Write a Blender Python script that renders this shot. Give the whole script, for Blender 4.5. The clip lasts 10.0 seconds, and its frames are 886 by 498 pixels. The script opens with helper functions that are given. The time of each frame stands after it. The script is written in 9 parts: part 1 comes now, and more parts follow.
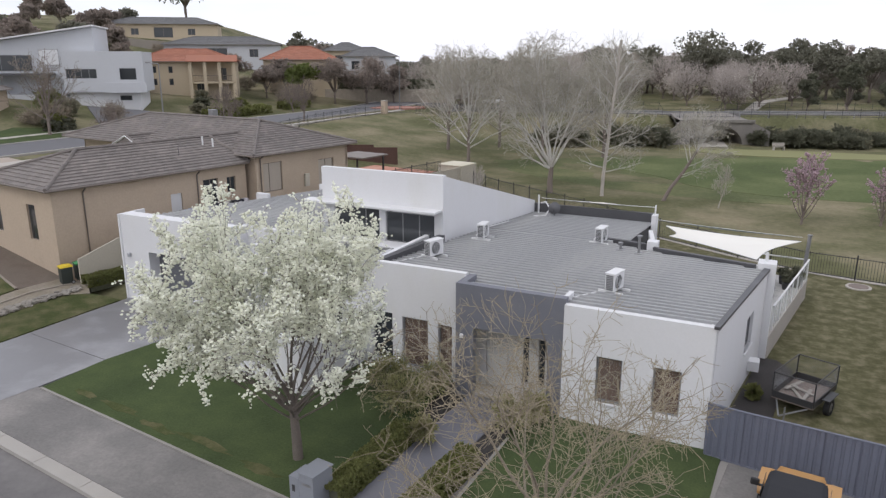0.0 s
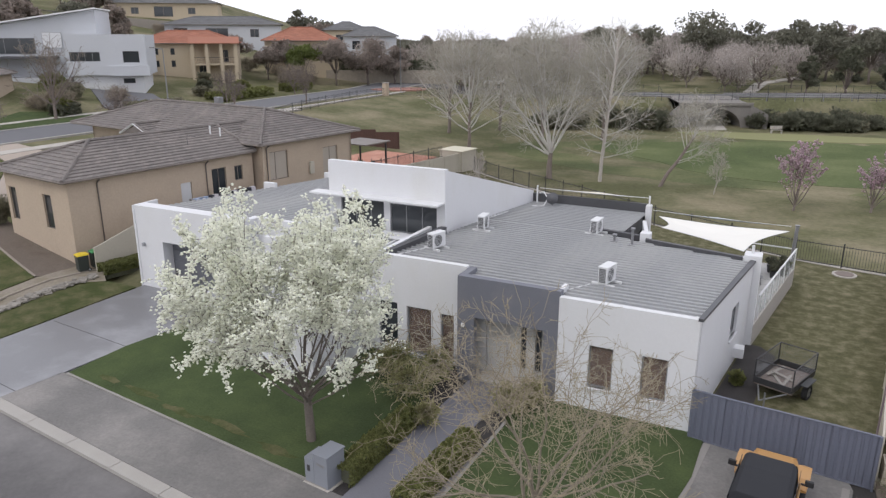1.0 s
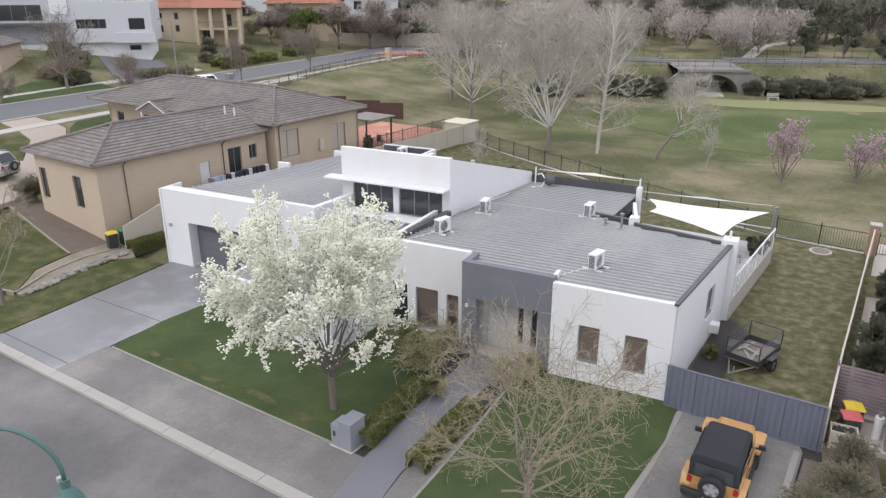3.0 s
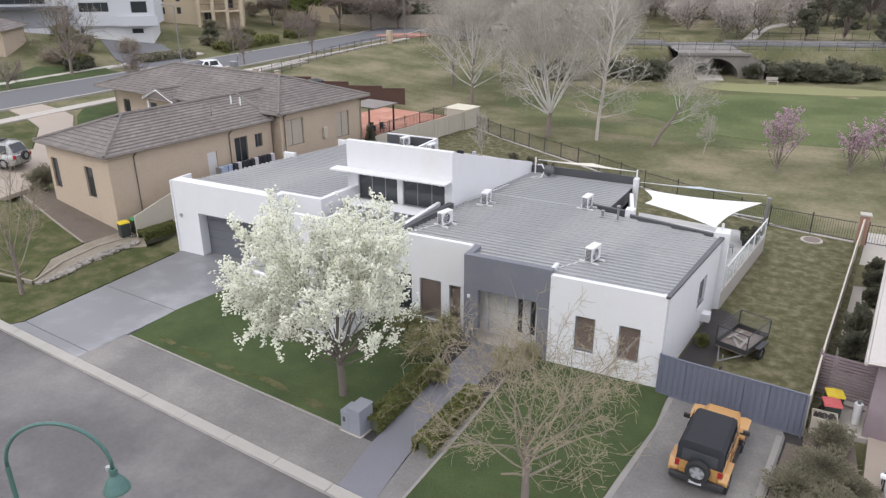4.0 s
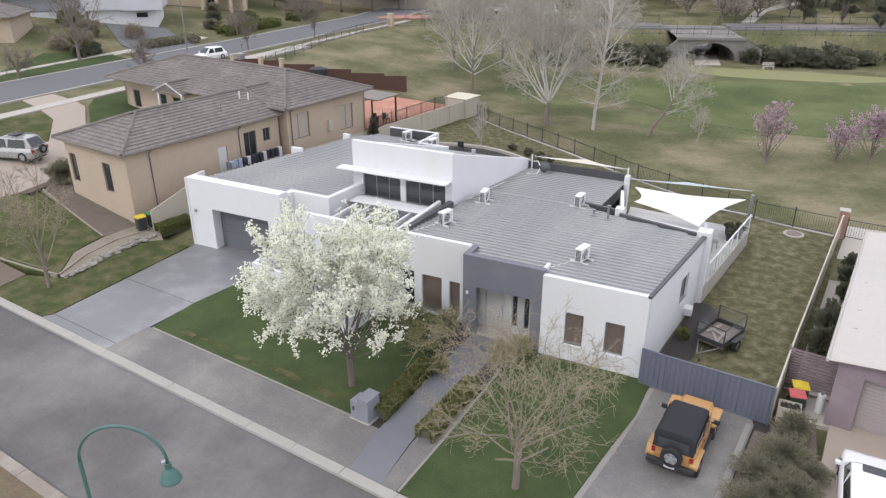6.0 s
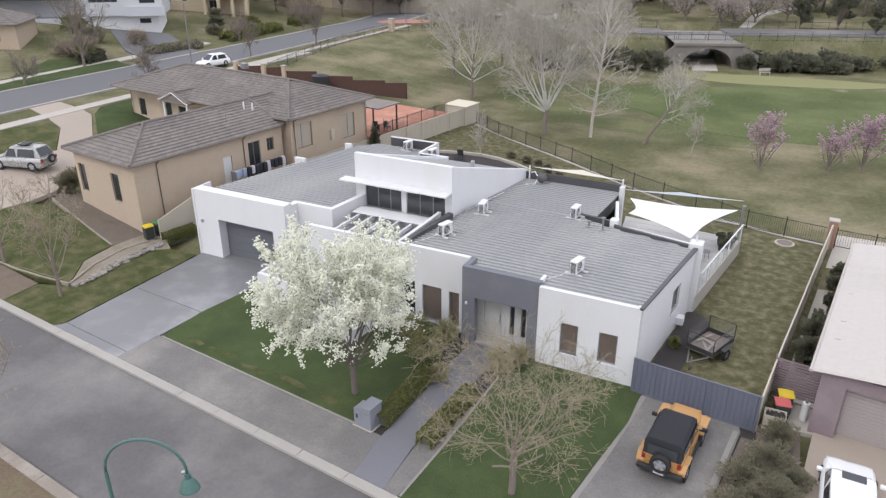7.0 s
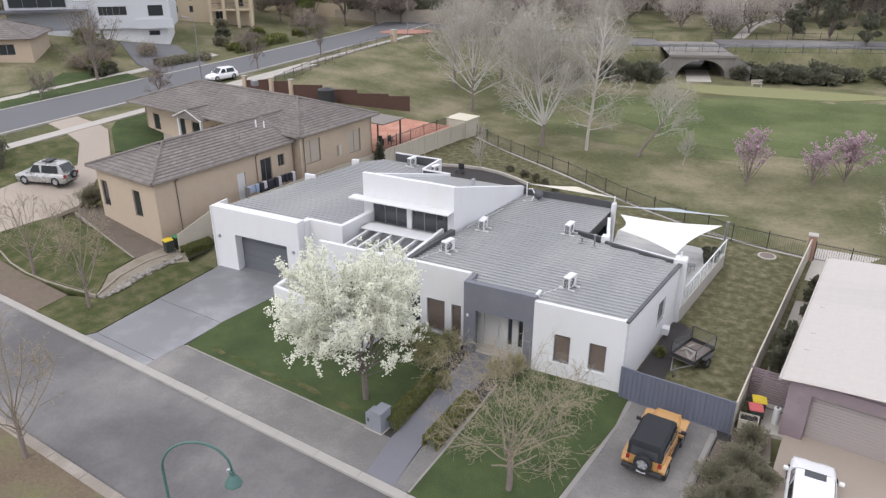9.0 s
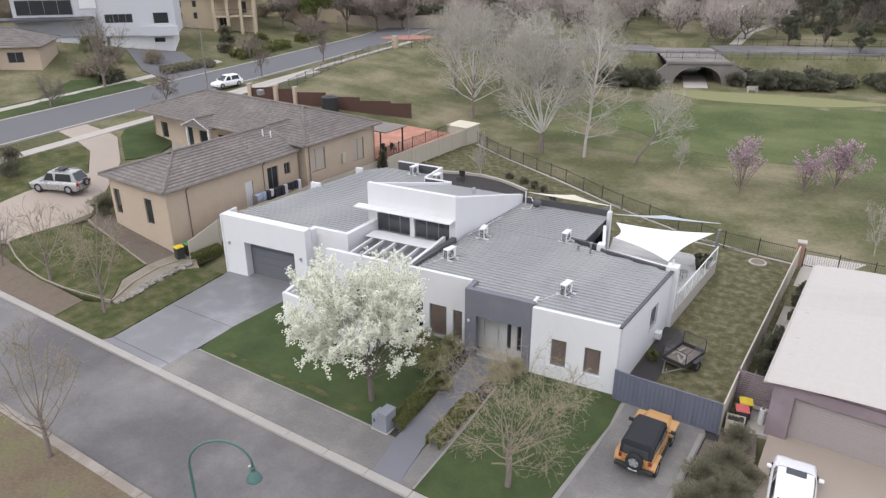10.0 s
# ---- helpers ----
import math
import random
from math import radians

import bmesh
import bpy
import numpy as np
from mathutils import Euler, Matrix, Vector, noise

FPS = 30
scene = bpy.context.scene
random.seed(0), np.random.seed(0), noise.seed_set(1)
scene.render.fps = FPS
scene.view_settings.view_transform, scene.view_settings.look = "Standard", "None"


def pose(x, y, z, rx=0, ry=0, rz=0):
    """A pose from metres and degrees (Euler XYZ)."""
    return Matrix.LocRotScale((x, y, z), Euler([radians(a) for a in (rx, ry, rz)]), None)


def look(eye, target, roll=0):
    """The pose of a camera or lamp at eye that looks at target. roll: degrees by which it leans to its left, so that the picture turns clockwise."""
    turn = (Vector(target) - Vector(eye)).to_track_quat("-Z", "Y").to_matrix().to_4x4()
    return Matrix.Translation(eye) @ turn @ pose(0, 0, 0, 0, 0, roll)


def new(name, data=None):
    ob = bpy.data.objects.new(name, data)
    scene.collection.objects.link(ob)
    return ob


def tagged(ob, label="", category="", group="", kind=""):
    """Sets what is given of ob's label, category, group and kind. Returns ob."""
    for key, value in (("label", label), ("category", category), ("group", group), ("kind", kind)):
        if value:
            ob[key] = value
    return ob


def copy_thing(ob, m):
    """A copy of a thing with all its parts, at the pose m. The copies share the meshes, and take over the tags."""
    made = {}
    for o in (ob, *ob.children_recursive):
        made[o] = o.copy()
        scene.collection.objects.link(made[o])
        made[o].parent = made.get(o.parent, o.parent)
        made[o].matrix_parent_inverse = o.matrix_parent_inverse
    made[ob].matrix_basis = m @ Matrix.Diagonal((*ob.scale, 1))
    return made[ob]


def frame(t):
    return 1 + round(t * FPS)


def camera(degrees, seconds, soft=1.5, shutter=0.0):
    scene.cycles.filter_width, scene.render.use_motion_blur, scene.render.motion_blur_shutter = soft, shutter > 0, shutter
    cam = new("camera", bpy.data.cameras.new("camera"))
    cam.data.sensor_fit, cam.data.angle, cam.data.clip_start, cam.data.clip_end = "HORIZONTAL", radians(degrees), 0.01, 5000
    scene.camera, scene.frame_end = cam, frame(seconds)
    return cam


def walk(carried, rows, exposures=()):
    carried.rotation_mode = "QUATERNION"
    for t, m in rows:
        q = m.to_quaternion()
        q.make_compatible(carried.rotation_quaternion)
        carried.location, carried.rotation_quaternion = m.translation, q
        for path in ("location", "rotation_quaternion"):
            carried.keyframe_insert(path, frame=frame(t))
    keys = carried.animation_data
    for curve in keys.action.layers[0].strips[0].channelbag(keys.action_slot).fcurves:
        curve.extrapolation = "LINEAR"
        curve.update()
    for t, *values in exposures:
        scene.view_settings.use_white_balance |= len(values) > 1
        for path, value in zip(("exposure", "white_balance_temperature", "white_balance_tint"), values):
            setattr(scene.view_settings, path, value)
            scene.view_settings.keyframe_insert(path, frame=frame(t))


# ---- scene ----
cam = camera(64.3, 10.0, soft=1.35)
METRES, EYE, TILT, LEAN, TURN = 15.0, 11.7, -15.0, 0.0, 26.5
ROWS = [
    (0.0, 0.0, 0.0, 0.0, 0.0, -0.0, -0.0),
    (0.5, -0.0032, -0.0473, 0.0209, 0.02, -0.92, 0.01),
    (1.0, -0.0049, -0.0967, 0.0422, 0.04, -1.83, 0.0),
    (1.5, -0.0082, -0.1469, 0.064, 0.06, -2.74, 0.01),
    (2.0, -0.0115, -0.1957, 0.0859, 0.08, -3.61, 0.02),
    (2.5, -0.0148, -0.2429, 0.1116, 0.09, -4.51, 0.01),
    (4.0, -0.026, -0.3665, 0.1892, 0.14, -7.18, 0.02),
    (4.5, -0.0268, -0.4052, 0.2126, 0.16, -8.05, 0.01),
    (5.0, -0.0266, -0.4414, 0.2357, 0.19, -8.92, 0.01),
    (5.5, -0.0264, -0.476, 0.2613, 0.2, -9.2, -0.01),
    (7.0, -0.0239, -0.5818, 0.3433, 0.22, -9.36, -0.06),
    (7.5, -0.0264, -0.6229, 0.3652, 0.23, -9.35, -0.06),
    (8.0, -0.0307, -0.6678, 0.3846, 0.22, -9.36, -0.06),
    (8.5, -0.0339, -0.7143, 0.4058, 0.22, -9.34, -0.06),
    (9.0, -0.0345, -0.7636, 0.4299, 0.22, -9.31, -0.06),
    (9.5, -0.0377, -0.8174, 0.4533, 0.23, -9.28, -0.07),
    (10.0, -0.0411, -0.8731, 0.4753, 0.23, -9.24, -0.05),
]
walk(cam, [(t, pose(0, 0, EYE, TILT, LEAN, TURN) @ pose(METRES * x, METRES * y, METRES * z, 90 + pitch, roll, yaw)) for t, x, y, z, yaw, pitch, roll in ROWS],
     exposures=[(0.0, -0.08), (1.0, 0.03), (2.5, 0.32), (4.5, 0.36), (10.0, 0.32)])

# ---- daylight: thin overcast sky with a veiled sun ----
SUN_EL, SUN_AZ = 48.0, 200.0  # azimuth clockwise from +y
world = bpy.data.worlds.new("sky")
scene.world = world
world.use_nodes = True
wn, wl = world.node_tree.nodes, world.node_tree.links
bg = wn["Background"]
bg.inputs["Strength"].default_value = 0.115
sky = wn.new("ShaderNodeTexSky")
sky.sky_type, sky.sun_disc = "NISHITA", False
sky.sun_elevation, sky.sun_rotation = radians(SUN_EL), radians(SUN_AZ)
tc, mp, cl = wn.new("ShaderNodeTexCoord"), wn.new("ShaderNodeMapping"), wn.new("ShaderNodeTexNoise")
mp.inputs["Scale"].default_value = (1.5, 1.5, 6.0)
cl.inputs["Scale"].default_value, cl.inputs["Detail"].default_value = 1.6, 6.0
ramp = wn.new("ShaderNodeMapRange")
ramp.inputs["From Min"].default_value, ramp.inputs["From Max"].default_value = 0.32, 0.62
ramp.inputs["To Min"].default_value, ramp.inputs["To Max"].default_value = 0.62, 0.97
mixc = wn.new("ShaderNodeMix")
mixc.data_type = "RGBA"
mixc.inputs["B"].default_value = (10.75, 10.8, 11.85, 1)
wl.new(tc.outputs["Generated"], mp.inputs["Vector"])
wl.new(mp.outputs["Vector"], cl.inputs["Vector"])
wl.new(cl.outputs["Fac"], ramp.inputs["Value"])
wl.new(ramp.outputs["Result"], mixc.inputs["Factor"])
wl.new(sky.outputs["Color"], mixc.inputs["A"])
wl.new(mixc.outputs["Result"], bg.inputs["Color"])
sun = new("sun", bpy.data.lights.new("sun", "SUN"))
sun.data.energy, sun.data.angle, sun.data.color = 0.8, radians(20), (1.0, 0.97, 0.93)
_d = Vector((math.sin(radians(SUN_AZ)) * math.cos(radians(SUN_EL)), math.cos(radians(SUN_AZ)) * math.cos(radians(SUN_EL)), math.sin(radians(SUN_EL))))
sun.matrix_world = look(_d * 100, (0, 0, 0))
# ---- materials ----
def mat(name, col, rough=0.8, var=0.14, big=0.6, fine=14.0, bump=0.15, metal=0.0, tint=None, tint_at=(0.5, 0.68), streak=None, rand=0.0, island=0.0, bdist=0.01, spec=0.4, det=3.0, trans=0.0):
    """A weathered surface: base colour, broad blotches, fine grain, relief; tint: a second colour in patches."""
    m = bpy.data.materials.new(name)
    m.use_nodes = True
    n, l = m.node_tree.nodes, m.node_tree.links
    p = n["Principled BSDF"]
    p.inputs["Metallic"].default_value = metal
    p.inputs["Specular IOR Level"].default_value = spec
    c = n.new("ShaderNodeTexCoord")
    vec = c.outputs["Object"]
    if streak:
        mpn = n.new("ShaderNodeMapping")
        mpn.inputs["Scale"].default_value = streak
        l.new(vec, mpn.inputs["Vector"])
        vec = mpn.outputs["Vector"]
    a, b = n.new("ShaderNodeTexNoise"), n.new("ShaderNodeTexNoise")
    a.inputs["Scale"].default_value, a.inputs["Detail"].default_value, a.inputs["Roughness"].default_value = big, 5.0, 0.6
    b.inputs["Scale"].default_value, b.inputs["Detail"].default_value, b.inputs["Roughness"].default_value = fine, det, 0.5 if det < 4 else 0.72
    l.new(vec, a.inputs["Vector"])
    l.new(c.outputs["Object"], b.inputs["Vector"])
    base = n.new("ShaderNodeRGB")
    base.outputs[0].default_value = (*col, 1)
    out = base.outputs[0]
    if tint:
        r = n.new("ShaderNodeMapRange")
        r.inputs["From Min"].default_value, r.inputs["From Max"].default_value = tint_at
        l.new(a.outputs["Fac"], r.inputs["Value"])
        mx = n.new("ShaderNodeMix")
        mx.data_type = "RGBA"
        mx.inputs["B"].default_value = (*tint, 1)
        l.new(r.outputs["Result"], mx.inputs["Factor"])
        l.new(out, mx.inputs["A"])
        out = mx.outputs["Result"]
    total = n.new("ShaderNodeMath")
    total.operation = "ADD"
    l.new(a.outputs["Fac"], total.inputs[0])
    l.new(b.outputs["Fac"], total.inputs[1])
    val = n.new("ShaderNodeMapRange")
    val.inputs["From Min"].default_value, val.inputs["From Max"].default_value = 0.6, 1.4
    val.inputs["To Min"].default_value, val.inputs["To Max"].default_value = 1 - var, 1 + var
    l.new(total.outputs[0], val.inputs["Value"])
    v = val.outputs["Result"]
    for amount, node, sock in ((rand, "ShaderNodeObjectInfo", "Random"), (island, "ShaderNodeNewGeometry", "Random Per Island")):
        if amount:
            oi = n.new(node)
            rr = n.new("ShaderNodeMapRange")
            rr.inputs["To Min"].default_value, rr.inputs["To Max"].default_value = 1 - amount, 1 + amount
            l.new(oi.outputs[sock], rr.inputs["Value"])
            mu = n.new("ShaderNodeMath")
            mu.operation = "MULTIPLY"
            l.new(v, mu.inputs[0])
            l.new(rr.outputs["Result"], mu.inputs[1])
            v = mu.outputs[0]
    hs = n.new("ShaderNodeHueSaturation")
    l.new(out, hs.inputs["Color"])
    l.new(v, hs.inputs["Value"])
    l.new(hs.outputs["Color"], p.inputs["Base Color"])
    ro = n.new("ShaderNodeMapRange")
    ro.inputs["From Min"].default_value, ro.inputs["From Max"].default_value = 0.3, 0.7
    ro.inputs["To Min"].default_value, ro.inputs["To Max"].default_value = max(0.03, rough - 0.08), min(1, rough + 0.08)
    l.new(a.outputs["Fac"], ro.inputs["Value"])
    l.new(ro.outputs["Result"], p.inputs["Roughness"])
    if bump:
        bp = n.new("ShaderNodeBump")
        bp.inputs["Strength"].default_value, bp.inputs["Distance"].default_value = bump, bdist
        l.new(b.outputs["Fac"], bp.inputs["Height"])
        l.new(bp.outputs["Normal"], p.inputs["Normal"])
    if trans:
        tl, ms = n.new("ShaderNodeBsdfTranslucent"), n.new("ShaderNodeMixShader")
        ms.inputs["Fac"].default_value = trans
        l.new(hs.outputs["Color"], tl.inputs["Color"])
        l.new(p.outputs["BSDF"], ms.inputs[1])
        l.new(tl.outputs["BSDF"], ms.inputs[2])
        l.new(ms.outputs["Shader"], n["Material Output"].inputs["Surface"])
    return m


def glass(name, col=(0.03, 0.035, 0.04), rough=0.04):
    """Window glass before a dark room."""
    m = mat(name, col, rough, var=0.1, bump=0.0, spec=0.6)
    return m


def clear(name, col=(0.9, 0.95, 0.95), alpha=0.35):
    m = bpy.data.materials.new(name)
    m.use_nodes = True
    p = m.node_tree.nodes["Principled BSDF"]
    p.inputs["Base Color"].default_value = (*col, 1)
    p.inputs["Roughness"].default_value = 0.06
    p.inputs["Alpha"].default_value = alpha
    return m


M_WHITE = mat("white_render", (0.665, 0.665, 0.675), 0.9, var=0.05, big=0.5, fine=12, bump=0.15, det=6, tint=(0.60, 0.595, 0.58), tint_at=(0.5, 0.8), streak=(1, 1, 0.35))
M_WHITE2 = mat("white_paint", (0.67, 0.67, 0.67), 0.5, var=0.03, bump=0.03)
M_GREY = mat("grey_render", (0.165, 0.170, 0.195), 0.75, var=0.08, big=0.9, fine=20, bump=0.15, tint=(0.19, 0.19, 0.205), tint_at=(0.5, 0.75))
M_GREY2 = mat("pale_grey_render", (0.50, 0.49, 0.47), 0.8, var=0.07, big=0.8, fine=20)
M_ROOF = mat("grey_roof_steel", (0.335, 0.34, 0.345), 0.45, var=0.07, big=0.25, fine=5, bump=0.0, metal=0.25, tint=(0.385, 0.385, 0.38), tint_at=(0.45, 0.7), streak=(1, 0.25, 1))
M_FLASH = mat("charcoal_flashing", (0.085, 0.085, 0.09), 0.5, var=0.1, bump=0.0, metal=0.2)
M_ASPH = mat("road_asphalt", (0.138, 0.132, 0.130), 0.9, var=0.2, big=0.13, det=8, fine=6, bump=0.3, tint=(0.215, 0.205, 0.198), tint_at=(0.42, 0.66), spec=0.15)
M_ASPH2 = mat("far_road_asphalt", (0.150, 0.150, 0.157), 0.9, var=0.08, big=0.15, fine=30, bump=0.2, spec=0.15)
M_VERGE = mat("gravel_verge", (0.180, 0.172, 0.163), 0.95, var=0.32, big=0.35, det=8, fine=9, bump=0.5, tint=(0.22, 0.207, 0.194), tint_at=(0.45, 0.65))
M_KERB = mat("kerb_concrete", (0.365, 0.345, 0.315), 0.9, var=0.12, big=0.8, fine=40, bump=0.25)
M_KERBD = mat("dirty_kerb_concrete", (0.26, 0.225, 0.19), 0.95, var=0.25, big=0.6, fine=20, bump=0.3, tint=(0.33, 0.30, 0.265), tint_at=(0.5, 0.7))
M_DRIVE = mat("sealed_driveway", (0.185, 0.185, 0.192), 0.38, var=0.10, big=0.35, fine=25, bump=0.08, tint=(0.27, 0.27, 0.28), tint_at=(0.5, 0.7), spec=0.5)
M_PAVE = mat("path_paving", (0.17, 0.17, 0.19), 0.7, var=0.12, big=0.6, fine=30, bump=0.2)
M_CONC = mat("pale_concrete", (0.42, 0.39, 0.35), 0.9, var=0.12, big=0.5, fine=30, bump=0.2)
M_PINKPATH = mat("pinkish_driveway", (0.36, 0.305, 0.255), 0.9, var=0.08, big=0.3, fine=25)
M_LAWN = mat("green_lawn", (0.061, 0.083, 0.036), 0.95, var=0.45, big=0.5, fine=16, bump=0.6, tint=(0.066, 0.085, 0.035), tint_at=(0.42, 0.75), bdist=0.03, det=8, spec=0.08)
M_DRY = mat("dry_lawn", (0.104, 0.102, 0.053), 0.95, var=0.45, big=1.7, fine=20, bump=0.5, tint=(0.160, 0.143, 0.091), tint_at=(0.43, 0.66), bdist=0.03, det=8, spec=0.08)
M_GROUND = mat("park_grass", (0.120, 0.122, 0.062), 0.95, var=0.45, big=0.12, fine=2.5, bump=0.4, tint=(0.195, 0.172, 0.112), tint_at=(0.42, 0.64), bdist=0.04, det=8, spec=0.08)
M_GOLF = mat("fairway_grass", (0.092, 0.116, 0.048), 0.95, var=0.4, big=0.10, fine=2.5, bump=0.4, tint=(0.125, 0.138, 0.066), tint_at=(0.42, 0.70), bdist=0.04, det=8, spec=0.08)
M_GREEN = mat("putting_green", (0.225, 0.225, 0.115), 0.95, var=0.07, big=0.1, fine=8, bump=0.1, spec=0.08)
M_SOIL = mat("garden_soil", (0.165, 0.138, 0.115), 0.98, var=0.25, big=0.5, fine=18, bump=0.8, tint=(0.125, 0.10, 0.08), bdist=0.04, spec=0.08)
M_MULCH = mat("dark_mulch", (0.055, 0.05, 0.048), 0.98, var=0.3, big=1.5, fine=30, bump=1.0, bdist=0.05)
M_BRICKC = mat("buff_brick", (0.47, 0.38, 0.29), 0.9, var=0.09, big=0.6, fine=10, bump=0.15, tint=(0.42, 0.34, 0.26))
M_TILE = mat("brown_grey_roof_tile", (0.172, 0.152, 0.140), 0.75, var=0.16, big=0.35, fine=6, bump=0.2, tint=(0.195, 0.172, 0.157), tint_at=(0.45, 0.7), rand=0.0, island=0.14)
M_TRIM = mat("gutter_trim", (0.17, 0.145, 0.125), 0.5, var=0.06, bump=0.0)
M_GLASS = glass("window_glass")
M_GLASSB = glass("tinted_glass", (0.05, 0.055, 0.06), 0.05)
M_GLASSC = clear("clear_window_glass", (0.25, 0.25, 0.25), 0.18)
M_BLIND = mat("timber_blind", (0.19, 0.105, 0.065), 0.7, var=0.15, big=2, fine=30, bump=0.1)
M_FRAME = mat("window_frame", (0.25, 0.25, 0.255), 0.4, var=0.05, bump=0.0, metal=0.4)
M_DOOR = mat("garage_door_steel", (0.13, 0.135, 0.15), 0.5, var=0.05, big=0.5, bump=0.03)
M_FENCE = mat("bluegrey_fence_steel", (0.135, 0.145, 0.185), 0.5, var=0.07, big=0.4, fine=12, bump=0.04)
M_CREAMF = mat("cream_fence_steel", (0.50, 0.46, 0.38), 0.6, var=0.08, big=0.5, fine=12, bump=0.04)
M_BLACK = mat("black_powdercoat", (0.04, 0.04, 0.042), 0.45, var=0.1, bump=0.0)
M_RUBBER = mat("tyre_rubber", (0.025, 0.025, 0.027), 0.85, var=0.15, bump=0.1)
M_ALLOY = mat("alloy_wheel", (0.40, 0.41, 0.43), 0.35, var=0.05, bump=0.0, metal=0.3)
M_BARK = mat("grey_bark", (0.20, 0.165, 0.145), 0.95, var=0.25, big=2, fine=25, bump=0.6, streak=(3, 3, 0.6))
M_BARKP = mat("dark_pear_bark", (0.165, 0.14, 0.12), 0.95, var=0.25, big=2, fine=25, bump=0.6, streak=(3, 3, 0.6))
M_BARKT = mat("tan_twig_bark", (0.33, 0.28, 0.195), 0.95, var=0.2, big=2, fine=25, bump=0.4)
M_BARKW = mat("white_bark", (0.52, 0.50, 0.465), 0.9, var=0.2, big=1.2, fine=12, bump=0.3, tint=(0.46, 0.43, 0.40))
M_BARKG = mat("hazy_twig_bark", (0.45, 0.41, 0.37), 0.95, var=0.2, big=1, fine=10, bump=0.0)
M_BLOSSOM = mat("white_blossom", (0.90, 0.905, 0.82), 0.8, var=0.04, big=3, fine=40, bump=0.0, island=0.06, trans=0.5)
M_PINK = mat("pink_blossom", (0.56, 0.42, 0.47), 0.8, var=0.08, big=3, fine=30, bump=0.0, island=0.18, trans=0.4)
M_HEDGE = mat("hedge_leaf", (0.185, 0.195, 0.07), 0.8, var=0.2, big=3, fine=30, bump=0.0, island=0.35, trans=0.4)
M_BUSH = mat("olive_shrub_leaf", (0.255, 0.24, 0.17), 0.85, var=0.2, big=2, fine=30, bump=0.0, island=0.3, trans=0.4)
# far foliage: paler than real leaf, with distance haze put into the colour
M_LEAFF = mat("hazed_distant_leaf", (0.23, 0.225, 0.175), 0.9, var=0.15, big=0.2, fine=5, bump=0.0, island=0.25, trans=0.4)
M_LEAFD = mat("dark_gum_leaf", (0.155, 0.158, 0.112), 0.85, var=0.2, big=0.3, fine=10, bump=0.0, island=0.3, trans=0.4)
M_LEAFB = mat("brown_bare_canopy", (0.33, 0.28, 0.245), 0.9, var=0.2, big=0.3, fine=10, bump=0.0, island=0.25, trans=0.4)
M_LEAFG = mat("spring_green_leaf", (0.16, 0.19, 0.06), 0.85, var=0.2, big=0.5, fine=10, bump=0.0, island=0.25, trans=0.4)
# ---- building helpers ----
ORG = {}


def rnd(seed):
    return np.random.RandomState(seed)


def thing(name, label, category, loc=(0, 0, 0), group="", kind=""):
    """An Empty at a thing's base, for its parts."""
    e = new(name)
    e.empty_display_size = 0.3
    e.location = loc
    ORG[e] = Vector(loc)
    return tagged(e, label, category, group, kind)


def part(name, bm, material, parent=None, label="", smooth=False):
    """Links a bmesh as one mesh object under a thing or a part."""
    if parent is not None:
        bmesh.ops.translate(bm, verts=bm.verts, vec=-ORG[parent])
    bmesh.ops.recalc_face_normals(bm, faces=bm.faces)
    me = bpy.data.meshes.new(name)
    bm.to_mesh(me)
    bm.free()
    if smooth:
        me.polygons.foreach_set("use_smooth", [True] * len(me.polygons))
    for mt in (material if isinstance(material, (list, tuple)) else [material]):
        me.materials.append(mt)
    ob = new(name, me)
    if parent is not None:
        ob.parent = parent
        ORG[ob] = ORG[parent]
    else:
        ORG[ob] = Vector((0, 0, 0))
    return tagged(ob, label)


def raw(name, verts, faces, material, parent=None, label="", smooth=False):
    """The same from plain lists, for large meshes."""
    v = np.asarray(verts, dtype=float)
    if parent is not None:
        v = v - np.array(ORG[parent])
    me = bpy.data.meshes.new(name)
    me.from_pydata(v.tolist(), [], faces if isinstance(faces, list) else faces.tolist())
    if smooth:
        me.polygons.foreach_set("use_smooth", [True] * len(me.polygons))
    me.materials.append(material)
    ob = new(name, me)
    if parent is not None:
        ob.parent = parent
        ORG[ob] = ORG[parent]
    else:
        ORG[ob] = Vector((0, 0, 0))
    return tagged(ob, label)


def box(bm, x0, x1, y0, y1, z0, z1, bevel=0.0, m=None, mi=0):
    r = bmesh.ops.create_cube(bm, size=1)
    vs = r["verts"]
    bmesh.ops.scale(bm, verts=vs, vec=(x1 - x0, y1 - y0, z1 - z0))
    bmesh.ops.translate(bm, verts=vs, vec=((x0 + x1) / 2, (y0 + y1) / 2, (z0 + z1) / 2))
    fs = {f for v in vs for f in v.link_faces}
    for f in fs:
        f.material_index = mi
    if bevel:
        es = list({e for v in vs for e in v.link_edges})
        r2 = bmesh.ops.bevel(bm, geom=es, offset=bevel, segments=2, affect="EDGES", profile=0.5)
        vs = list({v for f in r2["faces"] for v in f.verts} | {v for v in vs if v.is_valid})
    if m is not None:
        bmesh.ops.transform(bm, matrix=m, verts=vs)
    return vs


def bx(x0, x1, y0, y1, z0, z1, bevel=0.0, m=None):
    bm = bmesh.new()
    box(bm, x0, x1, y0, y1, z0, z1, bevel, m)
    return bm


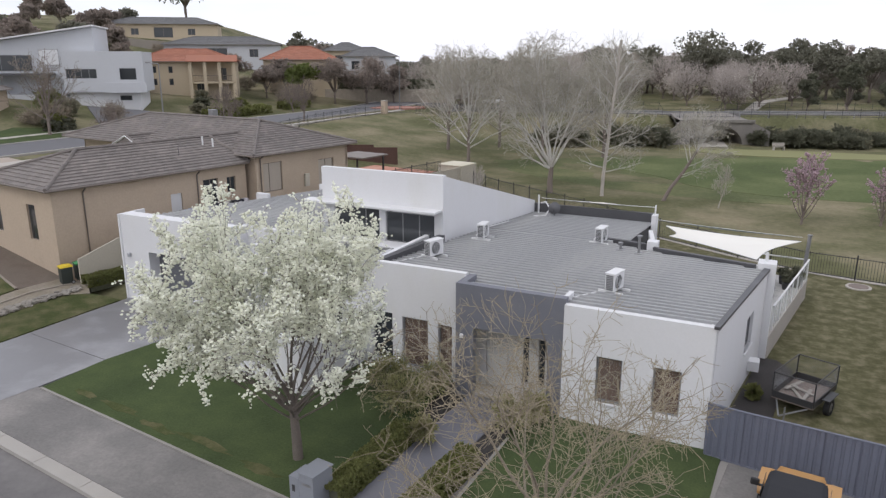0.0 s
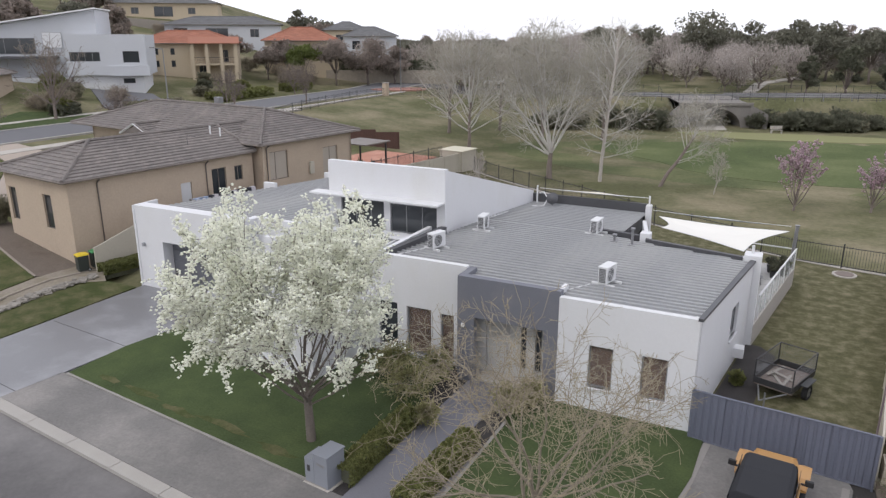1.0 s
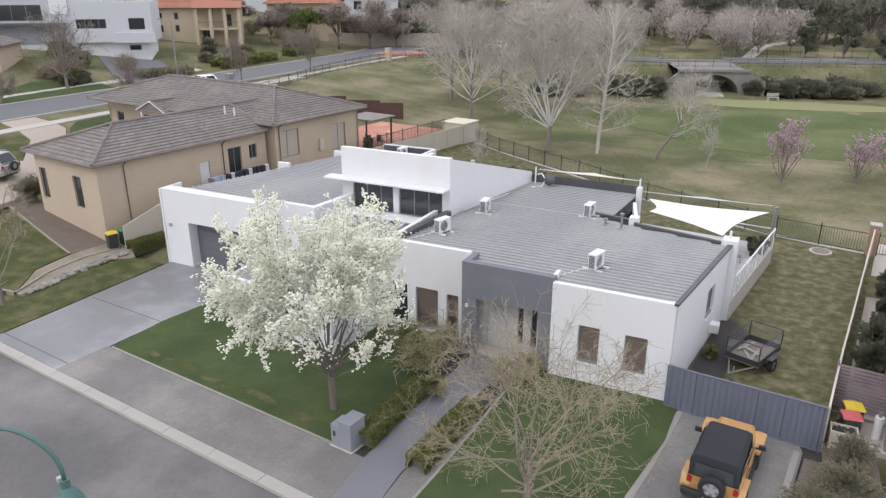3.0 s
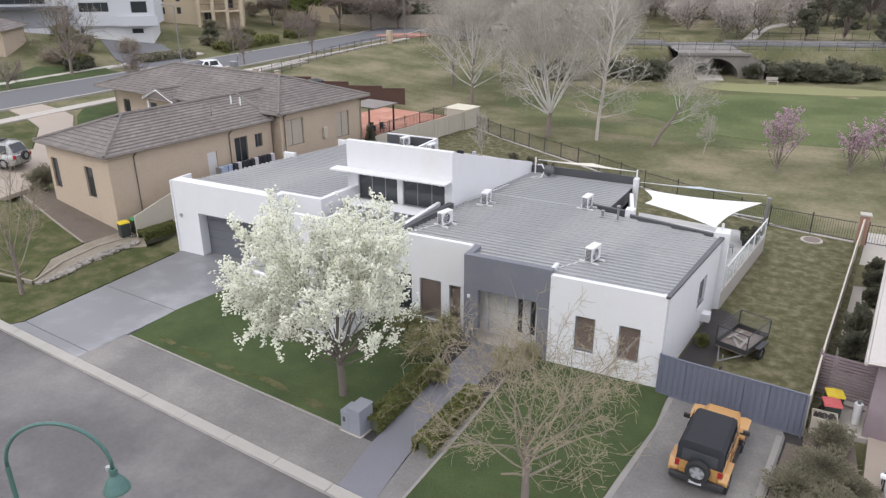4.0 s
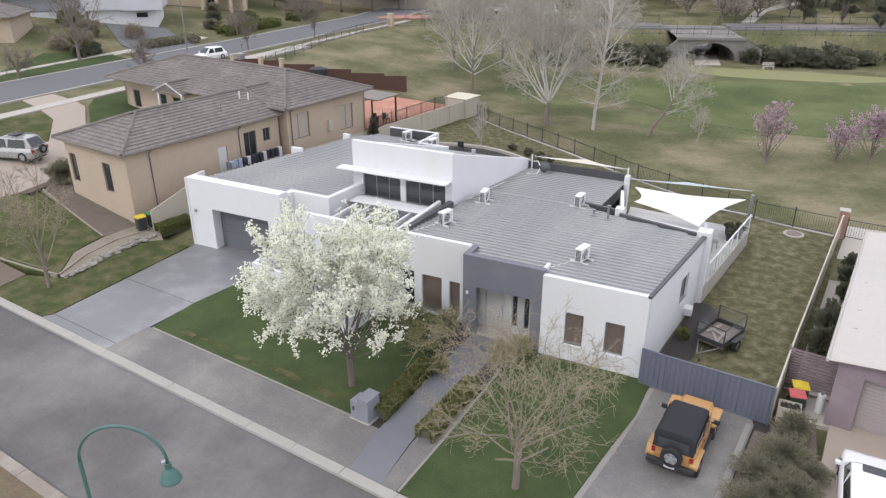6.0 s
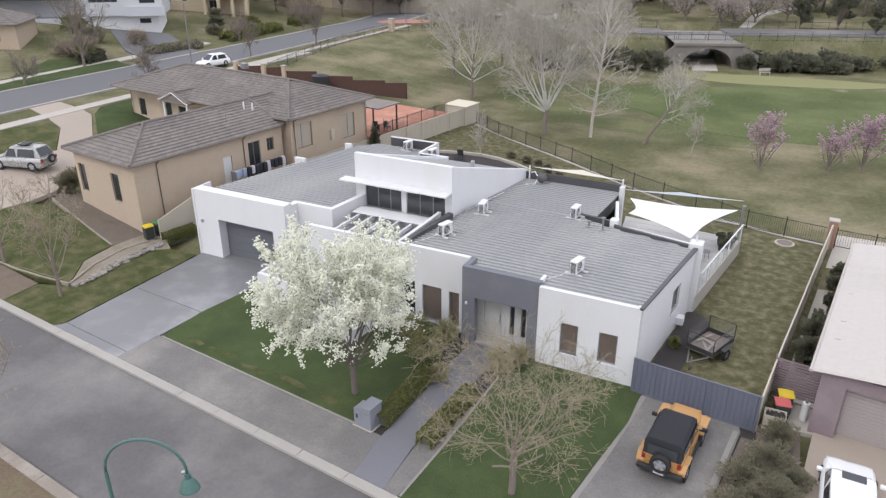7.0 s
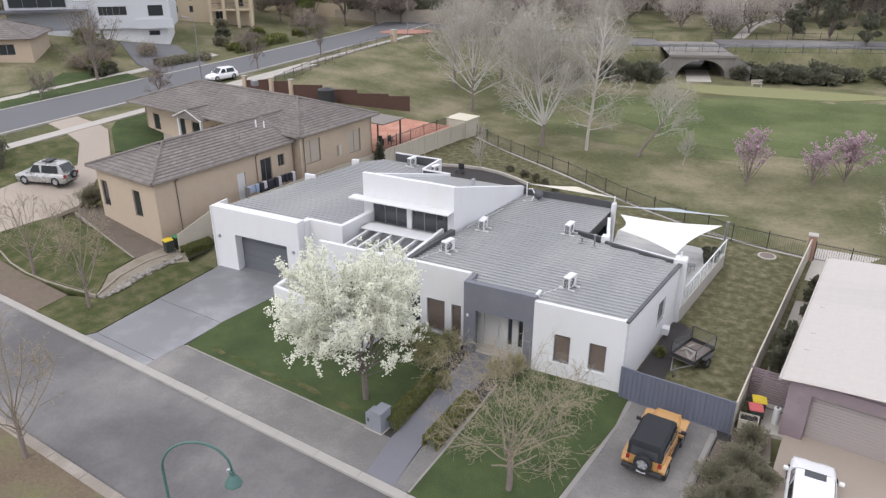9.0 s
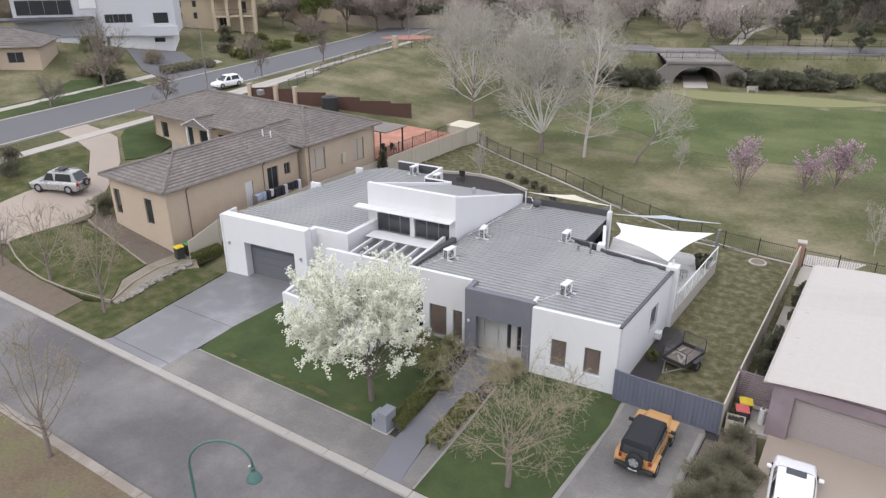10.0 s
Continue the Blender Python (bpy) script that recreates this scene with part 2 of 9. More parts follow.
def prism(poly, z0, z1, bm=None):
    """An upright prism on a plan polygon; z0 and z1 are heights or functions of x and y."""
    bm = bm or bmesh.new()
    f0 = z0 if callable(z0) else (lambda x, y: z0)
    f1 = z1 if callable(z1) else (lambda x, y: z1)
    lo = [bm.verts.new((x, y, f0(x, y))) for x, y in poly]
    hi = [bm.verts.new((x, y, f1(x, y))) for x, y in poly]
    n = len(poly)
    bm.faces.new(lo[::-1])
    bm.faces.new(hi)
    for i in range(n):
        bm.faces.new((lo[i], lo[(i + 1) % n], hi[(i + 1) % n], hi[i]))
    return bm


def tube(pts, r, n=8, bm=None, r1=None, cap=True):
    """A round bar along a line of points."""
    bm = bm or bmesh.new()
    pts = [Vector(p) for p in pts]
    rings = []
    up = Vector((0, 0, 1))
    for i, p in enumerate(pts):
        d = (pts[min(i + 1, len(pts) - 1)] - pts[max(i - 1, 0)]).normalized()
        s = d.cross(up)
        s = s.normalized() if s.length > 1e-3 else Vector((1, 0, 0))
        t = d.cross(s)
        rr = r if r1 is None else r + (r1 - r) * i / (len(pts) - 1)
        rings.append([bm.verts.new(p + rr * (math.cos(a) * s + math.sin(a) * t)) for a in (2 * math.pi * k / n for k in range(n))])
    for a, b in zip(rings, rings[1:]):
        for k in range(n):
            bm.faces.new((a[k], a[(k + 1) % n], b[(k + 1) % n], b[k]))
    if cap:
        bm.faces.new(rings[0])
        bm.faces.new(rings[-1][::-1])
    return bm


def wall(p0, p1, z0, za, zb, th, openings=(), bm=None):
    """A wall from p0 to p1 in plan, its top running from za to zb, its thickness to the left of the way; openings (s0, s1, z0, z1) go through."""
    bm = bm or bmesh.new()
    p0, p1 = Vector((*p0, 0)), Vector((*p1, 0))
    L = (p1 - p0).length
    d = (p1 - p0) / L
    nrm = Vector((-d.y, d.x, 0))
    ss = sorted({0.0, L, *[o[0] for o in openings], *[o[1] for o in openings]})
    zs = sorted({z0, *[o[2] for o in openings], *[o[3] for o in openings]}) + [None]

    def zz(z, s):
        return za + (zb - za) * s / L if z is None else z

    def solid(i, j):
        if not (0 <= i < len(ss) - 1 and 0 <= j < len(zs) - 1):
            return False
        sm = (ss[i] + ss[i + 1]) / 2
        zm = (zs[j] + (zs[j + 1] if zs[j + 1] is not None else 99)) / 2
        return not any(o[0] < sm < o[1] and o[2] < zm < o[3] for o in openings)

    cache = {}

    def v(i, j, k):
        key = (i, j, k)
        if key not in cache:
            s = ss[i]
            cache[key] = bm.verts.new(p0 + d * s + nrm * (th * k) + Vector((0, 0, zz(zs[j], s))))
        return cache[key]

    for i in range(len(ss) - 1):
        for j in range(len(zs) - 1):
            if not solid(i, j):
                continue
            for k in (0, 1):
                bm.faces.new((v(i, j, k), v(i + 1, j, k), v(i + 1, j + 1, k), v(i, j + 1, k)))
            if not solid(i - 1, j):
                bm.faces.new((v(i, j, 0), v(i, j + 1, 0), v(i, j + 1, 1), v(i, j, 1)))
            if not solid(i + 1, j):
                bm.faces.new((v(i + 1, j, 0), v(i + 1, j + 1, 0), v(i + 1, j + 1, 1), v(i + 1, j, 1)))
            if not solid(i, j - 1):
                bm.faces.new((v(i, j, 0), v(i + 1, j, 0), v(i + 1, j, 1), v(i, j, 1)))
            if not solid(i, j + 1):
                bm.faces.new((v(i, j + 1, 0), v(i + 1, j + 1, 0), v(i + 1, j + 1, 1), v(i, j + 1, 1)))
    return bm


def on_wall(p0, p1, s, depth, z):
    """The place s metres along a wall, depth metres in from its face."""
    d = (Vector(p1) - Vector(p0)).normalized()
    q = Vector(p0) + d * s + Vector((-d.y, d.x)) * depth
    return Vector((q.x, q.y, z))


def oriented(p0, p1, s0, s1, d0, d1, z0, z1, bm=None, bevel=0.0):
    """A box in a wall's own directions."""
    bm = bm or bmesh.new()
    a = math.atan2(p1[1] - p0[1], p1[0] - p0[0])
    m = Matrix.Translation((p0[0], p0[1], 0)) @ Matrix.Rotation(a, 4, "Z")
    box(bm, s0, s1, d0, d1, z0, z1, bevel, m)
    return bm


def window(parent, p0, p1, s0, s1, z0, z1, bars=(), depth=0.1, pane=None, frame_mat=None, sill=None, fw=0.05, blind=None, name="window"):
    """A window in a wall's opening: panes, frame, upright bars, and a sill where it has one."""
    pane, frame_mat = pane or (M_GLASSC if blind else M_GLASS), frame_mat or M_FRAME
    cuts = [s0, *[s0 + (s1 - s0) * b for b in bars], s1]
    w = part(name, oriented(p0, p1, s0, s1, depth + 0.02, depth + 0.035, z0, z1), pane, parent)
    bm = bmesh.new()
    for a in (s0, s1 - fw):
        oriented(p0, p1, a, a + fw, depth, depth + 0.06, z0, z1, bm)
    for a in (z0, z1 - fw):
        oriented(p0, p1, s0 + fw, s1 - fw, depth, depth + 0.06, a, a + fw, bm)
    for c in cuts[1:-1]:
        oriented(p0, p1, c - fw / 2, c + fw / 2, depth + 0.004, depth + 0.06, z0 + fw, z1 - fw, bm)
    part("frame", bm, frame_mat, w)
    if sill:
        part("sill", oriented(p0, p1, s0 - 0.06, s1 + 0.06, -0.07, depth, z0 - 0.09, z0, bevel=0.012), sill, w)
    if blind:
        bm = bmesh.new()
        z = z0 + fw
        while z < z1 - fw - 0.04:
            oriented(p0, p1, s0 + fw, s1 - fw, depth + 0.045, depth + 0.07, z, z + 0.045, bm)
            z += 0.062
        part("blind", bm, blind, w)
        part("lining", oriented(p0, p1, s0, s1, depth + 0.10, depth + 0.12, z0, z1), M_BLIND, w)
    return w


# ---- the lie of the land ----
def sm(a, b, x):
    t = min(1.0, max(0.0, (x - a) / (b - a)))
    return t * t * (3 - 2 * t)


def land(x, y):
    """Height of the ground: level plots, a rise to the far road, a bank that carries the back road, a hill."""
    z = -0.25 * (1 - sm(12.5, 20, y))
    z += 3.3 * min(1, max(0, (-31.5 - x) / 27)) * sm(14, 27, y)
    d = (y - 109 - 0.40 * (x + 14)) / 1.077
    bank = 3.7 * sm(-1, 5, d) + 0.035 * min(60, max(0, d - 18))
    # underpass cutting
    bank *= 1 - (1 - sm(4.6, 5.2, abs(x + 0.4 * (y - 109) + 10.5))) * (1 - sm(16, 18, d)) * 1.0
    z = max(z, bank) if x > -45 else max(z, bank * sm(-75, -45, x), z)
    hill = 0.14 * min(150, max(0, -x - 76)) * sm(20, 60, y) + 0.05 * min(90, max(0, y - 110)) * sm(50, 80, -x)
    z += hill * (1 - (1 - sm(0.5, 1.0, -x / max(y, 1))) * sm(110, 150, y))
    return z


SU, SV = Vector((math.cos(radians(6.45)), -math.sin(radians(6.45)))), Vector((math.sin(radians(6.45)), math.cos(radians(6.45))))
SO = Vector((-24.47, 12.62))


def st(u, v):
    """A place by metres along the street and across it, from its near kerb towards the houses."""
    q = SO + SU * u + SV * v
    return q.x, q.y


def sheet(name, poly, material, dz, parent=None, thick=0.3, step=2.5, label="", zf=None):
    """A paved or planted sheet that follows the land."""
    zf = zf or land
    bm = bmesh.new()
    bm.faces.new([bm.verts.new((x, y, 0)) for x, y in poly])
    xs, ys = [p[0] for p in poly], [p[1] for p in poly]
    for lo, hi, no in ((min(xs), max(xs), (1, 0, 0)), (min(ys), max(ys), (0, 1, 0))):
        k = math.floor(lo / step) + 1
        while k * step < hi - 0.01:
            co = Vector(no) * (k * step)
            bmesh.ops.bisect_plane(bm, geom=bm.verts[:] + bm.edges[:] + bm.faces[:], plane_co=co, plane_no=no)
            k += 1
    for v in bm.verts:
        v.co.z = zf(v.co.x, v.co.y) + dz
    top = bm.faces[:]
    r = bmesh.ops.extrude_face_region(bm, geom=top)
    bmesh.ops.translate(bm, verts=[g for g in r["geom"] if isinstance(g, bmesh.types.BMVert)], vec=(0, 0, -thick))
    ob = part(name, bm, material, parent, label)
    return tagged(ob, label, "", "", "structure") if parent is None else ob


def strip(name, pts, w0, w1, material, dz, label="", thick=0.25, zf=None):
    """A band along a line, from w0 to w1 metres to its left."""
    zf = zf or land
    P = [Vector(p) for p in pts]
    fine = []
    for a, b in zip(P, P[1:]):
        n = max(1, int((b - a).length / 2))
        fine += [a.lerp(b, i / n) for i in range(n)]
    fine.append(P[-1])
    for _ in range(3):
        fine = [fine[0]] + [(fine[i - 1] + fine[i] * 2 + fine[i + 1]) / 4 for i in range(1, len(fine) - 1)] + [fine[-1]]
    verts, faces = [], []
    for i, p in enumerate(fine):
        d = (fine[min(i + 1, len(fine) - 1)] - fine[max(i - 1, 0)]).normalized()
        nn = Vector((-d.y, d.x))
        for w in (w0, w1):
            q = p + nn * w
            z = zf(q.x, q.y) + dz
            verts += [(q.x, q.y, z), (q.x, q.y, z - thick)]
    for i in range(len(fine) - 1):
        a, b = 4 * i, 4 * i + 4
        faces += [[a, a + 2, b + 2, b], [a, b, b + 1, a + 1], [a + 2, a + 3, b + 3, b + 2]]
    return tagged(raw(name, verts, faces, material, None, label), label, "", "", "structure")


# the ground: one sheet to the horizon
def axis(*runs):
    out = []
    for lo, hi, s in runs:
        out += list(np.arange(lo, hi, s))
    return out + [runs[-1][1]]


gx = axis((-900, -200, 50), (-200, -110, 10), (-110, 40, 2), (40, 140, 10), (140, 900, 60))
gy = axis((-500, -40, 40), (-40, -6, 6), (-6, 140, 2), (140, 260, 10), (260, 1200, 60))


def ground_z(x, y):
    z = land(x, y) - 0.03 + 0.05 * noise.noise((x * 0.2, y * 0.2, 0))
    u, v = (Vector((x, y)) - SO).dot(SU), (Vector((x, y)) - SO).dot(SV)
    if -30 < v < 12 and -60 < u < 60:
        z -= 0.45
    return z


raw_v = [(x, y, ground_z(x, y)) for y in gy for x in gx]
nx = len(gx)
raw_f = [[j * nx + i, j * nx + i + 1, (j + 1) * nx + i + 1, (j + 1) * nx + i] for j in range(len(gy) - 1) for i in range(nx - 1)]
tagged(raw("ground", raw_v, raw_f, M_GROUND, smooth=True), "patchy green and straw park grass", "ground", "", "structure")

# ---- the near street ----
flat = lambda x, y: -0.012
sheet("road", [st(-60, -6.7), st(60, -6.7), st(60, -0.72), st(-60, -0.72)], M_ASPH, -0.12, zf=flat, step=8, label="smooth grey asphalt residential street")
for a, b, v0, v1, nm in ((-60, 60, -0.72, -0.28, "kerb"), (-60, 60, -7.15, -6.7, "kerb")):
    seg = a
    bmk = bmesh.new()
    while seg < b:
        prism([st(seg + 0.012, v0), st(seg + 2.4, v0), st(seg + 2.4, v1), st(seg + 0.012, v1)], -0.45, 0.0, bmk)
        seg += 2.412
    tagged(part(nm, bmk, M_KERB if v1 > -1 else M_KERBD), "pale rolled concrete kerb in jointed lengths", "kerb", "", "structure")
# far side of the street
M_BROWN = mat("dry_brown_verge", (0.165, 0.13, 0.092), 0.98, var=0.4, big=0.5, fine=6, bump=0.5, tint=(0.13, 0.125, 0.065), tint_at=(0.45, 0.7), bdist=0.03, det=8, spec=0.08)
sheet("verge_opposite", [st(-60, -30), st(60, -30), st(60, -7.15), st(-60, -7.15)], M_BROWN, 0.01, zf=flat, step=8, label="dry brown grass verge across the street")
# plots: lawns, paving
sheet("gravel_verge", [st(0.1, -0.275), st(15.05, -0.275), st(15.05, 2.1), st(0.1, 2.1)], M_VERGE, 0.012, label="grey gravel verge between kerb and lawn")
sheet("driveway", [st(-5.35, -0.275), st(0.1, -0.275), (-24.1, 14.7), (-23.9, 17.5), (-23.2, 22.0), (-23.2, 24.4), (-29.6, 24.4), (-29.5, 22.8), (-29.47, 13.4)], M_DRIVE, 0.012, label="sealed grey concrete driveway, slightly glossy")
sheet("lawn_front", [st(0.35, 2.15), st(13.9, 2.15), (-10.55, 22.0), (-23.1, 24.0), (-23.2, 21.5), (-23.9, 17.5)], M_LAWN, 0.05, label="lush mown green front lawn")
sheet("path", [st(14.95, -0.275), st(16.4, -0.275), (-8.35, 13.0), (-8.1, 17.0), (-7.7, 22.6), (-9.5, 22.6), (-9.75, 17.0), (-9.85, 13.0)], M_PAVE, 0.016, label="dark grey paved garden path")
sheet("gravel_strip", [st(16.4, -0.275), st(17.05, -0.275), (-7.35, 13.0), (-7.2, 16.5), (-8.05, 16.5), (-8.3, 13.0)], M_VERGE, 0.02, label="narrow gravel strip beside the path")
sheet("lawn_side", [st(17.1, -0.275), st(22.2, -0.275), (-1.0, 18.5), (-0.95, 20.9), (-1.4, 21.2), (-7.3, 21.2), (-7.15, 16.5), (-7.3, 13.0)], M_LAWN, 0.05, label="mown green lawn under a bare tree")
sheet("jeep_drive", [st(22.25, -0.275), st(26.6, -0.275), (2.9, 16.5), (3.3, 19.9), (3.2, 20.3), (-0.9, 20.75), (-0.95, 18.5)], M_VERGE, 0.02, label="grey gravel parking strip before the gate")
sheet("shrub_bed", [st(26.65, -0.275), st(29.6, -0.275), (5.6, 18.0), (5.5, 21.0), (3.85, 21.0), (3.9, 19.6), (3.35, 19.6), (2.95, 16.5)], M_SOIL, 0.03, label="rough shrub bed beside the driveway")
sheet("neighbour_drive", [st(29.65, -0.275), st(37.0, -0.275), (12.5, 21.4), (6.0, 21.6), (5.65, 18.0)], M_PINKPATH, 0.03, label="tan concrete driveway of the next house")
sheet("yard_right", [st(37.05, -0.275), st(60, -0.275), (40, 30), (12.55, 30), (12.55, 21.4)], M_DRY, 0.03, label="dry grass yard")
sheet("side_passage", [(4.3, 21.05), (12.5, 21.65), (12.5, 45), (7.0, 45)], M_CONC, -0.02, label="concrete side passage beside the next house")
sheet("lawn_side_yard", [(-1.4, 20.9), (4.1, 20.4), (6.75, 43.0), (1.2, 44.2), (-5, 47.4), (-16, 54.3), (-28.3, 61.5), (-30, 50), (-29, 38), (-12, 37), (-0.4, 31)], M_DRY, 0.025, label="worn straw and green back lawn")
sheet("garden_bed", [(-1.35, 21.1), (0.1, 20.9), (0.55, 26.5), (0.9, 28.6), (0.3, 29.4), (-0.3, 29.5)], M_MULCH, 0.06, label="dark mulched garden bed along the side wall")
sheet("garden_soil", [(-24, 14.6), st(15, -0.27), st(29, -0.27), (5.4, 20.9), (-1, 22.5), (-14, 23), (-23, 24)], M_MULCH, -0.03, label="dark garden soil under hedges and shrubs")
# edgings and joints
M_EDGE = mat("parking_edge_paving", (0.27, 0.255, 0.235), 0.9, var=0.15, big=0.8, fine=30, bump=0.25)
strip("lawn_edging", [st(0.35, 2.15), st(13.9, 2.15)], -0.09, 0.0, M_EDGE, 0.06, "thin concrete edging between gravel and lawn")
strip("drive_edging", [st(22.25, -0.27), (-1.0, 18.5), (-0.93, 20.6)], -0.22, 0.0, M_EDGE, 0.035, "paler paved edge of the parking strip")
strip("drive_edging", [st(26.55, -0.27), (2.85, 16.5), (3.22, 19.9)], 0.0, 0.2, M_EDGE, 0.035, "paler paved edge of the parking strip")
strip("path_edging", [st(17.1, -0.275), (-7.3, 13.0), (-7.15, 16.5), (-7.2, 19.0)], -0.10, 0.0, M_EDGE, 0.06, "thin concrete edging of the lawn")
M_JOINT = mat("joint_filler", (0.12, 0.12, 0.125), 0.9)
strip("drive_joint", [(-29.3, 17.96), (-23.95, 17.48)], -0.02, 0.02, M_JOINT, 0.017, "dark saw-cut joint in the driveway")
strip("drive_joint", [st(-5.3, 0.25), st(0.1, 0.25)], -0.02, 0.02, M_JOINT, 0.017, "dark saw-cut joint in the driveway")
M_THIN = mat("thin_lawn", (0.072, 0.085, 0.033), 0.95, var=0.45, big=0.9, fine=14, bump=0.5, tint=(0.118, 0.107, 0.06), tint_at=(0.42, 0.68), bdist=0.03, det=8, spec=0.08)
r_ = rnd(17)
for u, v, a in ((4.2, 2.75, 1.3), (6.6, 2.6, 1.0), (8.6, 2.8, 1.5), (11.2, 2.7, 0.9), (2.2, 2.7, 0.7)):
    c_ = st(u, v)
    sheet("worn_patch", [(c_[0] + a * math.cos(t) * r_.uniform(0.6, 1.1), c_[1] - a * 0.11 * math.cos(t) + 0.2 * math.sin(t) * r_.uniform(0.5, 1.3)) for t in np.linspace(0, 6.1, 15)], M_THIN, 0.054, thick=0.05, label="thin yellowed grass at the lawn's edge")
# left neighbour's front yard
sheet("verge_left", [st(-10.4, -0.275), st(-5.4, -0.275), (-29.55, 13.4), (-29.6, 22.9), (-31.6, 22.9), (-32.6, 22.0), (-32.5, 16.4), (-34.9, 15.7)], M_THIN, 0.03, label="green grass verge beside the driveway")
M_BARE = mat("bare_verge_soil", (0.175, 0.14, 0.112), 0.98, var=0.3, big=0.6, fine=8, bump=0.6, tint=(0.115, 0.11, 0.06), tint_at=(0.5, 0.7), bdist=0.03, det=8, spec=0.08)
sheet("verge_left", [st(-60, -0.275), st(-10.45, -0.275), (-35.0, 15.75), (-40.2, 16.5), (-45.3, 17.4), (-62, 19.4)], M_BARE, 0.02, label="worn brown earth verge with young street trees")
M_SANDY = mat("sandy_rubble_soil", (0.30, 0.265, 0.215), 0.98, var=0.4, big=0.9, fine=10, bump=0.9, tint=(0.19, 0.165, 0.12), tint_at=(0.42, 0.65), bdist=0.05, det=8, spec=0.08)
sheet("sandy_ground", [(-35.0, 21.05), (-34.9, 18.8), (-33.2, 16.5), (-32.55, 16.4), (-32.65, 21.8), (-31.75, 22.8), (-32.9, 23.6), (-34.6, 23.2)], M_SANDY, 0.05, step=1.5, label="sandy bare ground strewn with rubble")
sheet("yard_left", [(-44.4, 25.4), (-43.8, 23.6), (-41.1, 22.8), (-35.05, 21.1), (-34.5, 23.3), (-41.8, 25.0)], M_SOIL, 0.05, step=1.5, label="bare brown soil bed along the brick wall")
sheet("lawn_left", [(-47.0, 18.8), (-44.6, 17.2), (-40.0, 16.4), (-35.6, 16.1), (-33.25, 16.45), (-34.95, 18.8), (-35.1, 21.05), (-41.1, 22.7), (-44.8, 22.4)], M_THIN, 0.07, step=1.5, label="patchy green lawn in the front yard")
sheet("neighbour_driveway", [(-50.5, 18.5), (-47.05, 18.85), (-44.9, 22.5), (-44.5, 24.4), (-46.6, 27.5), (-51.0, 33.0), (-56.3, 37.3), (-62.7, 38.8), (-62.8, 35.6), (-57.6, 33.9), (-55.1, 33.1), (-50.8, 29.4), (-51.5, 25.0), (-53, 20)], M_PINKPATH, 0.06, step=1.5, label="winding tan concrete driveway")
sheet("lawn_corner", [(-53.05, 20), (-51.55, 25), (-50.85, 29.3), (-55.1, 33.05), (-57.6, 33.8), (-58.0, 24), (-56, 19.5)], M_THIN, 0.04, step=1.5, label="thin dry grass inside the driveway's bend")
M_SLEEPER = mat("grey_timber_edging", (0.30, 0.265, 0.22), 0.95, var=0.2, big=1.5, fine=20, bump=0.3)
for pts in ([(-43.8, 23.5), (-41.1, 22.75), (-35.05, 21.08)], [(-33.2, 16.5), (-34.93, 18.8), (-35.05, 21.05), (-33.4, 23.5)], [(-47.0, 18.8), (-44.6, 17.2), (-40.0, 16.4), (-35.6, 16.08), (-33.2, 16.45)]):
    strip("timber_edging", pts, -0.05, 0.05, M_SLEEPER, 0.13, "weathered timber garden edging")

# ---- the far road and the park ----
FAR_A = [(-66.6, -30), (-67.2, 20), (-67.5, 36), (-67.7, 52), (-68.3, 75), (-69, 92), (-69.5, 108), (-71, 135), (-80, 180)]
strip("road_far", FAR_A, -4.4, 4.4, M_ASPH2, 0.09, "two-lane grey asphalt road on the rise")
strip("kerb_far", FAR_A, -4.75, -4.4, M_KERB, 0.16, "pale kerb of the far road")
strip("kerb_far", FAR_A, 4.4, 4.75, M_KERB, 0.16, "pale kerb of the far road")
strip("footpath_far", FAR_A[:5], -9.6, -8.3, M_CONC, 0.10, "pale concrete footpath")
strip("footpath_far", FAR_A[3:7], -8.2, -7.0, M_CONC, 0.10, "pale concrete footpath beside a fence")
strip("footpath_far", FAR_A[:5], 8.6, 9.8, M_CONC, 0.10, "pale concrete footpath")
BACK = [(-70, 124), (-52, 119), (-34, 114.5), (-22.7, 115.5), (-2, 124), (20, 132), (80, 156)]
strip("road_back", BACK, -4.0, 4.0, M_ASPH, 0.10, "grey asphalt road on the bank")
def oval(cx, cy, a, b, rot, n=36, wob=0.08):
    out = []
    for k in range(n):
        t = 2 * math.pi * k / n
        r = 1 + wob * math.sin(3 * t + cx) + wob * 0.6 * math.sin(5 * t)
        x, y = a * r * math.cos(t), b * r * math.sin(t)
        out.append((cx + x * math.cos(rot) - y * math.sin(rot), cy + x * math.sin(rot) + y * math.cos(rot)))
    return out
sheet("traffic_island", oval(-64.5, 111.5, 5.0, 2.6, 0.5, wob=0.02), mat("red_brick_paving", (0.36, 0.19, 0.15), 0.9, var=0.15, fine=5), 0.22, step=4, label="red-paved island of the roundabout")
sheet("semi_rough", oval(11, 84.5, 40, 19.5, 0.22), mat("semi_rough_grass", (0.112, 0.128, 0.060), 0.95, var=0.45, big=0.12, fine=2.5, bump=0.4, tint=(0.155, 0.15, 0.08), tint_at=(0.42, 0.68), bdist=0.04, det=8, spec=0.08), -0.025, step=4, thick=0.1, label="longer green grass round the fairway")
sheet("fairway", oval(13, 85.5, 33, 14.5, 0.22), M_GOLF, 0.0, thick=0.1, step=4, label="mown dark green fairway")
sheet("putting_green", oval(0.5, 101.5, 14.5, 3.6, 0.16), M_GREEN, 0.03, thick=0.1, step=4, label="pale close-mown putting green")
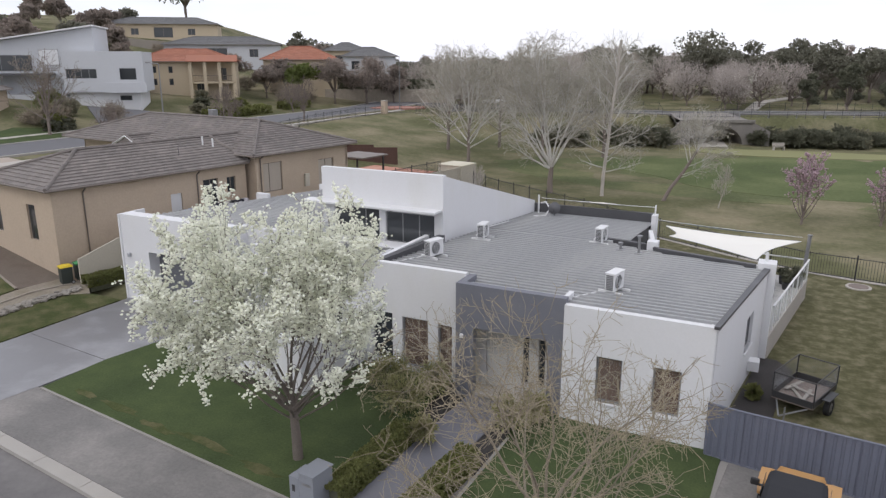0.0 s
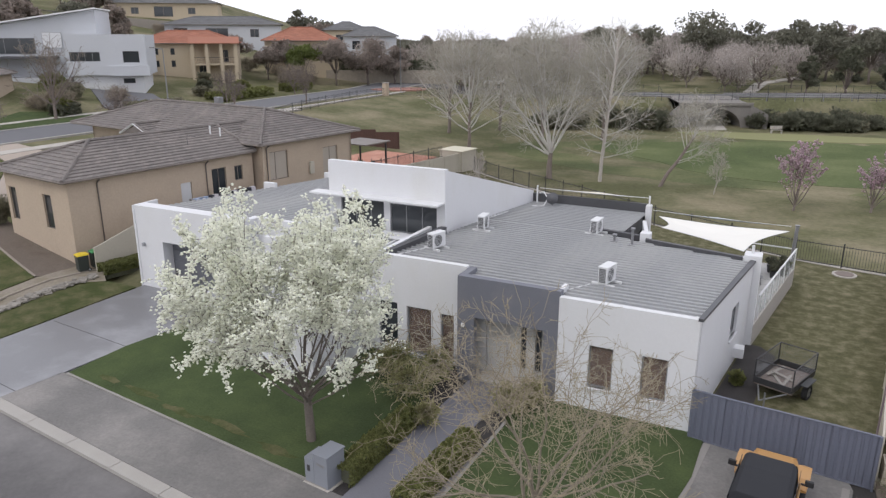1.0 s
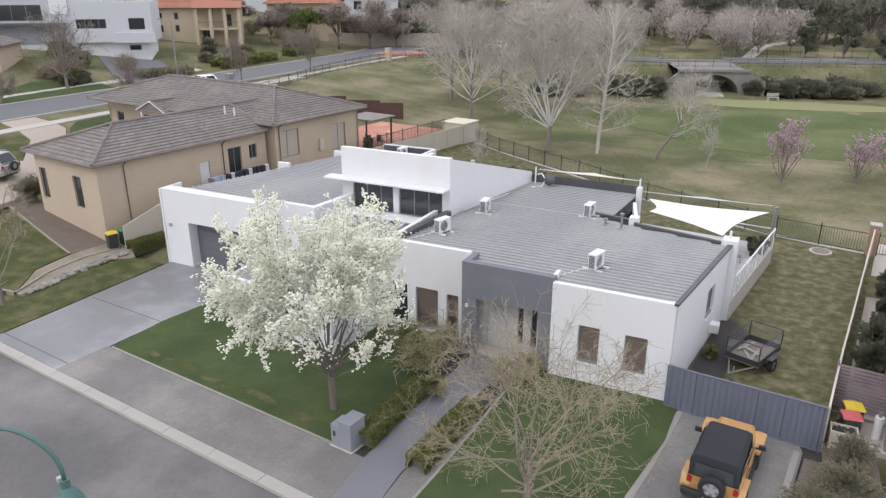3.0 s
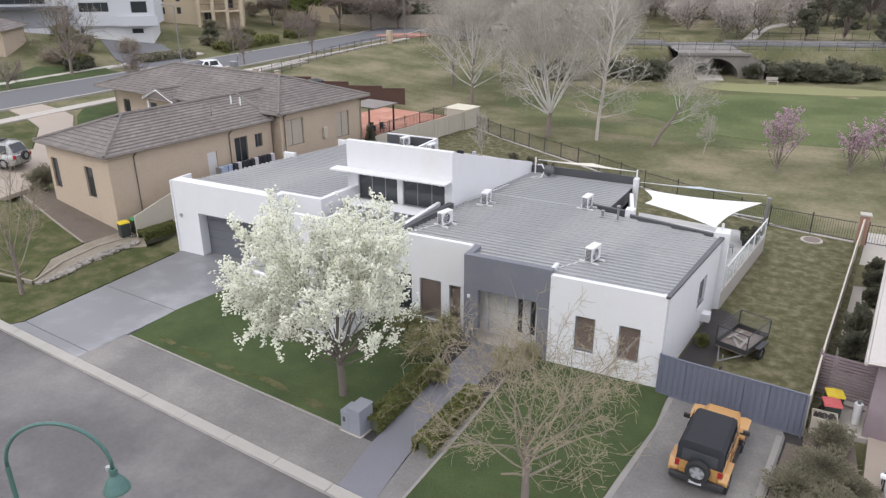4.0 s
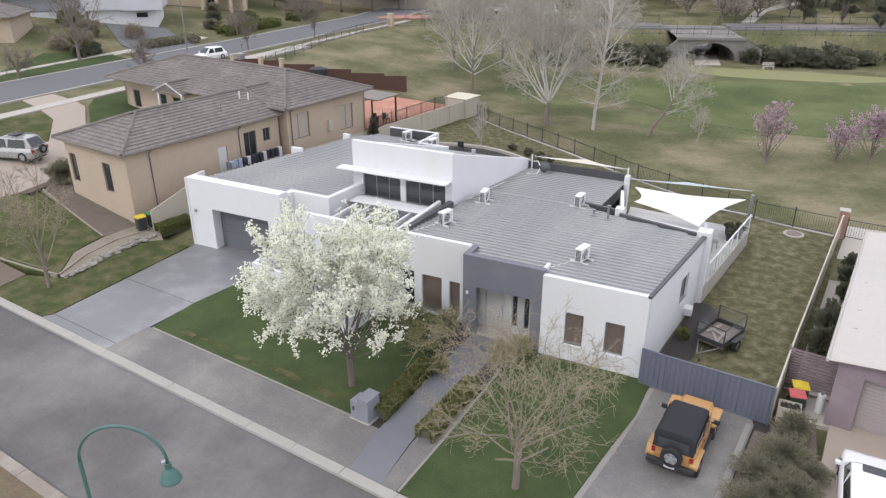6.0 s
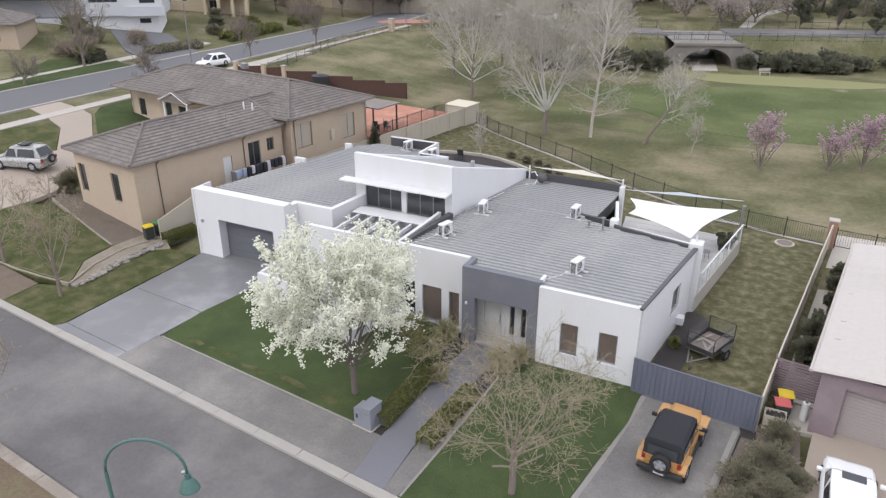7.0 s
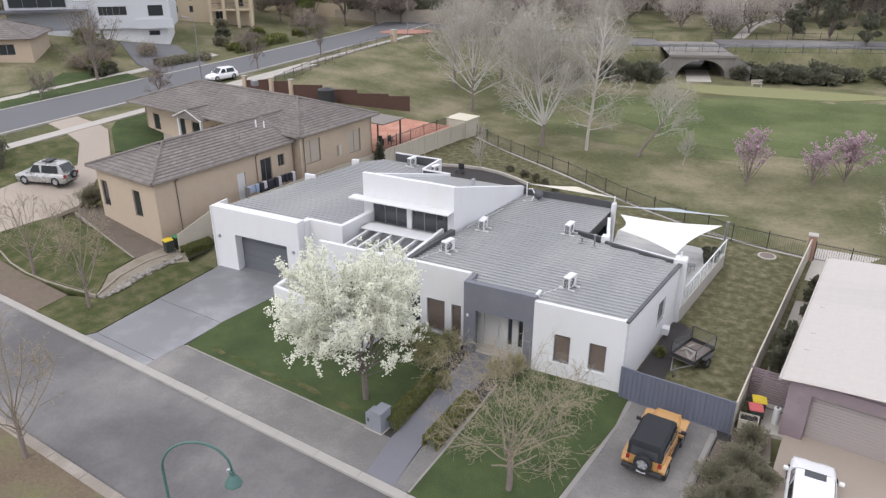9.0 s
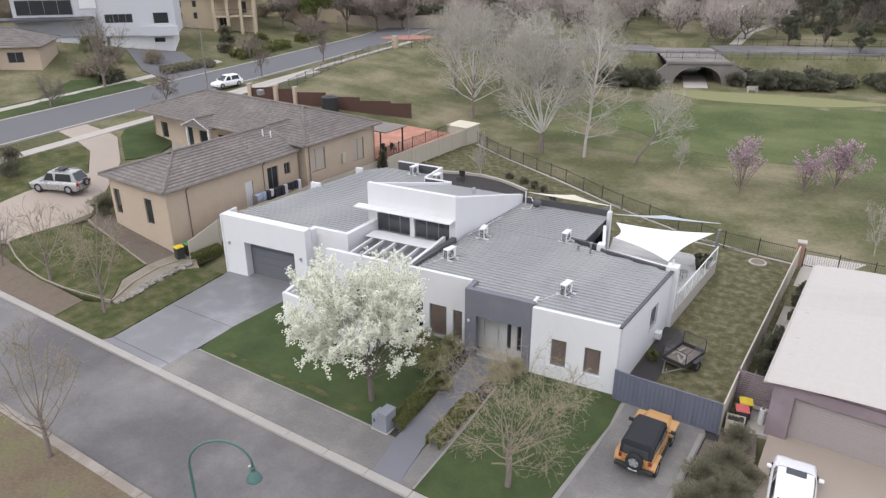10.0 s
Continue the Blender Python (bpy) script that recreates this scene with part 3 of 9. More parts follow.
sheet("park_path", [(-11.8, 104.5), (-8.4, 105.8), (-12.0, 125), (-15.5, 124)], M_CONC, 0.05, step=4, label="concrete path through the underpass")
# ---- plants ----
def bare_tree(name, loc, height, seed, spread=0.55, levels=5, trunk_r=0.16, trunk_h=0.28, material=None, fork=3, lift=0.25, lean=(0, 0), twig_r=0.006, label="", category="tree", ratio=0.72, kids=(3, 4), sides=5, droop=0.0, group="", limit=9000, width=0.0):
    """A leafless tree: trunk, limbs and twigs grown from forks. Returns the tree, and the twig ends."""
    r = rnd(seed)
    segs = []
    tips = []
    queue = [(np.array([0, 0, -0.1]), np.array([lean[0], lean[1], 1.0]), height * trunk_h, trunk_r, 0)]
    while queue:
        p, d, L, rad, lev = queue.pop(0)
        d = d / np.linalg.norm(d)
        n = 3 if lev < 2 else 2
        r_end = max(twig_r, rad * (0.8 if lev == 0 else 0.66))
        a = p
        for i in range(n):
            d = d + r.normal(0, 0.10 + 0.03 * lev, 3) + np.array([0, 0, (lift if lev < 4 else 0.5 * lift) * 0.35 - droop * lev * 0.08])
            d /= np.linalg.norm(d)
            b = a + d * L / n
            segs.append((a, b, rad + (r_end - rad) * i / n, rad + (r_end - rad) * (i + 1) / n, lev))
            a = b
            if lev >= 1 and lev < levels and i < n - 1 and len(segs) < limit:
                side = r.normal(0, 1, 3)
                side -= d * side.dot(d)
                side /= np.linalg.norm(side)
                queue.append((b, d * 0.6 + side * (spread + 0.3), L * ratio * r.uniform(0.6, 0.95), max(twig_r, r_end * 0.6), lev + 1))
        if lev < levels and len(segs) < limit:
            k = fork if lev == 0 else r.randint(kids[0] - 1, kids[1])
            a0 = r.uniform(0, 6.28)
            for j in range(k):
                ang = a0 + 6.283 * j / k + r.uniform(-0.5, 0.5)
                ref = np.array([math.cos(ang), math.sin(ang), 0.0])
                side = ref - d * ref.dot(d)
                side /= np.linalg.norm(side) + 1e-6
                nd = d * (1.0 if lev else 0.75) + side * spread * r.uniform(0.6, 1.35)
                ln = height * (1 - trunk_h) * 0.36 if lev == 0 else L * ratio
                queue.append((a, nd, ln * r.uniform(0.8, 1.2), r_end * (0.72 if k > 1 else 0.95), lev + 1))
        else:
            tips.append((a, d))
    top = max(max(s[1][2] for s in segs), 0.1)
    k = height / top
    K = np.array([k, k, k])
    if width:
        rad = np.percentile([math.hypot(s_[1][0], s_[1][1]) for s_ in segs], 97)
        K[:2] = width / 2 / rad
    segs = [(a * K, b * K, ra, rb, lev) for a, b, ra, rb, lev in segs]
    tips = [(a * K, d) for a, d in tips]
    k = 1.0
    t = thing(name, label, category, loc, group)
    for nm, sel in (("trunk", lambda l: l <= 0), ("limb", lambda l: 1 <= l <= 2), ("twig", lambda l: l > 2)):
        V, Fc = [], []
        for a, b, ra, rb, lev in segs:
            if not sel(lev):
                continue
            ns = sides + 3 if lev == 0 else (sides if lev < 3 else 3)
            d = b - a
            d = d / (np.linalg.norm(d) + 1e-9)
            s = np.cross(d, [0.31, 0.77, 0.55])
            s /= np.linalg.norm(s) + 1e-9
            u = np.cross(d, s)
            o = len(V)
            for q, rr in ((a, ra), (b + d * rb * 0.3, rb)):
                for j in range(ns):
                    an = 6.28318 * j / ns
                    V.append(np.array(loc) + (q * k) + (s * math.cos(an) + u * math.sin(an)) * rr)
            for j in range(ns):
                Fc.append([o + j, o + (j + 1) % ns, o + ns + (j + 1) % ns, o + ns + j])
        if V:
            raw(nm, V, Fc, material or M_BARK, t, smooth=True)
    return t, [(np.array(loc) + a * k, d) for a, d in tips], [(np.array(loc) + a * k, np.array(loc) + b * k, lev) for a, b, _, _, lev in segs]


ICO = None


def lumps(centres, sizes, seed, squash=0.8):
    """Many small uneven lumps in one mesh, as lists of corners and faces."""
    global ICO
    if ICO is None:
        b = bmesh.new()
        bmesh.ops.create_icosphere(b, subdivisions=1, radius=1)
        ICO = (np.array([v.co[:] for v in b.verts]), np.array([[v.index for v in f.verts] for f in b.faces]))
        b.free()
    r = rnd(seed)
    V0, F0 = ICO
    n = len(centres)
    sc = r.uniform(0.7, 1.3, (n, 1, 3)) * np.asarray(sizes).reshape(n, 1, 1)
    jit = 1 + r.normal(0, 0.16, (n, len(V0), 1))
    V = V0[None] * sc * jit
    V[:, :, 2] *= squash
    V += np.asarray(centres)[:, None, :]
    F = (F0[None] + (np.arange(n) * len(V0))[:, None, None]).reshape(-1, 3)
    return V.reshape(-1, 3), F


def leaves(centres, size, seed, droop=0.0):
    """Small folded leaf sprays, two crossed quads each."""
    r = rnd(seed)
    C = np.asarray(centres)
    n = len(C)
    a = r.normal(0, 1, (n, 3))
    a /= np.linalg.norm(a, axis=1, keepdims=True)
    b = np.cross(a, r.normal(0, 1, (n, 3)))
    b /= np.linalg.norm(b, axis=1, keepdims=True) + 1e-9
    c = np.cross(a, b)
    s = size * r.uniform(0.6, 1.4, (n, 1))
    V, F = [], []
    quads = np.stack([C + (-a - b * 0.5) * s, C + (a - b * 0.5) * s, C + (a + b * 0.5) * s, C + (-a + b * 0.5) * s,
                      C + (-a - c * 0.5) * s, C + (a - c * 0.5) * s, C + (a + c * 0.5) * s, C + (-a + c * 0.5) * s], axis=1)
    V = quads.reshape(-1, 3)
    base = (np.arange(n) * 8)[:, None]
    F = np.concatenate([base + np.array([[0, 1, 2, 3]]), base + np.array([[4, 5, 6, 7]])])
    return V, F


def mound(n, size, seed, power=0.5):
    """Points in an uneven ball, thicker to its skin."""
    r = rnd(seed)
    v = r.normal(0, 1, (n, 3))
    v /= np.linalg.norm(v, axis=1, keepdims=True)
    w = np.array([0.75 + 0.45 * noise.noise((p[0] * 1.7 + seed, p[1] * 1.7, p[2] * 1.7)) + 0.22 * noise.noise((p[0] * 4.5, p[1] * 4.5 + seed, p[2] * 4.5)) for p in v])
    return v * (w * r.uniform(0.25, 1, n) ** power)[:, None] * np.array(size)


def leafy_tree(name, loc, height, width, seed, material, label, leaf=0.35, n=1400, trunk_h=0.35, bark=None, clumps=7, group="", category="tree"):
    """A tree in leaf: trunk, limbs, and a crown of clumps with gaps between them."""
    r = rnd(seed)
    t = thing(name, label, category, loc, group)
    L = np.array(loc)
    bm = tube([L + (0, 0, -0.2), L + (r.normal(0, 0.1), 0, height * trunk_h * 0.6), L + (r.normal(0, 0.3), r.normal(0, 0.3), height * trunk_h * 1.15)], 0.03 * height, 7, r1=0.016 * height)
    pts = []
    for k in range(clumps):
        ang = 6.28 * k / clumps + r.uniform(-0.5, 0.5)
        rad = width * 0.5 * r.uniform(0.25, 0.72) * (0.3 if k == 0 else 1)
        c = L + (rad * math.cos(ang), rad * math.sin(ang), height * (r.uniform(trunk_h + 0.12, 0.82) if k else 0.84))
        tube([L + (0, 0, height * trunk_h * 0.8), (L + (0, 0, height * trunk_h)) * 0.45 + c * 0.55 + (0, 0, 0.04 * height), c], 0.013 * height, 5, bm, r1=0.004 * height)
        s = width * r.uniform(0.20, 0.30)
        pts.append(c + mound(n // clumps, (s, s, min(s * 0.75, height * 0.24)), seed * 31 + k))
    part("trunk", bm, bark or M_BARK, t, smooth=True)
    V, F = leaves(np.concatenate(pts), leaf, seed)
    raw("crown", V, F, material, t)
    return t


# white-blossomed pear on the front lawn
def blossom_tree(name, loc, height, width, seed, material, label, count, size, fork=6, levels=4, trunk_h=0.2, spread=0.5, bark=None, group="", low=0.2, clear_r=0.0, limit=1700, trunk_r=0.15, twig_r=0.008, lift=0.3):
    r = rnd(seed + 100)
    t, tips, segs = bare_tree(name, loc, height, seed, spread=spread, levels=levels, trunk_r=trunk_r, trunk_h=trunk_h, fork=fork, lift=lift, ratio=0.74, label=label, limit=limit, twig_r=twig_r, width=width, material=bark, group=group)
    c = []
    for a, b, lev in segs:
        if lev >= 2:
            m = 3 + 2 * lev
            for f in r.uniform(0, 1, m):
                c.append(a + (b - a) * f + r.normal(0, 0.06 + 0.022 * height / 6, 3))
    for p, d in tips:
        for k in range(4):
            c.append(p + d * 0.09 * k + r.normal(0, 0.07, 3))
    c = np.array(c)
    rr = np.hypot(c[:, 0] - loc[0], c[:, 1] - loc[1])
    c = c[c[:, 2] > loc[2] + low * height + np.maximum(0, clear_r - rr) * 0.5]
    c = c[r.permutation(len(c))[:count]]
    V, F = lumps(c, r.uniform(0.6, 1.25, len(c)) * size, seed)
    raw("blossom", V, F, material, t, "dense clusters of blossom")
    return t


def grown_tree(name, loc, seed, centre, radii, count, trunk_top, trunk_r, label, bark, twig_bark=None, alpha=0.35, twig_r=0.006, power=0.5, wob=0.12, tips_n=2, tip_len=0.35, flat=0.0, cut=None, category="tree", group="", sides=6, droop=0.0, expo=0.42, lean=(0.0, 0.0), trunk_bark=None):
    """A leafless tree whose limbs grow out from the trunk's head to fill a crown."""
    r = rnd(seed)
    L = np.array(loc, dtype=float)
    v = r.normal(0, 1, (count, 3))
    v /= np.linalg.norm(v, axis=1, keepdims=True)
    w = np.array([0.86 + 0.30 * noise.noise((p[0] * 1.6 + seed, p[1] * 1.6, p[2] * 1.6)) for p in v])
    T = np.array(centre) + v * (w * r.uniform(0.05, 1, count) ** power)[:, None] * np.array(radii)
    if cut:
        T = T[T[:, 2] > cut]
    head = np.array([lean[0], lean[1], trunk_top])
    T = T[np.argsort(np.linalg.norm(T - head, axis=1))]
    n = len(T)
    P = np.zeros((n + 1, 3))
    P[0] = head
    path = np.zeros(n + 1)
    par = np.zeros(n + 1, dtype=int)
    for i in range(n):
        d = np.linalg.norm(P[:i + 1] - T[i], axis=1)
        k = int(np.argmin(d + alpha * path[:i + 1]))
        par[i + 1], P[i + 1], path[i + 1] = k, T[i], path[k] + d[k]
    load = np.ones(n + 1)
    for i in range(n, 0, -1):
        load[par[i]] += load[i]
    rad = np.minimum(twig_r * load ** expo, trunk_r * 0.72)
    if droop:
        P[1:, 2] -= droop * (np.hypot(P[1:, 0], P[1:, 1]) / radii[0]) ** 2
    segs = [(np.array([0, 0, -0.15]), np.array([lean[0] * 0.35 + r.normal(0, 0.03), lean[1] * 0.35, trunk_top * 0.5]), trunk_r, trunk_r * 0.86, 0),
            (np.array([lean[0] * 0.35, lean[1] * 0.35, trunk_top * 0.5]), head, trunk_r * 0.86, trunk_r * 0.74, 0)]
    segs[1] = (segs[0][1], head, trunk_r * 0.86, trunk_r * 0.74, 0)
    ends = []
    thick = twig_r * 9 ** expo
    for i in range(1, n + 1):
        a, b = P[par[i]], P[i]
        ra = min(rad[par[i]], rad[i] * 1.5)
        dist = np.linalg.norm(b - a)
        m = (a + b) / 2 + r.normal(0, wob * dist, 3)
        lev = 1 if rad[i] > thick else 2
        segs += [(a, m, ra, (ra + rad[i]) / 2, lev), (m, b, (ra + rad[i]) / 2, rad[i], lev)]
        if load[i] <= 2:
            d = (b - m) / (np.linalg.norm(b - m) + 1e-6)
            for k in range(tips_n):
                e = b + (d + r.normal(0, 0.5, 3) + np.array([0, 0, 0.25])) * tip_len * r.uniform(0.4, 1)
                segs.append((b, e, rad[i], twig_r * 0.6, 2))
                ends.append(L + e)
    t = thing(name, label, category, loc, group)
    for nm, lv, mt in (("trunk", 0, trunk_bark or bark), ("limb", 1, bark), ("twig", 2, twig_bark or bark)):
        sel = [s_ for s_ in segs if s_[4] == lv]
        if not sel:
            continue
        ns = (sides + 3, sides, 3)[lv]
        A, Bq = np.array([s_[0] for s_ in sel]), np.array([s_[1] for s_ in sel])
        R = np.array([[s_[2], s_[3]] for s_ in sel])
        d = Bq - A
        d /= np.linalg.norm(d, axis=1, keepdims=True) + 1e-9
        s = np.cross(d, [0.31, 0.77, 0.55])
        s /= np.linalg.norm(s, axis=1, keepdims=True) + 1e-9
        u = np.cross(d, s)
        an = 2 * math.pi * np.arange(ns) / ns
        ring = s[:, None] * np.cos(an)[None, :, None] + u[:, None] * np.sin(an)[None, :, None]
        V = np.concatenate([A[:, None] + ring * R[:, :1, None], (Bq + d * R[:, 1:] * 0.4)[:, None] + ring * R[:, 1:, None]], axis=1)
        j = np.arange(ns)
        q = np.stack([j, (j + 1) % ns, ns + (j + 1) % ns, ns + j], axis=1)
        F = (np.arange(len(sel)) * 2 * ns)[:, None, None] + q[None]
        raw(nm, V.reshape(-1, 3) + L, F.reshape(-1, 4), mt, t, smooth=True)
    return t, np.array(ends), [(L + s_[0], L + s_[1], max(s_[2], s_[3])) for s_ in segs if s_[4] > 0]


def skin(t, L, segs, groups, sides=6):
    """The branches of a tree as meshes: groups of (part name, levels, bark)."""
    for nm, levels, mt in groups:
        sel = [g for g in segs if g[4] in levels]
        if not sel:
            continue
        ns = sides + 3 if 0 in levels else (sides if 1 in levels else 3)
        A, Bq = np.array([g[0] for g in sel]), np.array([g[1] for g in sel])
        R = np.array([[g[2], g[3]] for g in sel])
        d = Bq - A
        d /= np.linalg.norm(d, axis=1, keepdims=True) + 1e-9
        a = np.cross(d, [0.31, 0.77, 0.55])
        a /= np.linalg.norm(a, axis=1, keepdims=True) + 1e-9
        u = np.cross(d, a)
        an = 2 * math.pi * np.arange(ns) / ns
        ring = a[:, None] * np.cos(an)[None, :, None] + u[:, None] * np.sin(an)[None, :, None]
        V = np.concatenate([A[:, None] + ring * R[:, :1, None], (Bq + d * R[:, 1:] * 0.4)[:, None] + ring * R[:, 1:, None]], axis=1)
        j = np.arange(ns)
        q = np.stack([j, (j + 1) % ns, ns + (j + 1) % ns, ns + j], axis=1)
        F = (np.arange(len(sel)) * 2 * ns)[:, None, None] + q[None]
        ob = raw(nm, V.reshape(-1, 3) + L, F.reshape(-1, 4), mt, t, smooth=True)
        if nm == "twig":
            tagged(ob, "fine bare twigs", "", "", "stuff")


def vase_tree(name, loc, seed, label, trunk, limbs, centre, radii, bark, twig_bark=None, trunk_bark=None, dens=(2.5, 4.0, 3.0), child=(0.42, 0.5, 0.55), step=(0.4, 0.25, 0.16), trop=(0.05, 0.05, 0.03, 0.0), wob=(0.07, 0.11, 0.14, 0.16), start=(0.25, 0.2, 0.15), twig_r=0.006, limb_r=0.05, angle=(30, 62), category="tree", group="", edge=(0.82, 1.08), limit=40000):
    """A leafless tree: a trunk (line of points, radius), long limbs (azimuth, elevation, place on the trunk, length) that bend
    as they rise, side branches along them and twigs along those, all ending about the skin of an uneven crown."""
    r = rnd(seed)
    L = np.array(loc, dtype=float)
    c, R = np.array(centre, dtype=float), np.array(radii, dtype=float)
    pts, tr = [np.array(p, dtype=float) for p in trunk[0]], trunk[1]
    segs, ends = [], []
    for i in range(len(pts) - 1):
        f0, f1 = i / (len(pts) - 1), (i + 1) / (len(pts) - 1)
        segs.append((pts[i], pts[i + 1], tr * (1 - 0.35 * f0), tr * (1 - 0.35 * f1), 0))

    def at(f):
        k = min(int(f * (len(pts) - 1)), len(pts) - 2)
        g = f * (len(pts) - 1) - k
        return pts[k] * (1 - g) + pts[k + 1] * g

    queue = []
    for az, el, f, ln in limbs:
        a, e = radians(az), radians(el)
        queue.append((at(f), np.array([math.cos(a) * math.cos(e), math.sin(a) * math.cos(e), math.sin(e)]), ln, limb_r * r.uniform(0.8, 1.15) * min(1.0, 0.5 + ln * 0.1), 1, r.uniform(*edge)))
    while queue and len(segs) < limit:
        p, d, ln, r0, lev, lim = queue.pop(0)
        n = max(2, int(ln / step[min(lev - 1, 2)]))
        for i in range(n):
            d = d + r.normal(0, wob[lev - 1], 3)
            d[2] += trop[lev - 1]
            d /= np.linalg.norm(d)
            q = p + d * ln / n
            v = (q - c) / R
            over = math.sqrt(v.dot(v)) * (1 - 0.10 * noise.noise((v[0] * 1.8 + seed, v[1] * 1.8, v[2] * 1.8)))
            if over > lim and i > 0 and v.dot(d) > 0:
                break
            f = (i + 1) / n
            ra, rb = [twig_r + (r0 - twig_r) * (1 - g) ** 1.25 for g in (i / n, f)]
            segs.append((p, q, max(ra, twig_r), max(rb, twig_r * 0.8), lev))
            p = q
            if lev <= 3 and f > start[lev - 1]:
                for k in range(r.poisson(dens[lev - 1] * ln / n)):
                    side = r.normal(0, 1, 3)
                    side -= d * side.dot(d)
                    side /= np.linalg.norm(side) + 1e-9
                    a = radians(r.uniform(*angle))
                    cl = child[lev - 1] * ln * (1 - 0.5 * f) * r.uniform(0.55, 1.25)
                    if cl > 0.08:
                        queue.append((p, d * math.cos(a) + side * math.sin(a), cl, max(twig_r, rb * 0.45), lev + 1, lim * r.uniform(0.95, 1.08)))
        ends.append(L + p)
    t = thing(name, label, category, loc, group)
    skin(t, L, segs, (("trunk", (0,), trunk_bark or bark), ("limb", (1, 2), bark), ("twig", (3, 4), twig_bark or bark)))
    return t, np.array(ends), [(L + g[0], L + g[1], max(g[2], g[3])) for g in segs if g[4] > 0]


def fan(n, seed, el=(40, 75), f=(0.6, 1.0), ln=6.0, az=(0, 360)):
    """Limbs spread evenly round a trunk, the steeper ones higher up."""
    r = rnd(seed)
    out = []
    for k in range(n):
        w = k / max(1, n - 1)
        a = az[0] + (az[1] - az[0]) * ((k * 0.618) % 1.0)
        out.append((a + r.uniform(-14, 14), el[0] + (el[1] - el[0]) * w + r.uniform(-5, 5), f[0] + (f[1] - f[0]) * w, ln * r.uniform(0.85, 1.1)))
    return out


def bloom(t, segs, ends, per_m, size, material, seed, off=0.05, thin=0.03, low=0.0, head=None):
    """Blossom in small clusters along the thin branches; head: the crown's fork and the distances between which it thickens."""
    r = rnd(seed)
    C = []
    for a, b, rd in segs:
        if rd > thin:
            continue
        n = r.poisson(per_m * np.linalg.norm(b - a))
        if n:
            C.append(a + (b - a) * r.uniform(0, 1, (n, 1)) + r.normal(0, off, (n, 3)))
    C = np.concatenate(C + [ends + r.normal(0, off * 0.7, ends.shape)])
    C = C[C[:, 2] > low]
    if head:
        far = np.linalg.norm(C - np.array(head[0]), axis=1)
        C = C[r.uniform(0, 1, len(C)) < np.clip((far - head[1]) / (head[2] - head[1]), 0.03, 1)]
    V, F = lumps(C, r.uniform(0.6, 1.3, len(C)) * size, seed)
    raw("blossom", V, F, material, t, "dense clusters of blossom")


pear, ends_, segs_ = vase_tree("blossom_tree", (-12.4, 15.05, -0.15), 12, "pear tree covered in white blossom on the lawn", ([(0, 0, -0.15), (-0.03, 0, 0.8), (-0.08, 0.02, 1.5), (-0.15, 0.0, 2.3)], 0.17), fan(12, 3, (34, 54), (0.62, 0.85), 5.4) + fan(13, 5, (46, 86), (0.75, 1.0), 6.4), (-0.6, -0.2, 5.15), (3.6, 3.5, 3.35), M_BARKP, dens=(3.0, 4.2, 2.0), child=(0.44, 0.5, 0.55), limb_r=0.046, twig_r=0.006, trop=(0.03, 0.05, 0.03, 0.0), angle=(25, 58), edge=(0.85, 1.1))
bloom(pear, segs_, ends_, 28.0, 0.038, M_BLOSSOM, 13, off=0.06, thin=0.024, low=2.3, head=((-12.45, 14.9, 1.9), 1.9, 3.7))
# ---- the white house ----
house = thing("white_house", "single-storey flat-roofed modern house in white render", "house", (-14, 24, 0))
RZ = lambda x, y: 4.0 - 0.035 * (y - 21.3)


def cap(p0, p1, s0, s1, z, th, name="coping"):
    part(name, oriented(p0, p1, s0, s1, -0.025, th + 0.025, z, z + 0.045, bevel=0.01), M_WHITE2, house)


# right wing, street side and flank
F0, F1 = (-6.1, 21.05), (-1.45, 21.05)
R0, R1 = (-1.45, 21.05), (-0.40, 29.35)
part("wall", wall(F0, F1, -0.6, 4.05, 4.05, 0.25, [(1.13, 1.97, 0.92, 2.48), (2.93, 3.79, 0.90, 2.46)]), M_WHITE, house)
window(house, F0, F1, 1.13, 1.97, 0.92, 2.48, sill=M_WHITE2, blind=M_BLIND)
window(house, F0, F1, 2.93, 3.79, 0.90, 2.46, sill=M_WHITE2, blind=M_BLIND)
part("wall", wall((R0[0] + 0.03, R0[1] + 0.25), R1, -0.6, 4.0, 3.68, 0.25, [(4.75, 5.95, 1.45, 2.75)]), M_WHITE, house)
window(house, (R0[0] + 0.03, R0[1] + 0.25), R1, 4.75, 5.95, 1.45, 2.75, bars=(0.5,), sill=M_WHITE2)
part("barge_capping", prism([(-1.53, 21.02), (-1.37, 21.0), (-0.33, 29.35), (-0.55, 29.38)], lambda x, y: RZ(x, y) + 0.005, lambda x, y: RZ(x, y) + 0.10), M_FLASH, house)
part("meter_box", bx(-0.70, -0.28, 27.1, 27.6, 0.35, 0.75, 0.02), M_WHITE2, house)
part("end_pier", bx(-0.80, -0.12, 29.36, 30.1, -0.6, 4.0, 0.02), M_WHITE, house)

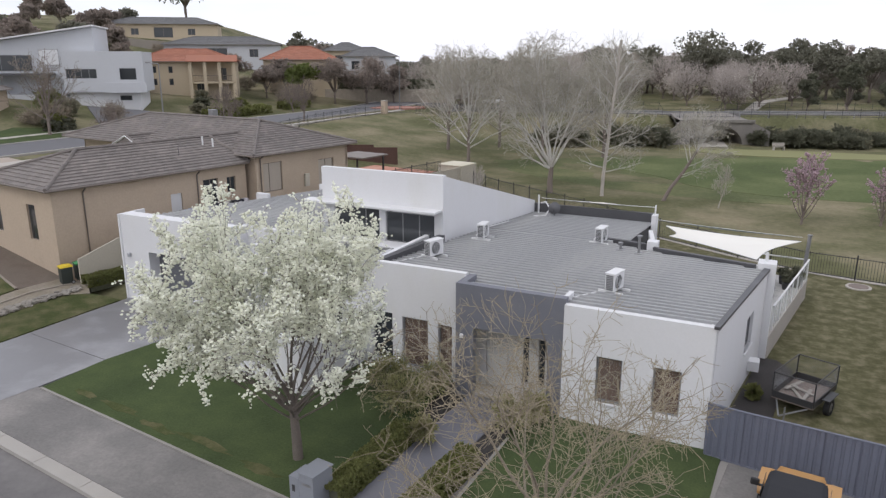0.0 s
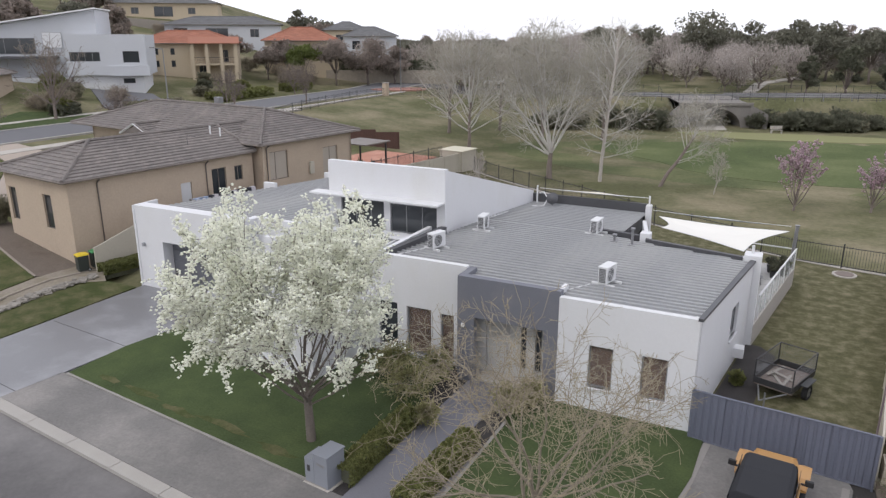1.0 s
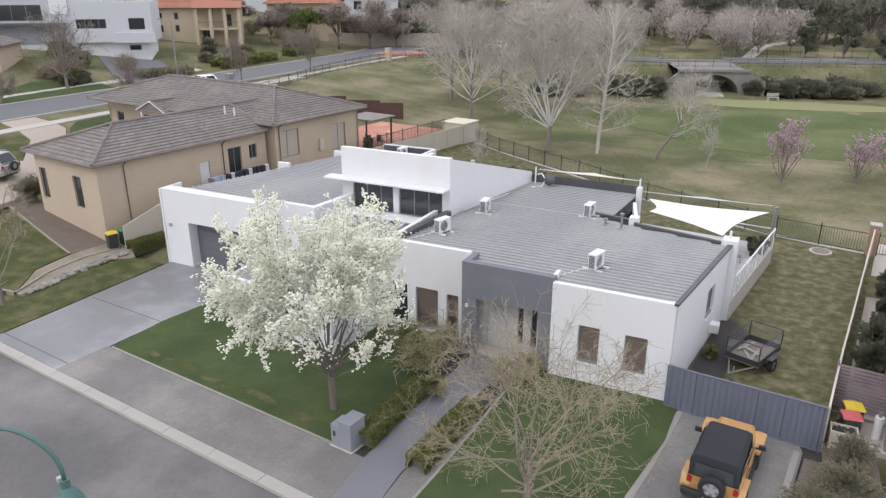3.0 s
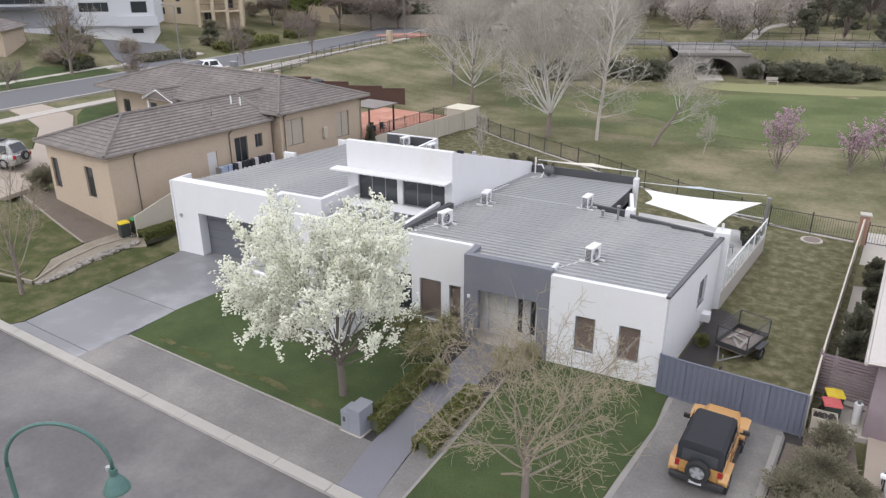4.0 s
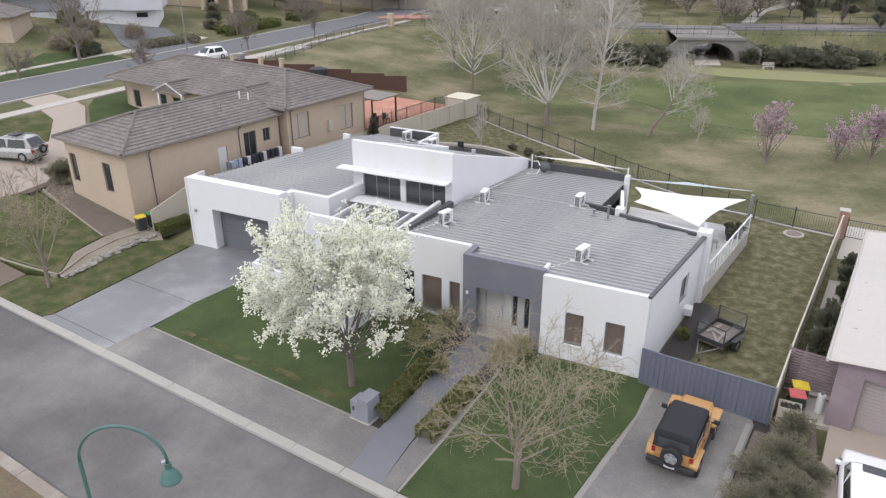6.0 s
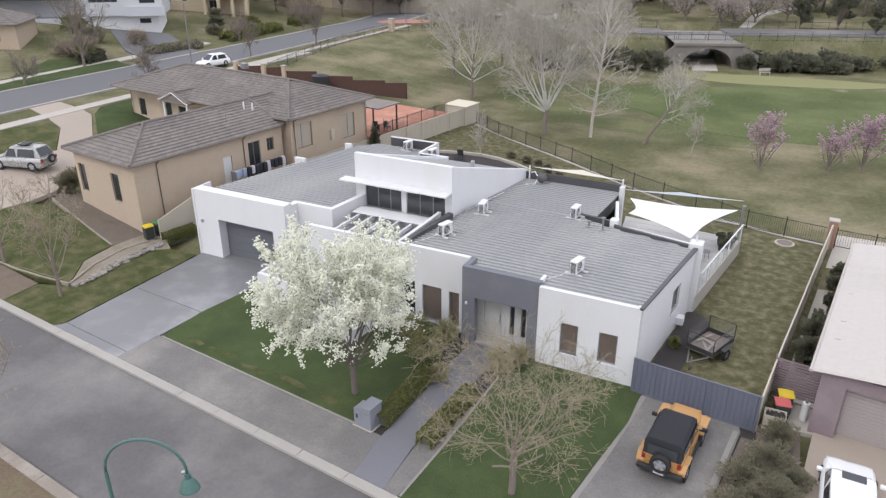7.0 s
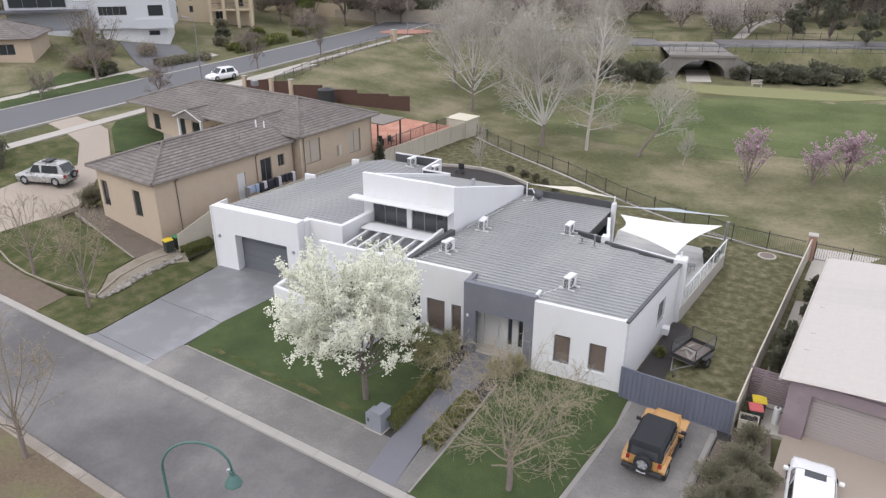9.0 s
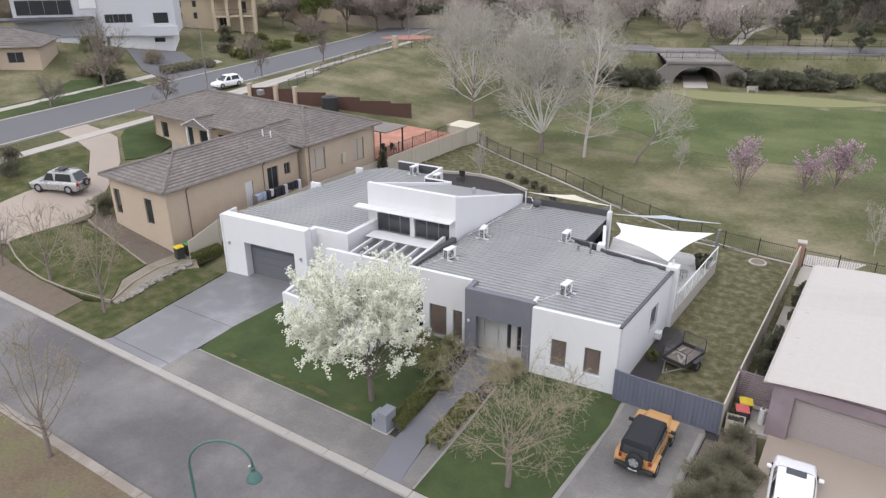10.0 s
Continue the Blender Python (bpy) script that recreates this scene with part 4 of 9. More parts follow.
# grey entry portal with its recess
part("portal", wall((-10.07, 21.2), (-6.1, 21.2), -0.6, 4.2, 4.2, 0.3, [(0.68, 3.42, -0.6, 2.62)]), M_GREY, house, "dark grey rendered entry portal")
part("portal_return", bx(-10.07, -9.8, 21.51, 22.4, -0.6, 4.2), M_GREY, house)
part("portal_return", bx(-6.26, -6.1, 21.51, 22.1, -0.6, 4.2), M_WHITE, house)
part("portal_roof", bx(-9.79, -6.43, 21.51, 22.6, 3.7, 3.8), M_FLASH, house)
part("entry_floor", bx(-9.75, -6.45, 21.3, 23.0, -0.2, 0.12, 0.01), M_CONC, house)
E0, E1 = (-9.79, 22.05), (-6.43, 22.05)
part("entry_wall", wall(E0, E1, 0.12, 3.7, 3.7, 0.2, [(0.55, 1.55, 0.12, 2.25), (1.95, 2.2, 0.5, 2.3), (2.55, 2.8, 0.5, 2.3)]), M_GREY2, house, "pale grey entry wall")
door = part("front_door", oriented(E0, E1, 0.57, 1.53, 0.05, 0.1, 0.13, 2.24, bevel=0.008), mat("pale_door_paint", (0.48, 0.47, 0.45), 0.5, var=0.04, bump=0.02), house)
part("handle", oriented(E0, E1, 1.40, 1.44, -0.01, 0.05, 0.9, 1.5, bevel=0.008), M_ALLOY, door)
for a in (1.95, 2.55):
    window(house, E0, E1, a, a + 0.25, 0.5, 2.3, depth=0.05, fw=0.03, name="slot_window")
part("wall_light", bx(-9.88, -9.76, 21.10, 21.2, 2.2, 2.35, 0.02), M_WHITE2, house)

# left wing, street side
G0, G1 = (-22.4, 22.0), (-10.07, 22.0)
lo = [(9.68, 10.80, 0.25, 2.24), (11.22, 11.80, 0.2, 2.18), (8.35, 9.25, 0.35, 2.3)]
part("wall", wall((-14.3, 22.0), G1, -0.6, 4.3, 4.3, 0.25, [(a - 8.1, b - 8.1, c, d) for a, b, c, d in lo]), M_WHITE, house)
for a, b, c, d in lo:
    window(house, (-14.3, 22.0), G1, a - 8.1, b - 8.1, c, d, sill=M_WHITE2, blind=M_BLIND if b > 10 else None)
part("wall", wall((-19.9, 22.02), (-14.3, 22.02), -0.6, 4.25, 4.25, 0.25, [(2.0, 4.4, 0.3, 2.4)]), M_WHITE, house)
window(house, (-19.9, 22.02), (-14.3, 22.02), 2.0, 4.4, 0.3, 2.4, bars=(0.5,), sill=M_WHITE2)
part("wall", wall((-14.3, 27.3), (-14.3, 22.25), 2.2, 4.1, 4.1, -0.2), M_WHITE, house)
part("dark_upstand", prism([(-14.3, 22.3), (-14.02, 22.3), (-13.55, 27.35), (-13.85, 27.35)], 3.5, 4.16), M_FLASH, house)

# pergola court between the wings
for y in (22.6, 27.1):
    part("pergola_beam", bx(-19.7, -14.32, y - 0.12, y + 0.12, 3.35, 3.62, 0.01), M_WHITE2, house)
for k in range(6):
    x = -19.1 + k * 0.88
    part("pergola_rafter", bx(x - 0.06, x + 0.06, 22.73, 26.97, 3.40, 3.60, 0.008), M_WHITE2, house)
part("court_floor", bx(-19.6, -14.35, 22.3, 27.4, -0.2, 0.08), M_PAVE, house)
part("pergola_panel", bx(-19.6, -14.35, 26.0, 26.95, 3.63, 3.67), M_WHITE2, house)

# clerestory block
C0, C1 = (-20.3, 27.6), (-13.75, 27.6)
part("wall", wall(C0, C1, 0.0, 6.77, 6.77, 0.3, [(0.68, 3.2, 3.48, 4.95), (3.54, 6.10, 3.48, 4.92)]), M_WHITE, house)
window(house, C0, C1, 0.68, 3.2, 3.48, 4.95, bars=(0.34, 0.68), pane=M_GLASSB, sill=M_WHITE2, name="clerestory_window")
window(house, C0, C1, 3.54, 6.10, 3.48, 4.92, bars=(0.34, 0.68), pane=M_GLASSB, sill=M_WHITE2, name="clerestory_window")
part("wall", wall((-13.75, 27.9), (-12.68, 36.95), 2.5, 6.68, 4.15, 0.3), M_WHITE, house)
part("wall", wall((-18.9, 36.95), (-20.3, 27.9), 2.5, 4.15, 6.68, 0.3), M_WHITE, house)
part("clerestory_roof", prism([(-20.0, 27.85), (-14.0, 27.85), (-13.0, 36.9), (-18.6, 36.9)], lambda x, y: 6.15 - 0.26 * (y - 27.85), lambda x, y: 6.35 - 0.26 * (y - 27.85)), M_ROOF, house)
bm = bmesh.new()
box(bm, -21.0, -13.8, 26.85, 27.6, 5.14, 5.24, 0.02)
for x in (-20.6, -18.4, -16.2, -14.2):
    box(bm, x - 0.03, x + 0.03, 27.0, 27.6, 5.06, 5.14)
part("awning", bm, M_WHITE2, house, "white flat sun awning")
part("flue", tube([(-15.2, 33.6, 4.6), (-15.2, 33.6, 5.3)], 0.13, 10), M_ALLOY, house)

# garage block
K0, K1 = (-29.5, 23.35), (-22.5, 23.35)
part("wall", wall(K0, K1, -0.6, 4.38, 4.38, 0.7, [(1.75, 6.0, -0.6, 2.62)]), M_WHITE, house)
part("end_pier", bx(-29.62, -29.5, 23.3, 24.9, -0.6, 4.36, 0.01), M_WHITE, house)
gd = part("garage_door", oriented(K0, K1, 1.70, 6.05, 0.62, 0.66, -0.2, 2.64), M_DOOR, house, "charcoal sectional garage door")
for k in range(5):
    part("door_panel", oriented(K0, K1, 1.78, 5.97, 0.585, 0.62, -0.02 + k * 0.53, 0.495 + k * 0.53, bevel=0.012), M_DOOR, gd)
for x in (-29.05, -22.95):
    part("wall_light", bx(x - 0.07, x + 0.07, 23.2, 23.35, 2.25, 2.45, 0.03), M_ALLOY, house)
part("return_wall", prism([(-22.48, 24.06), (-22.4, 24.5), (-19.95, 24.5), (-19.6, 27.59), (-19.95, 27.59), (-20.2, 24.8), (-22.8, 24.8), (-22.8, 24.06)], -0.6, 4.24), M_WHITE, house)
part("wall", wall((-27.75, 38.9), (-29.5, 24.05), -0.6, 3.2, 3.85, 0.25), M_WHITE, house)
part("planter_wall", wall((-21.4, 19.4), (-14.8, 18.4), -0.4, 2.12, 2.12, 0.22), M_WHITE, house, "low white rendered garden wall")
part("planter_wall", wall((-14.8, 18.65), (-14.5, 22.0), -0.4, 2.12, 2.12, 0.22), M_WHITE, house, "low white rendered garden wall")
part("planter_wall", wall((-21.75, 23.3), (-21.4, 19.66), -0.4, 2.12, 2.12, 0.22), M_WHITE, house, "low white rendered garden wall")
part("party_wall_box", bx(-28.9, -28.0, 32.6, 32.85, 2.7, 3.95, 0.02), M_WHITE, house)
part("party_wall_box", bx(-28.2, -27.6, 38.0, 38.25, 2.6, 3.7, 0.02), M_WHITE, house)

# rear parapets
for x0, x1, y0, y1, z in ((-25.4, -21.2, 40.4, 40.6, 4.0), (-21.4, -21.2, 37.6, 40.4, 4.0), (-21.2, -18.9, 37.4, 37.6, 4.0), (-19.1, -18.9, 36.9, 37.4, 4.0)):
    part("rear_parapet", bx(x0, x1, y0, y1, -0.5, z), M_WHITE, house)
    part("parapet_lining", bx(x0 + 0.02 if x1 - x0 > 1 else x0 - 0.03, x1 - 0.02 if x1 - x0 > 1 else x0 - 0.004, y0 - 0.03 if x1 - x0 > 1 else y0, y0 - 0.004 if x1 - x0 > 1 else y1, 3.2, z - 0.05), M_FLASH, house)
part("wall", wall((-6.2, 37.1), (-12.68, 37.1), -0.5, 4.0, 4.0, 0.2), M_FLASH, house)
part("rear_post", bx(-6.22, -5.95, 36.5, 37.0, -0.5, 4.0, 0.02), M_WHITE, house)
part("rear_post", bx(-5.3, -4.85, 30.5, 31.0, -0.5, 4.1, 0.02), M_WHITE, house)
part("wall", wall((-4.86, 31.0), (-5.9, 35.3), -0.5, 3.5, 3.5, 0.2), M_WHITE, house)
part("wall", wall((-0.4, 30.1), (-4.86, 30.9), -0.5, 3.72, 3.72, 0.2), M_WHITE, house)
part("roof_ledge", prism([(-7.4, 31.3), (-5.3, 30.95), (-5.3, 31.15), (-7.4, 31.5)], 3.5, 3.85), M_FLASH, house)
part("roof_ledge", prism([(-5.0, 30.3), (-0.85, 29.35), (-0.85, 29.55), (-5.0, 30.5)], 3.55, 3.9), M_FLASH, house)


def ribbed(name, poly, zf, pitch=0.36, parent=None, rib=0.075, label=""):
    """Standing-seam sheeting on a plan polygon, its ribs running along x."""
    verts, faces = [], []
    ys = [p[1] for p in poly]
    y = min(ys)

    def span(yy):
        xs = []
        for (xa, ya), (xb, yb) in zip(poly, poly[1:] + poly[:1]):
            if (ya - yy) * (yb - yy) <= 0 and ya != yb:
                xs.append(xa + (xb - xa) * (yy - ya) / (yb - ya))
        return min(xs), max(xs)
    prof = ((0.0, 0), (0.62, 0), (0.66, 1), (0.88, 1), (0.92, 0))
    rows = []
    while y < max(ys) - 0.02:
        for f, up in prof:
            yy = y + f * pitch
            if yy < max(ys) - 0.01:
                a, b = span(min(max(yy, min(ys) + 1e-3), max(ys) - 1e-3))
                rows.append((a, b, yy, rib * up))
        y += pitch
    for a, b, yy, up in rows:
        for x in (a, b):
            verts.append((x, yy, zf(x, yy) + up))
    for i in range(len(rows) - 1):
        faces.append([2 * i, 2 * i + 1, 2 * i + 3, 2 * i + 2])
    return raw(name, verts, faces, M_ROOF, parent, label)


def roofs():
    # sheeting in convex pieces, over a dark deck
    ribbed("roof_sheet", [(-14.0, 22.25), (-10.05, 22.25), (-10.05, 21.52), (-6.4, 21.52), (-6.1, 21.3), (-1.5, 21.3), (-0.6, 29.4), (-5.0, 30.25), (-7.4, 31.2), (-13.3, 31.2)], RZ, parent=house, label="ribbed grey steel roof sheeting")
    ribbed("roof_sheet", [(-13.36, 31.2), (-6.4, 31.2), (-6.2, 37.05), (-12.7, 37.05)], RZ, parent=house)
    GZ = lambda x, y: 4.0 - 0.045 * (y - 24)
    ribbed("roof_sheet", [(-29.4, 24.05), (-22.8, 24.05), (-22.8, 25.15), (-20.2, 25.15), (-20.2, 36.9), (-21.4, 37.5), (-21.4, 40.4), (-26.4, 40.4), (-27.6, 38.8)], GZ, parent=house)
    part("ceiling_slab", prism([(-13.9, 22.3), (-6.3, 22.3), (-6.1, 21.35), (-1.6, 21.35), (-0.75, 29.3), (-5.0, 30.2), (-6.4, 31.2), (-6.3, 37), (-12.8, 37)], 2.7, lambda x, y: RZ(x, y) - 0.08), M_FLASH, house)
    part("ceiling_slab", prism([(-29.1, 24.1), (-20.3, 25.2), (-20.3, 36.8), (-21.5, 40.3), (-26.3, 40.3), (-27.5, 38.7)], 2.7, lambda x, y: GZ(x, y) - 0.12), M_FLASH, house)


roofs()
# ---- things on and round the white house ----
def lay(t, x, y, z, rz=0.0):
    t.matrix_basis = pose(x, y, z, 0, 0, rz)
    return t


def aircon():
    t = thing("air_conditioner", "white outdoor air-conditioning unit on roof rails", "air conditioner", group="roof air conditioners")
    part("case", bx(-0.40, 0.40, -0.17, 0.17, 0.10, 0.72, 0.025), M_WHITE2, t)
    part("top_cover", bx(-0.42, 0.42, -0.19, 0.19, 0.722, 0.75, 0.012), M_WHITE2, t)
    bm = bmesh.new()
    for k in range(9):
        box(bm, -0.402 - 0.012, -0.402, -0.13, 0.13, 0.16 + k * 0.06, 0.195 + k * 0.06)
    part("side_grille", bm, M_FLASH, t)
    bm = bmesh.new()
    bmesh.ops.create_circle(bm, cap_ends=True, radius=0.25, segments=24, matrix=Matrix.Translation((-0.08, -0.176, 0.42)) @ Matrix.Rotation(math.pi / 2, 4, "X"))
    part("fan_opening", bm, M_FLASH, t)
    bm = bmesh.new()
    for k in range(5):
        r = 0.06 + 0.045 * k
        tube([(-0.08 + r * math.cos(a), -0.185, 0.42 + r * math.sin(a)) for a in np.linspace(0, 2 * math.pi, 17)], 0.006, 4, bm, cap=False)
    part("fan_guard", bm, M_WHITE2, t)
    for x in (-0.3, 0.3):
        part("rail", bx(x - 0.03, x + 0.03, -0.45, 0.45, 0.0, 0.10, 0.008), M_WHITE2, t)
    part("service_cover", bx(0.405, 0.44, -0.12, 0.12, 0.2, 0.5, 0.01), M_WHITE2, t)
    return t


ac = aircon()
AT = [(-5.05, 23.4, 8), (-12.75, 24.75, 75), (-12.4, 29.0, 95), (-7.4, 30.9, 85)]
lay(ac, AT[0][0], AT[0][1], RZ(0, AT[0][1]) + 0.03, 78)
for x, y, a in AT[1:]:
    copy_thing(ac, pose(x, y, RZ(0, y) + 0.03, 0, 0, a))
for x, y in ((-23.4, 39.6), (-20.7, 38.6)):
    copy_thing(ac, pose(x, y, 3.35, 0, 0, 80))

# pipes, vents and the dish on the roof
for x, y, h in ((-5.45, 29.6, 0.75), (-6.3, 29.9, 0.3)):
    v = thing("roof_vent", "small grey metal roof vent pipe", "vent", (x, y, RZ(x, y)), "roof vents")
    part("pipe", tube([(x, y, RZ(x, y) - 0.05), (x, y, RZ(x, y) + h)], 0.06, 10), M_FRAME, v)
    part("cowl", tube([(x, y, RZ(x, y) + h), (x, y, RZ(x, y) + h + 0.08)], 0.11, 10), M_FRAME, v)
    part("base_flashing", bx(x - 0.17, x + 0.17, y - 0.17, y + 0.17, RZ(x, y) + 0.03, RZ(x, y) + 0.07, 0.015), M_FRAME, v)
dish = thing("satellite_dish", "small dark satellite dish on a roof mast", "satellite dish", (-11.3, 36.2, 3.5))
part("mast", tube([(-11.3, 36.2, 3.4), (-11.3, 36.2, 4.0)], 0.03, 8), M_FLASH, dish)
bm = bmesh.new()
bmesh.ops.create_uvsphere(bm, u_segments=18, v_segments=10, radius=0.42)
bmesh.ops.delete(bm, geom=[v for v in bm.verts if v.co.z < 0.22], context="VERTS")
bmesh.ops.transform(bm, verts=bm.verts, matrix=Matrix.Translation((-11.3, 36.2, 3.95)) @ Matrix.Rotation(radians(65), 4, "X") @ Matrix.Translation((0, 0, -0.2)))
part("reflector", bm, M_FLASH, dish, smooth=True)
part("feed_arm", tube([(-11.3, 36.1, 3.85), (-11.3, 35.7, 3.95)], 0.015, 6), M_FLASH, dish)
mast = thing("conduit_loop", "white curved conduit rising from the roof", "pipe", (-12.1, 36.3, 3.5))
part("pipe", tube([(-12.3, 35.7, 3.52), (-11.7, 35.9, 3.55), (-11.6, 36.3, 3.9), (-11.9, 36.5, 4.2), (-12.2, 36.6, 4.1)], 0.04, 8), M_WHITE2, mast, smooth=True)
part("post", tube([(-12.4, 36.8, 3.4), (-12.4, 36.8, 4.5)], 0.05, 8), M_WHITE2, mast)
for pts in ([(-5.4, 23.3, 3.98), (-6.1, 22.0, 4.02)], [(-13.1, 24.6, 3.95), (-13.9, 22.6, 4.0)], [(-13.3, 28.5, 3.95), (-12.7, 33, 3.75)]):
    c = thing("roof_conduit", "pale conduit run along the roof", "conduit", pts[0], "roof conduits")
    part("pipe", tube(pts, 0.02, 6), M_WHITE2, c)

# steel gate fence
def steel_fence(name, pts, z, h, material, label, ribs=0.19, base=None, post_h=0.05):
    """Ribbed steel panels between posts, with a capping rail."""
    f = thing(name, label, "fence", (*pts[0], z if not callable(z) else z(*pts[0])))
    zf = z if callable(z) else (lambda x, y: z)
    for a, b in zip(pts, pts[1:]):
        L = math.hypot(b[0] - a[0], b[1] - a[1])
        zb = min(zf(*a), zf(*b))
        bm = bmesh.new()
        n = max(2, int(L / ribs))
        prof = []
        for k in range(n):
            s = k * L / n
            w = L / n
            prof += [(s, 0.0), (s + w * 0.55, 0.0), (s + w * 0.65, 0.028), (s + w * 0.9, 0.028)]
        prof.append((L, 0.0))
        cols = []
        for s, d in prof:
            q = on_wall(a, b, s, d, 0)
            cols.append((bm.verts.new((q.x, q.y, zb + 0.05)), bm.verts.new((q.x, q.y, zb + h))))
        for (a0, a1), (b0, b1) in zip(cols, cols[1:]):
            bm.faces.new((a0, b0, b1, a1))
        part("panel", bm, material, f)
        part("top_rail", oriented(a, b, 0, L, -0.02, 0.05, zb + h, zb + h + 0.05, bevel=0.008), material, f)
        part("bottom_rail", oriented(a, b, 0, L, -0.02, 0.05, zb + 0.01, zb + 0.06, bevel=0.008), material, f)
    for p, q in zip(pts, pts[1:] + [pts[-2]]):
        part("post", oriented(p, q, -0.035, 0.035, -0.03, 0.06, zf(*p) - 0.3, zf(*p) + h + post_h, bevel=0.008), material, f)
    return f


steel_fence("steel_gate_fence", [(-1.42, 20.78), (-0.33, 20.62), (1.75, 20.42), (2.62, 20.34), (3.78, 20.22)], 0.0, 1.72, M_FENCE, "blue-grey ribbed steel fence with a double gate")
steel_fence("boundary_fence", [(3.85, 20.35), (4.1, 22.7), (4.37, 25.1), (4.66, 27.5), (4.95, 29.9), (5.23, 32.3), (5.52, 34.7), (5.8, 37.1), (6.1, 39.5), (6.38, 41.9)], lambda x, y: -0.05, 1.75, M_CREAMF, "cream ribbed steel boundary fence")
bf = [(-33.0 + 0.1335 * k * 2.4, 23.7 + k * 2.4) for k in range(1, 16)] + [(-27.9, 61.6)]
steel_fence("boundary_fence", bf, lambda x, y: 0.7 - 0.016 * (y - 23.7), 1.75, M_CREAMF, "cream ribbed steel fence between the two houses")
rk = thing("raked_fence_panel", "smooth cream steel fence panel sloping down to the street", "fence", (-33.1, 23.5, 0.2))
part("panel", wall((-33.12, 23.45), (-32.7, 26.05), -0.1, 1.55, 2.35, 0.05), M_CREAMF, rk)
for x, y, z in ((-33.13, 23.41, 1.6), (-32.69, 26.1, 2.45)):
    part("post", bx(x - 0.05, x + 0.03, y - 0.04, y + 0.04, -0.2, z, 0.008), M_CREAMF, rk)
part("top_rail", tube([(-33.14, 23.45, 1.57), (-32.72, 26.05, 2.37)], 0.035, 4), M_CREAMF, rk)

# brick pillar and black railing fence at the park edge
pil = thing("brick_pillar", "square tan brick pillar with a flat cap", "pillar", (6.45, 42.45, 0))
part("shaft", bx(6.2, 6.7, 42.2, 42.7, -0.3, 1.85), mat("tan_brick", (0.33, 0.20, 0.15), 0.9, var=0.2, fine=12), pil)
part("cap", bx(6.14, 6.76, 42.14, 42.76, 1.85, 1.95, 0.015), M_CONC, pil)


def rail_fence(pts, h, gap, label, zf=None, post_gap=2.4, name="railing_fence", joined=True, post_h=0.12):
    """A black steel picket fence; thin pickets in one mesh a bay."""
    zf = zf or land
    f = thing(name, label, "fence", (*pts[0], zf(*pts[0])))
    V, F = [], []

    def bar(a, b, r):
        a, b = np.array(a), np.array(b)
        d = (b - a) / np.linalg.norm(b - a)
        s = np.cross(d, [0.0, 0.0, 1.0] if abs(d[2]) < 0.9 else [1.0, 0, 0])
        s /= np.linalg.norm(s)
        u = np.cross(d, s)
        o = len(V)
        for q in (a, b):
            for k in ((1, 1), (-1, 1), (-1, -1), (1, -1)):
                V.append(q + (s * k[0] + u * k[1]) * r)
        for k in range(4):
            F.append([o + k, o + (k + 1) % 4, o + 4 + (k + 1) % 4, o + 4 + k])

    for a, b in zip(pts, pts[1:]):
        L = math.hypot(b[0] - a[0], b[1] - a[1])
        nb = max(1, round(L / post_gap))
        for k in range(nb):
            p = [a[i] + (b[i] - a[i]) * k / nb for i in (0, 1)]
            q = [a[i] + (b[i] - a[i]) * (k + 1) / nb for i in (0, 1)]
            zp, zq = zf(*p), zf(*q)
            part("post", tube([(*p, zp - 0.1), (*p, zp + h + post_h)], 0.04, 6), M_BLACK, f)
            for zz in (0.15, h - 0.08):
                bar((*p, zp + zz), (*q, zq + zz), 0.018)
            m = int(L / nb / gap)
            for j in range(1, m):
                x, y, z = [p[i] + (q[i] - p[i]) * j / m for i in (0, 1)] + [zp + (zq - zp) * j / m]
                bar((x, y, z + 0.08), (x, y, z + h), 0.008)
    tagged(raw("picket_infill", V, F, M_BLACK, f), "thin black pickets", "", "", "stuff")
    return f


PF = [(-27.3, 61.3), (-23.5, 58.3), (-14.1, 52.6), (-7.6, 48.0), (-2.4, 45.2), (1.3, 43.4), (6.15, 42.6)]
rail_fence(PF, 1.35, 0.14, "black steel picket fence at the park edge")
rail_fence([(6.75, 42.5), (20, 41.2), (40, 39)], 1.35, 0.14, "black steel picket fence behind the next house")
strip("mowing_strip", PF, -0.15, 0.18, M_CONC, 0.05, "narrow concrete mowing strip under the fence")

# deck with glass balustrade and shade sail
deck = thing("deck", "raised grey deck with concrete base behind the house", "deck", (-2, 34, 0))
DP = [(-0.1, 30.15), (1.25, 38.6), (-6.2, 39.4), (-5.9, 36.9), (-4.7, 31.1)]
part("base_wall", prism([(-0.32, 29.4), (-0.1, 29.38), (1.3, 38.6), (1.05, 38.62)], -0.5, 1.0), M_CONC, deck, "grey concrete base wall")
part("floor", prism(DP, -0.4, 1.02), M_GREY2, deck, "pale grey paved floor")
for k in range(10):
    y = 30.6 + 0.88 * k
    x0, x1 = (-4.9 if y < 36.9 else -6.1), -0.05 + (y - 30.15) * 0.155
    part("paver_joint", bx(x0, x1, y, y + 0.012, 1.02, 1.024), M_GREY, deck)
bal = thing("glass_balustrade", "clear glass balustrade with white posts and handrail", "balustrade", (-0.1, 29.6, 1.02))
M_CLEAR = clear("clear_glass", (0.75, 0.8, 0.8), 0.22)
B0, B1 = (0.0, 30.2), (1.28, 38.4)
BL = math.hypot(B1[0] - B0[0], B1[1] - B0[1])
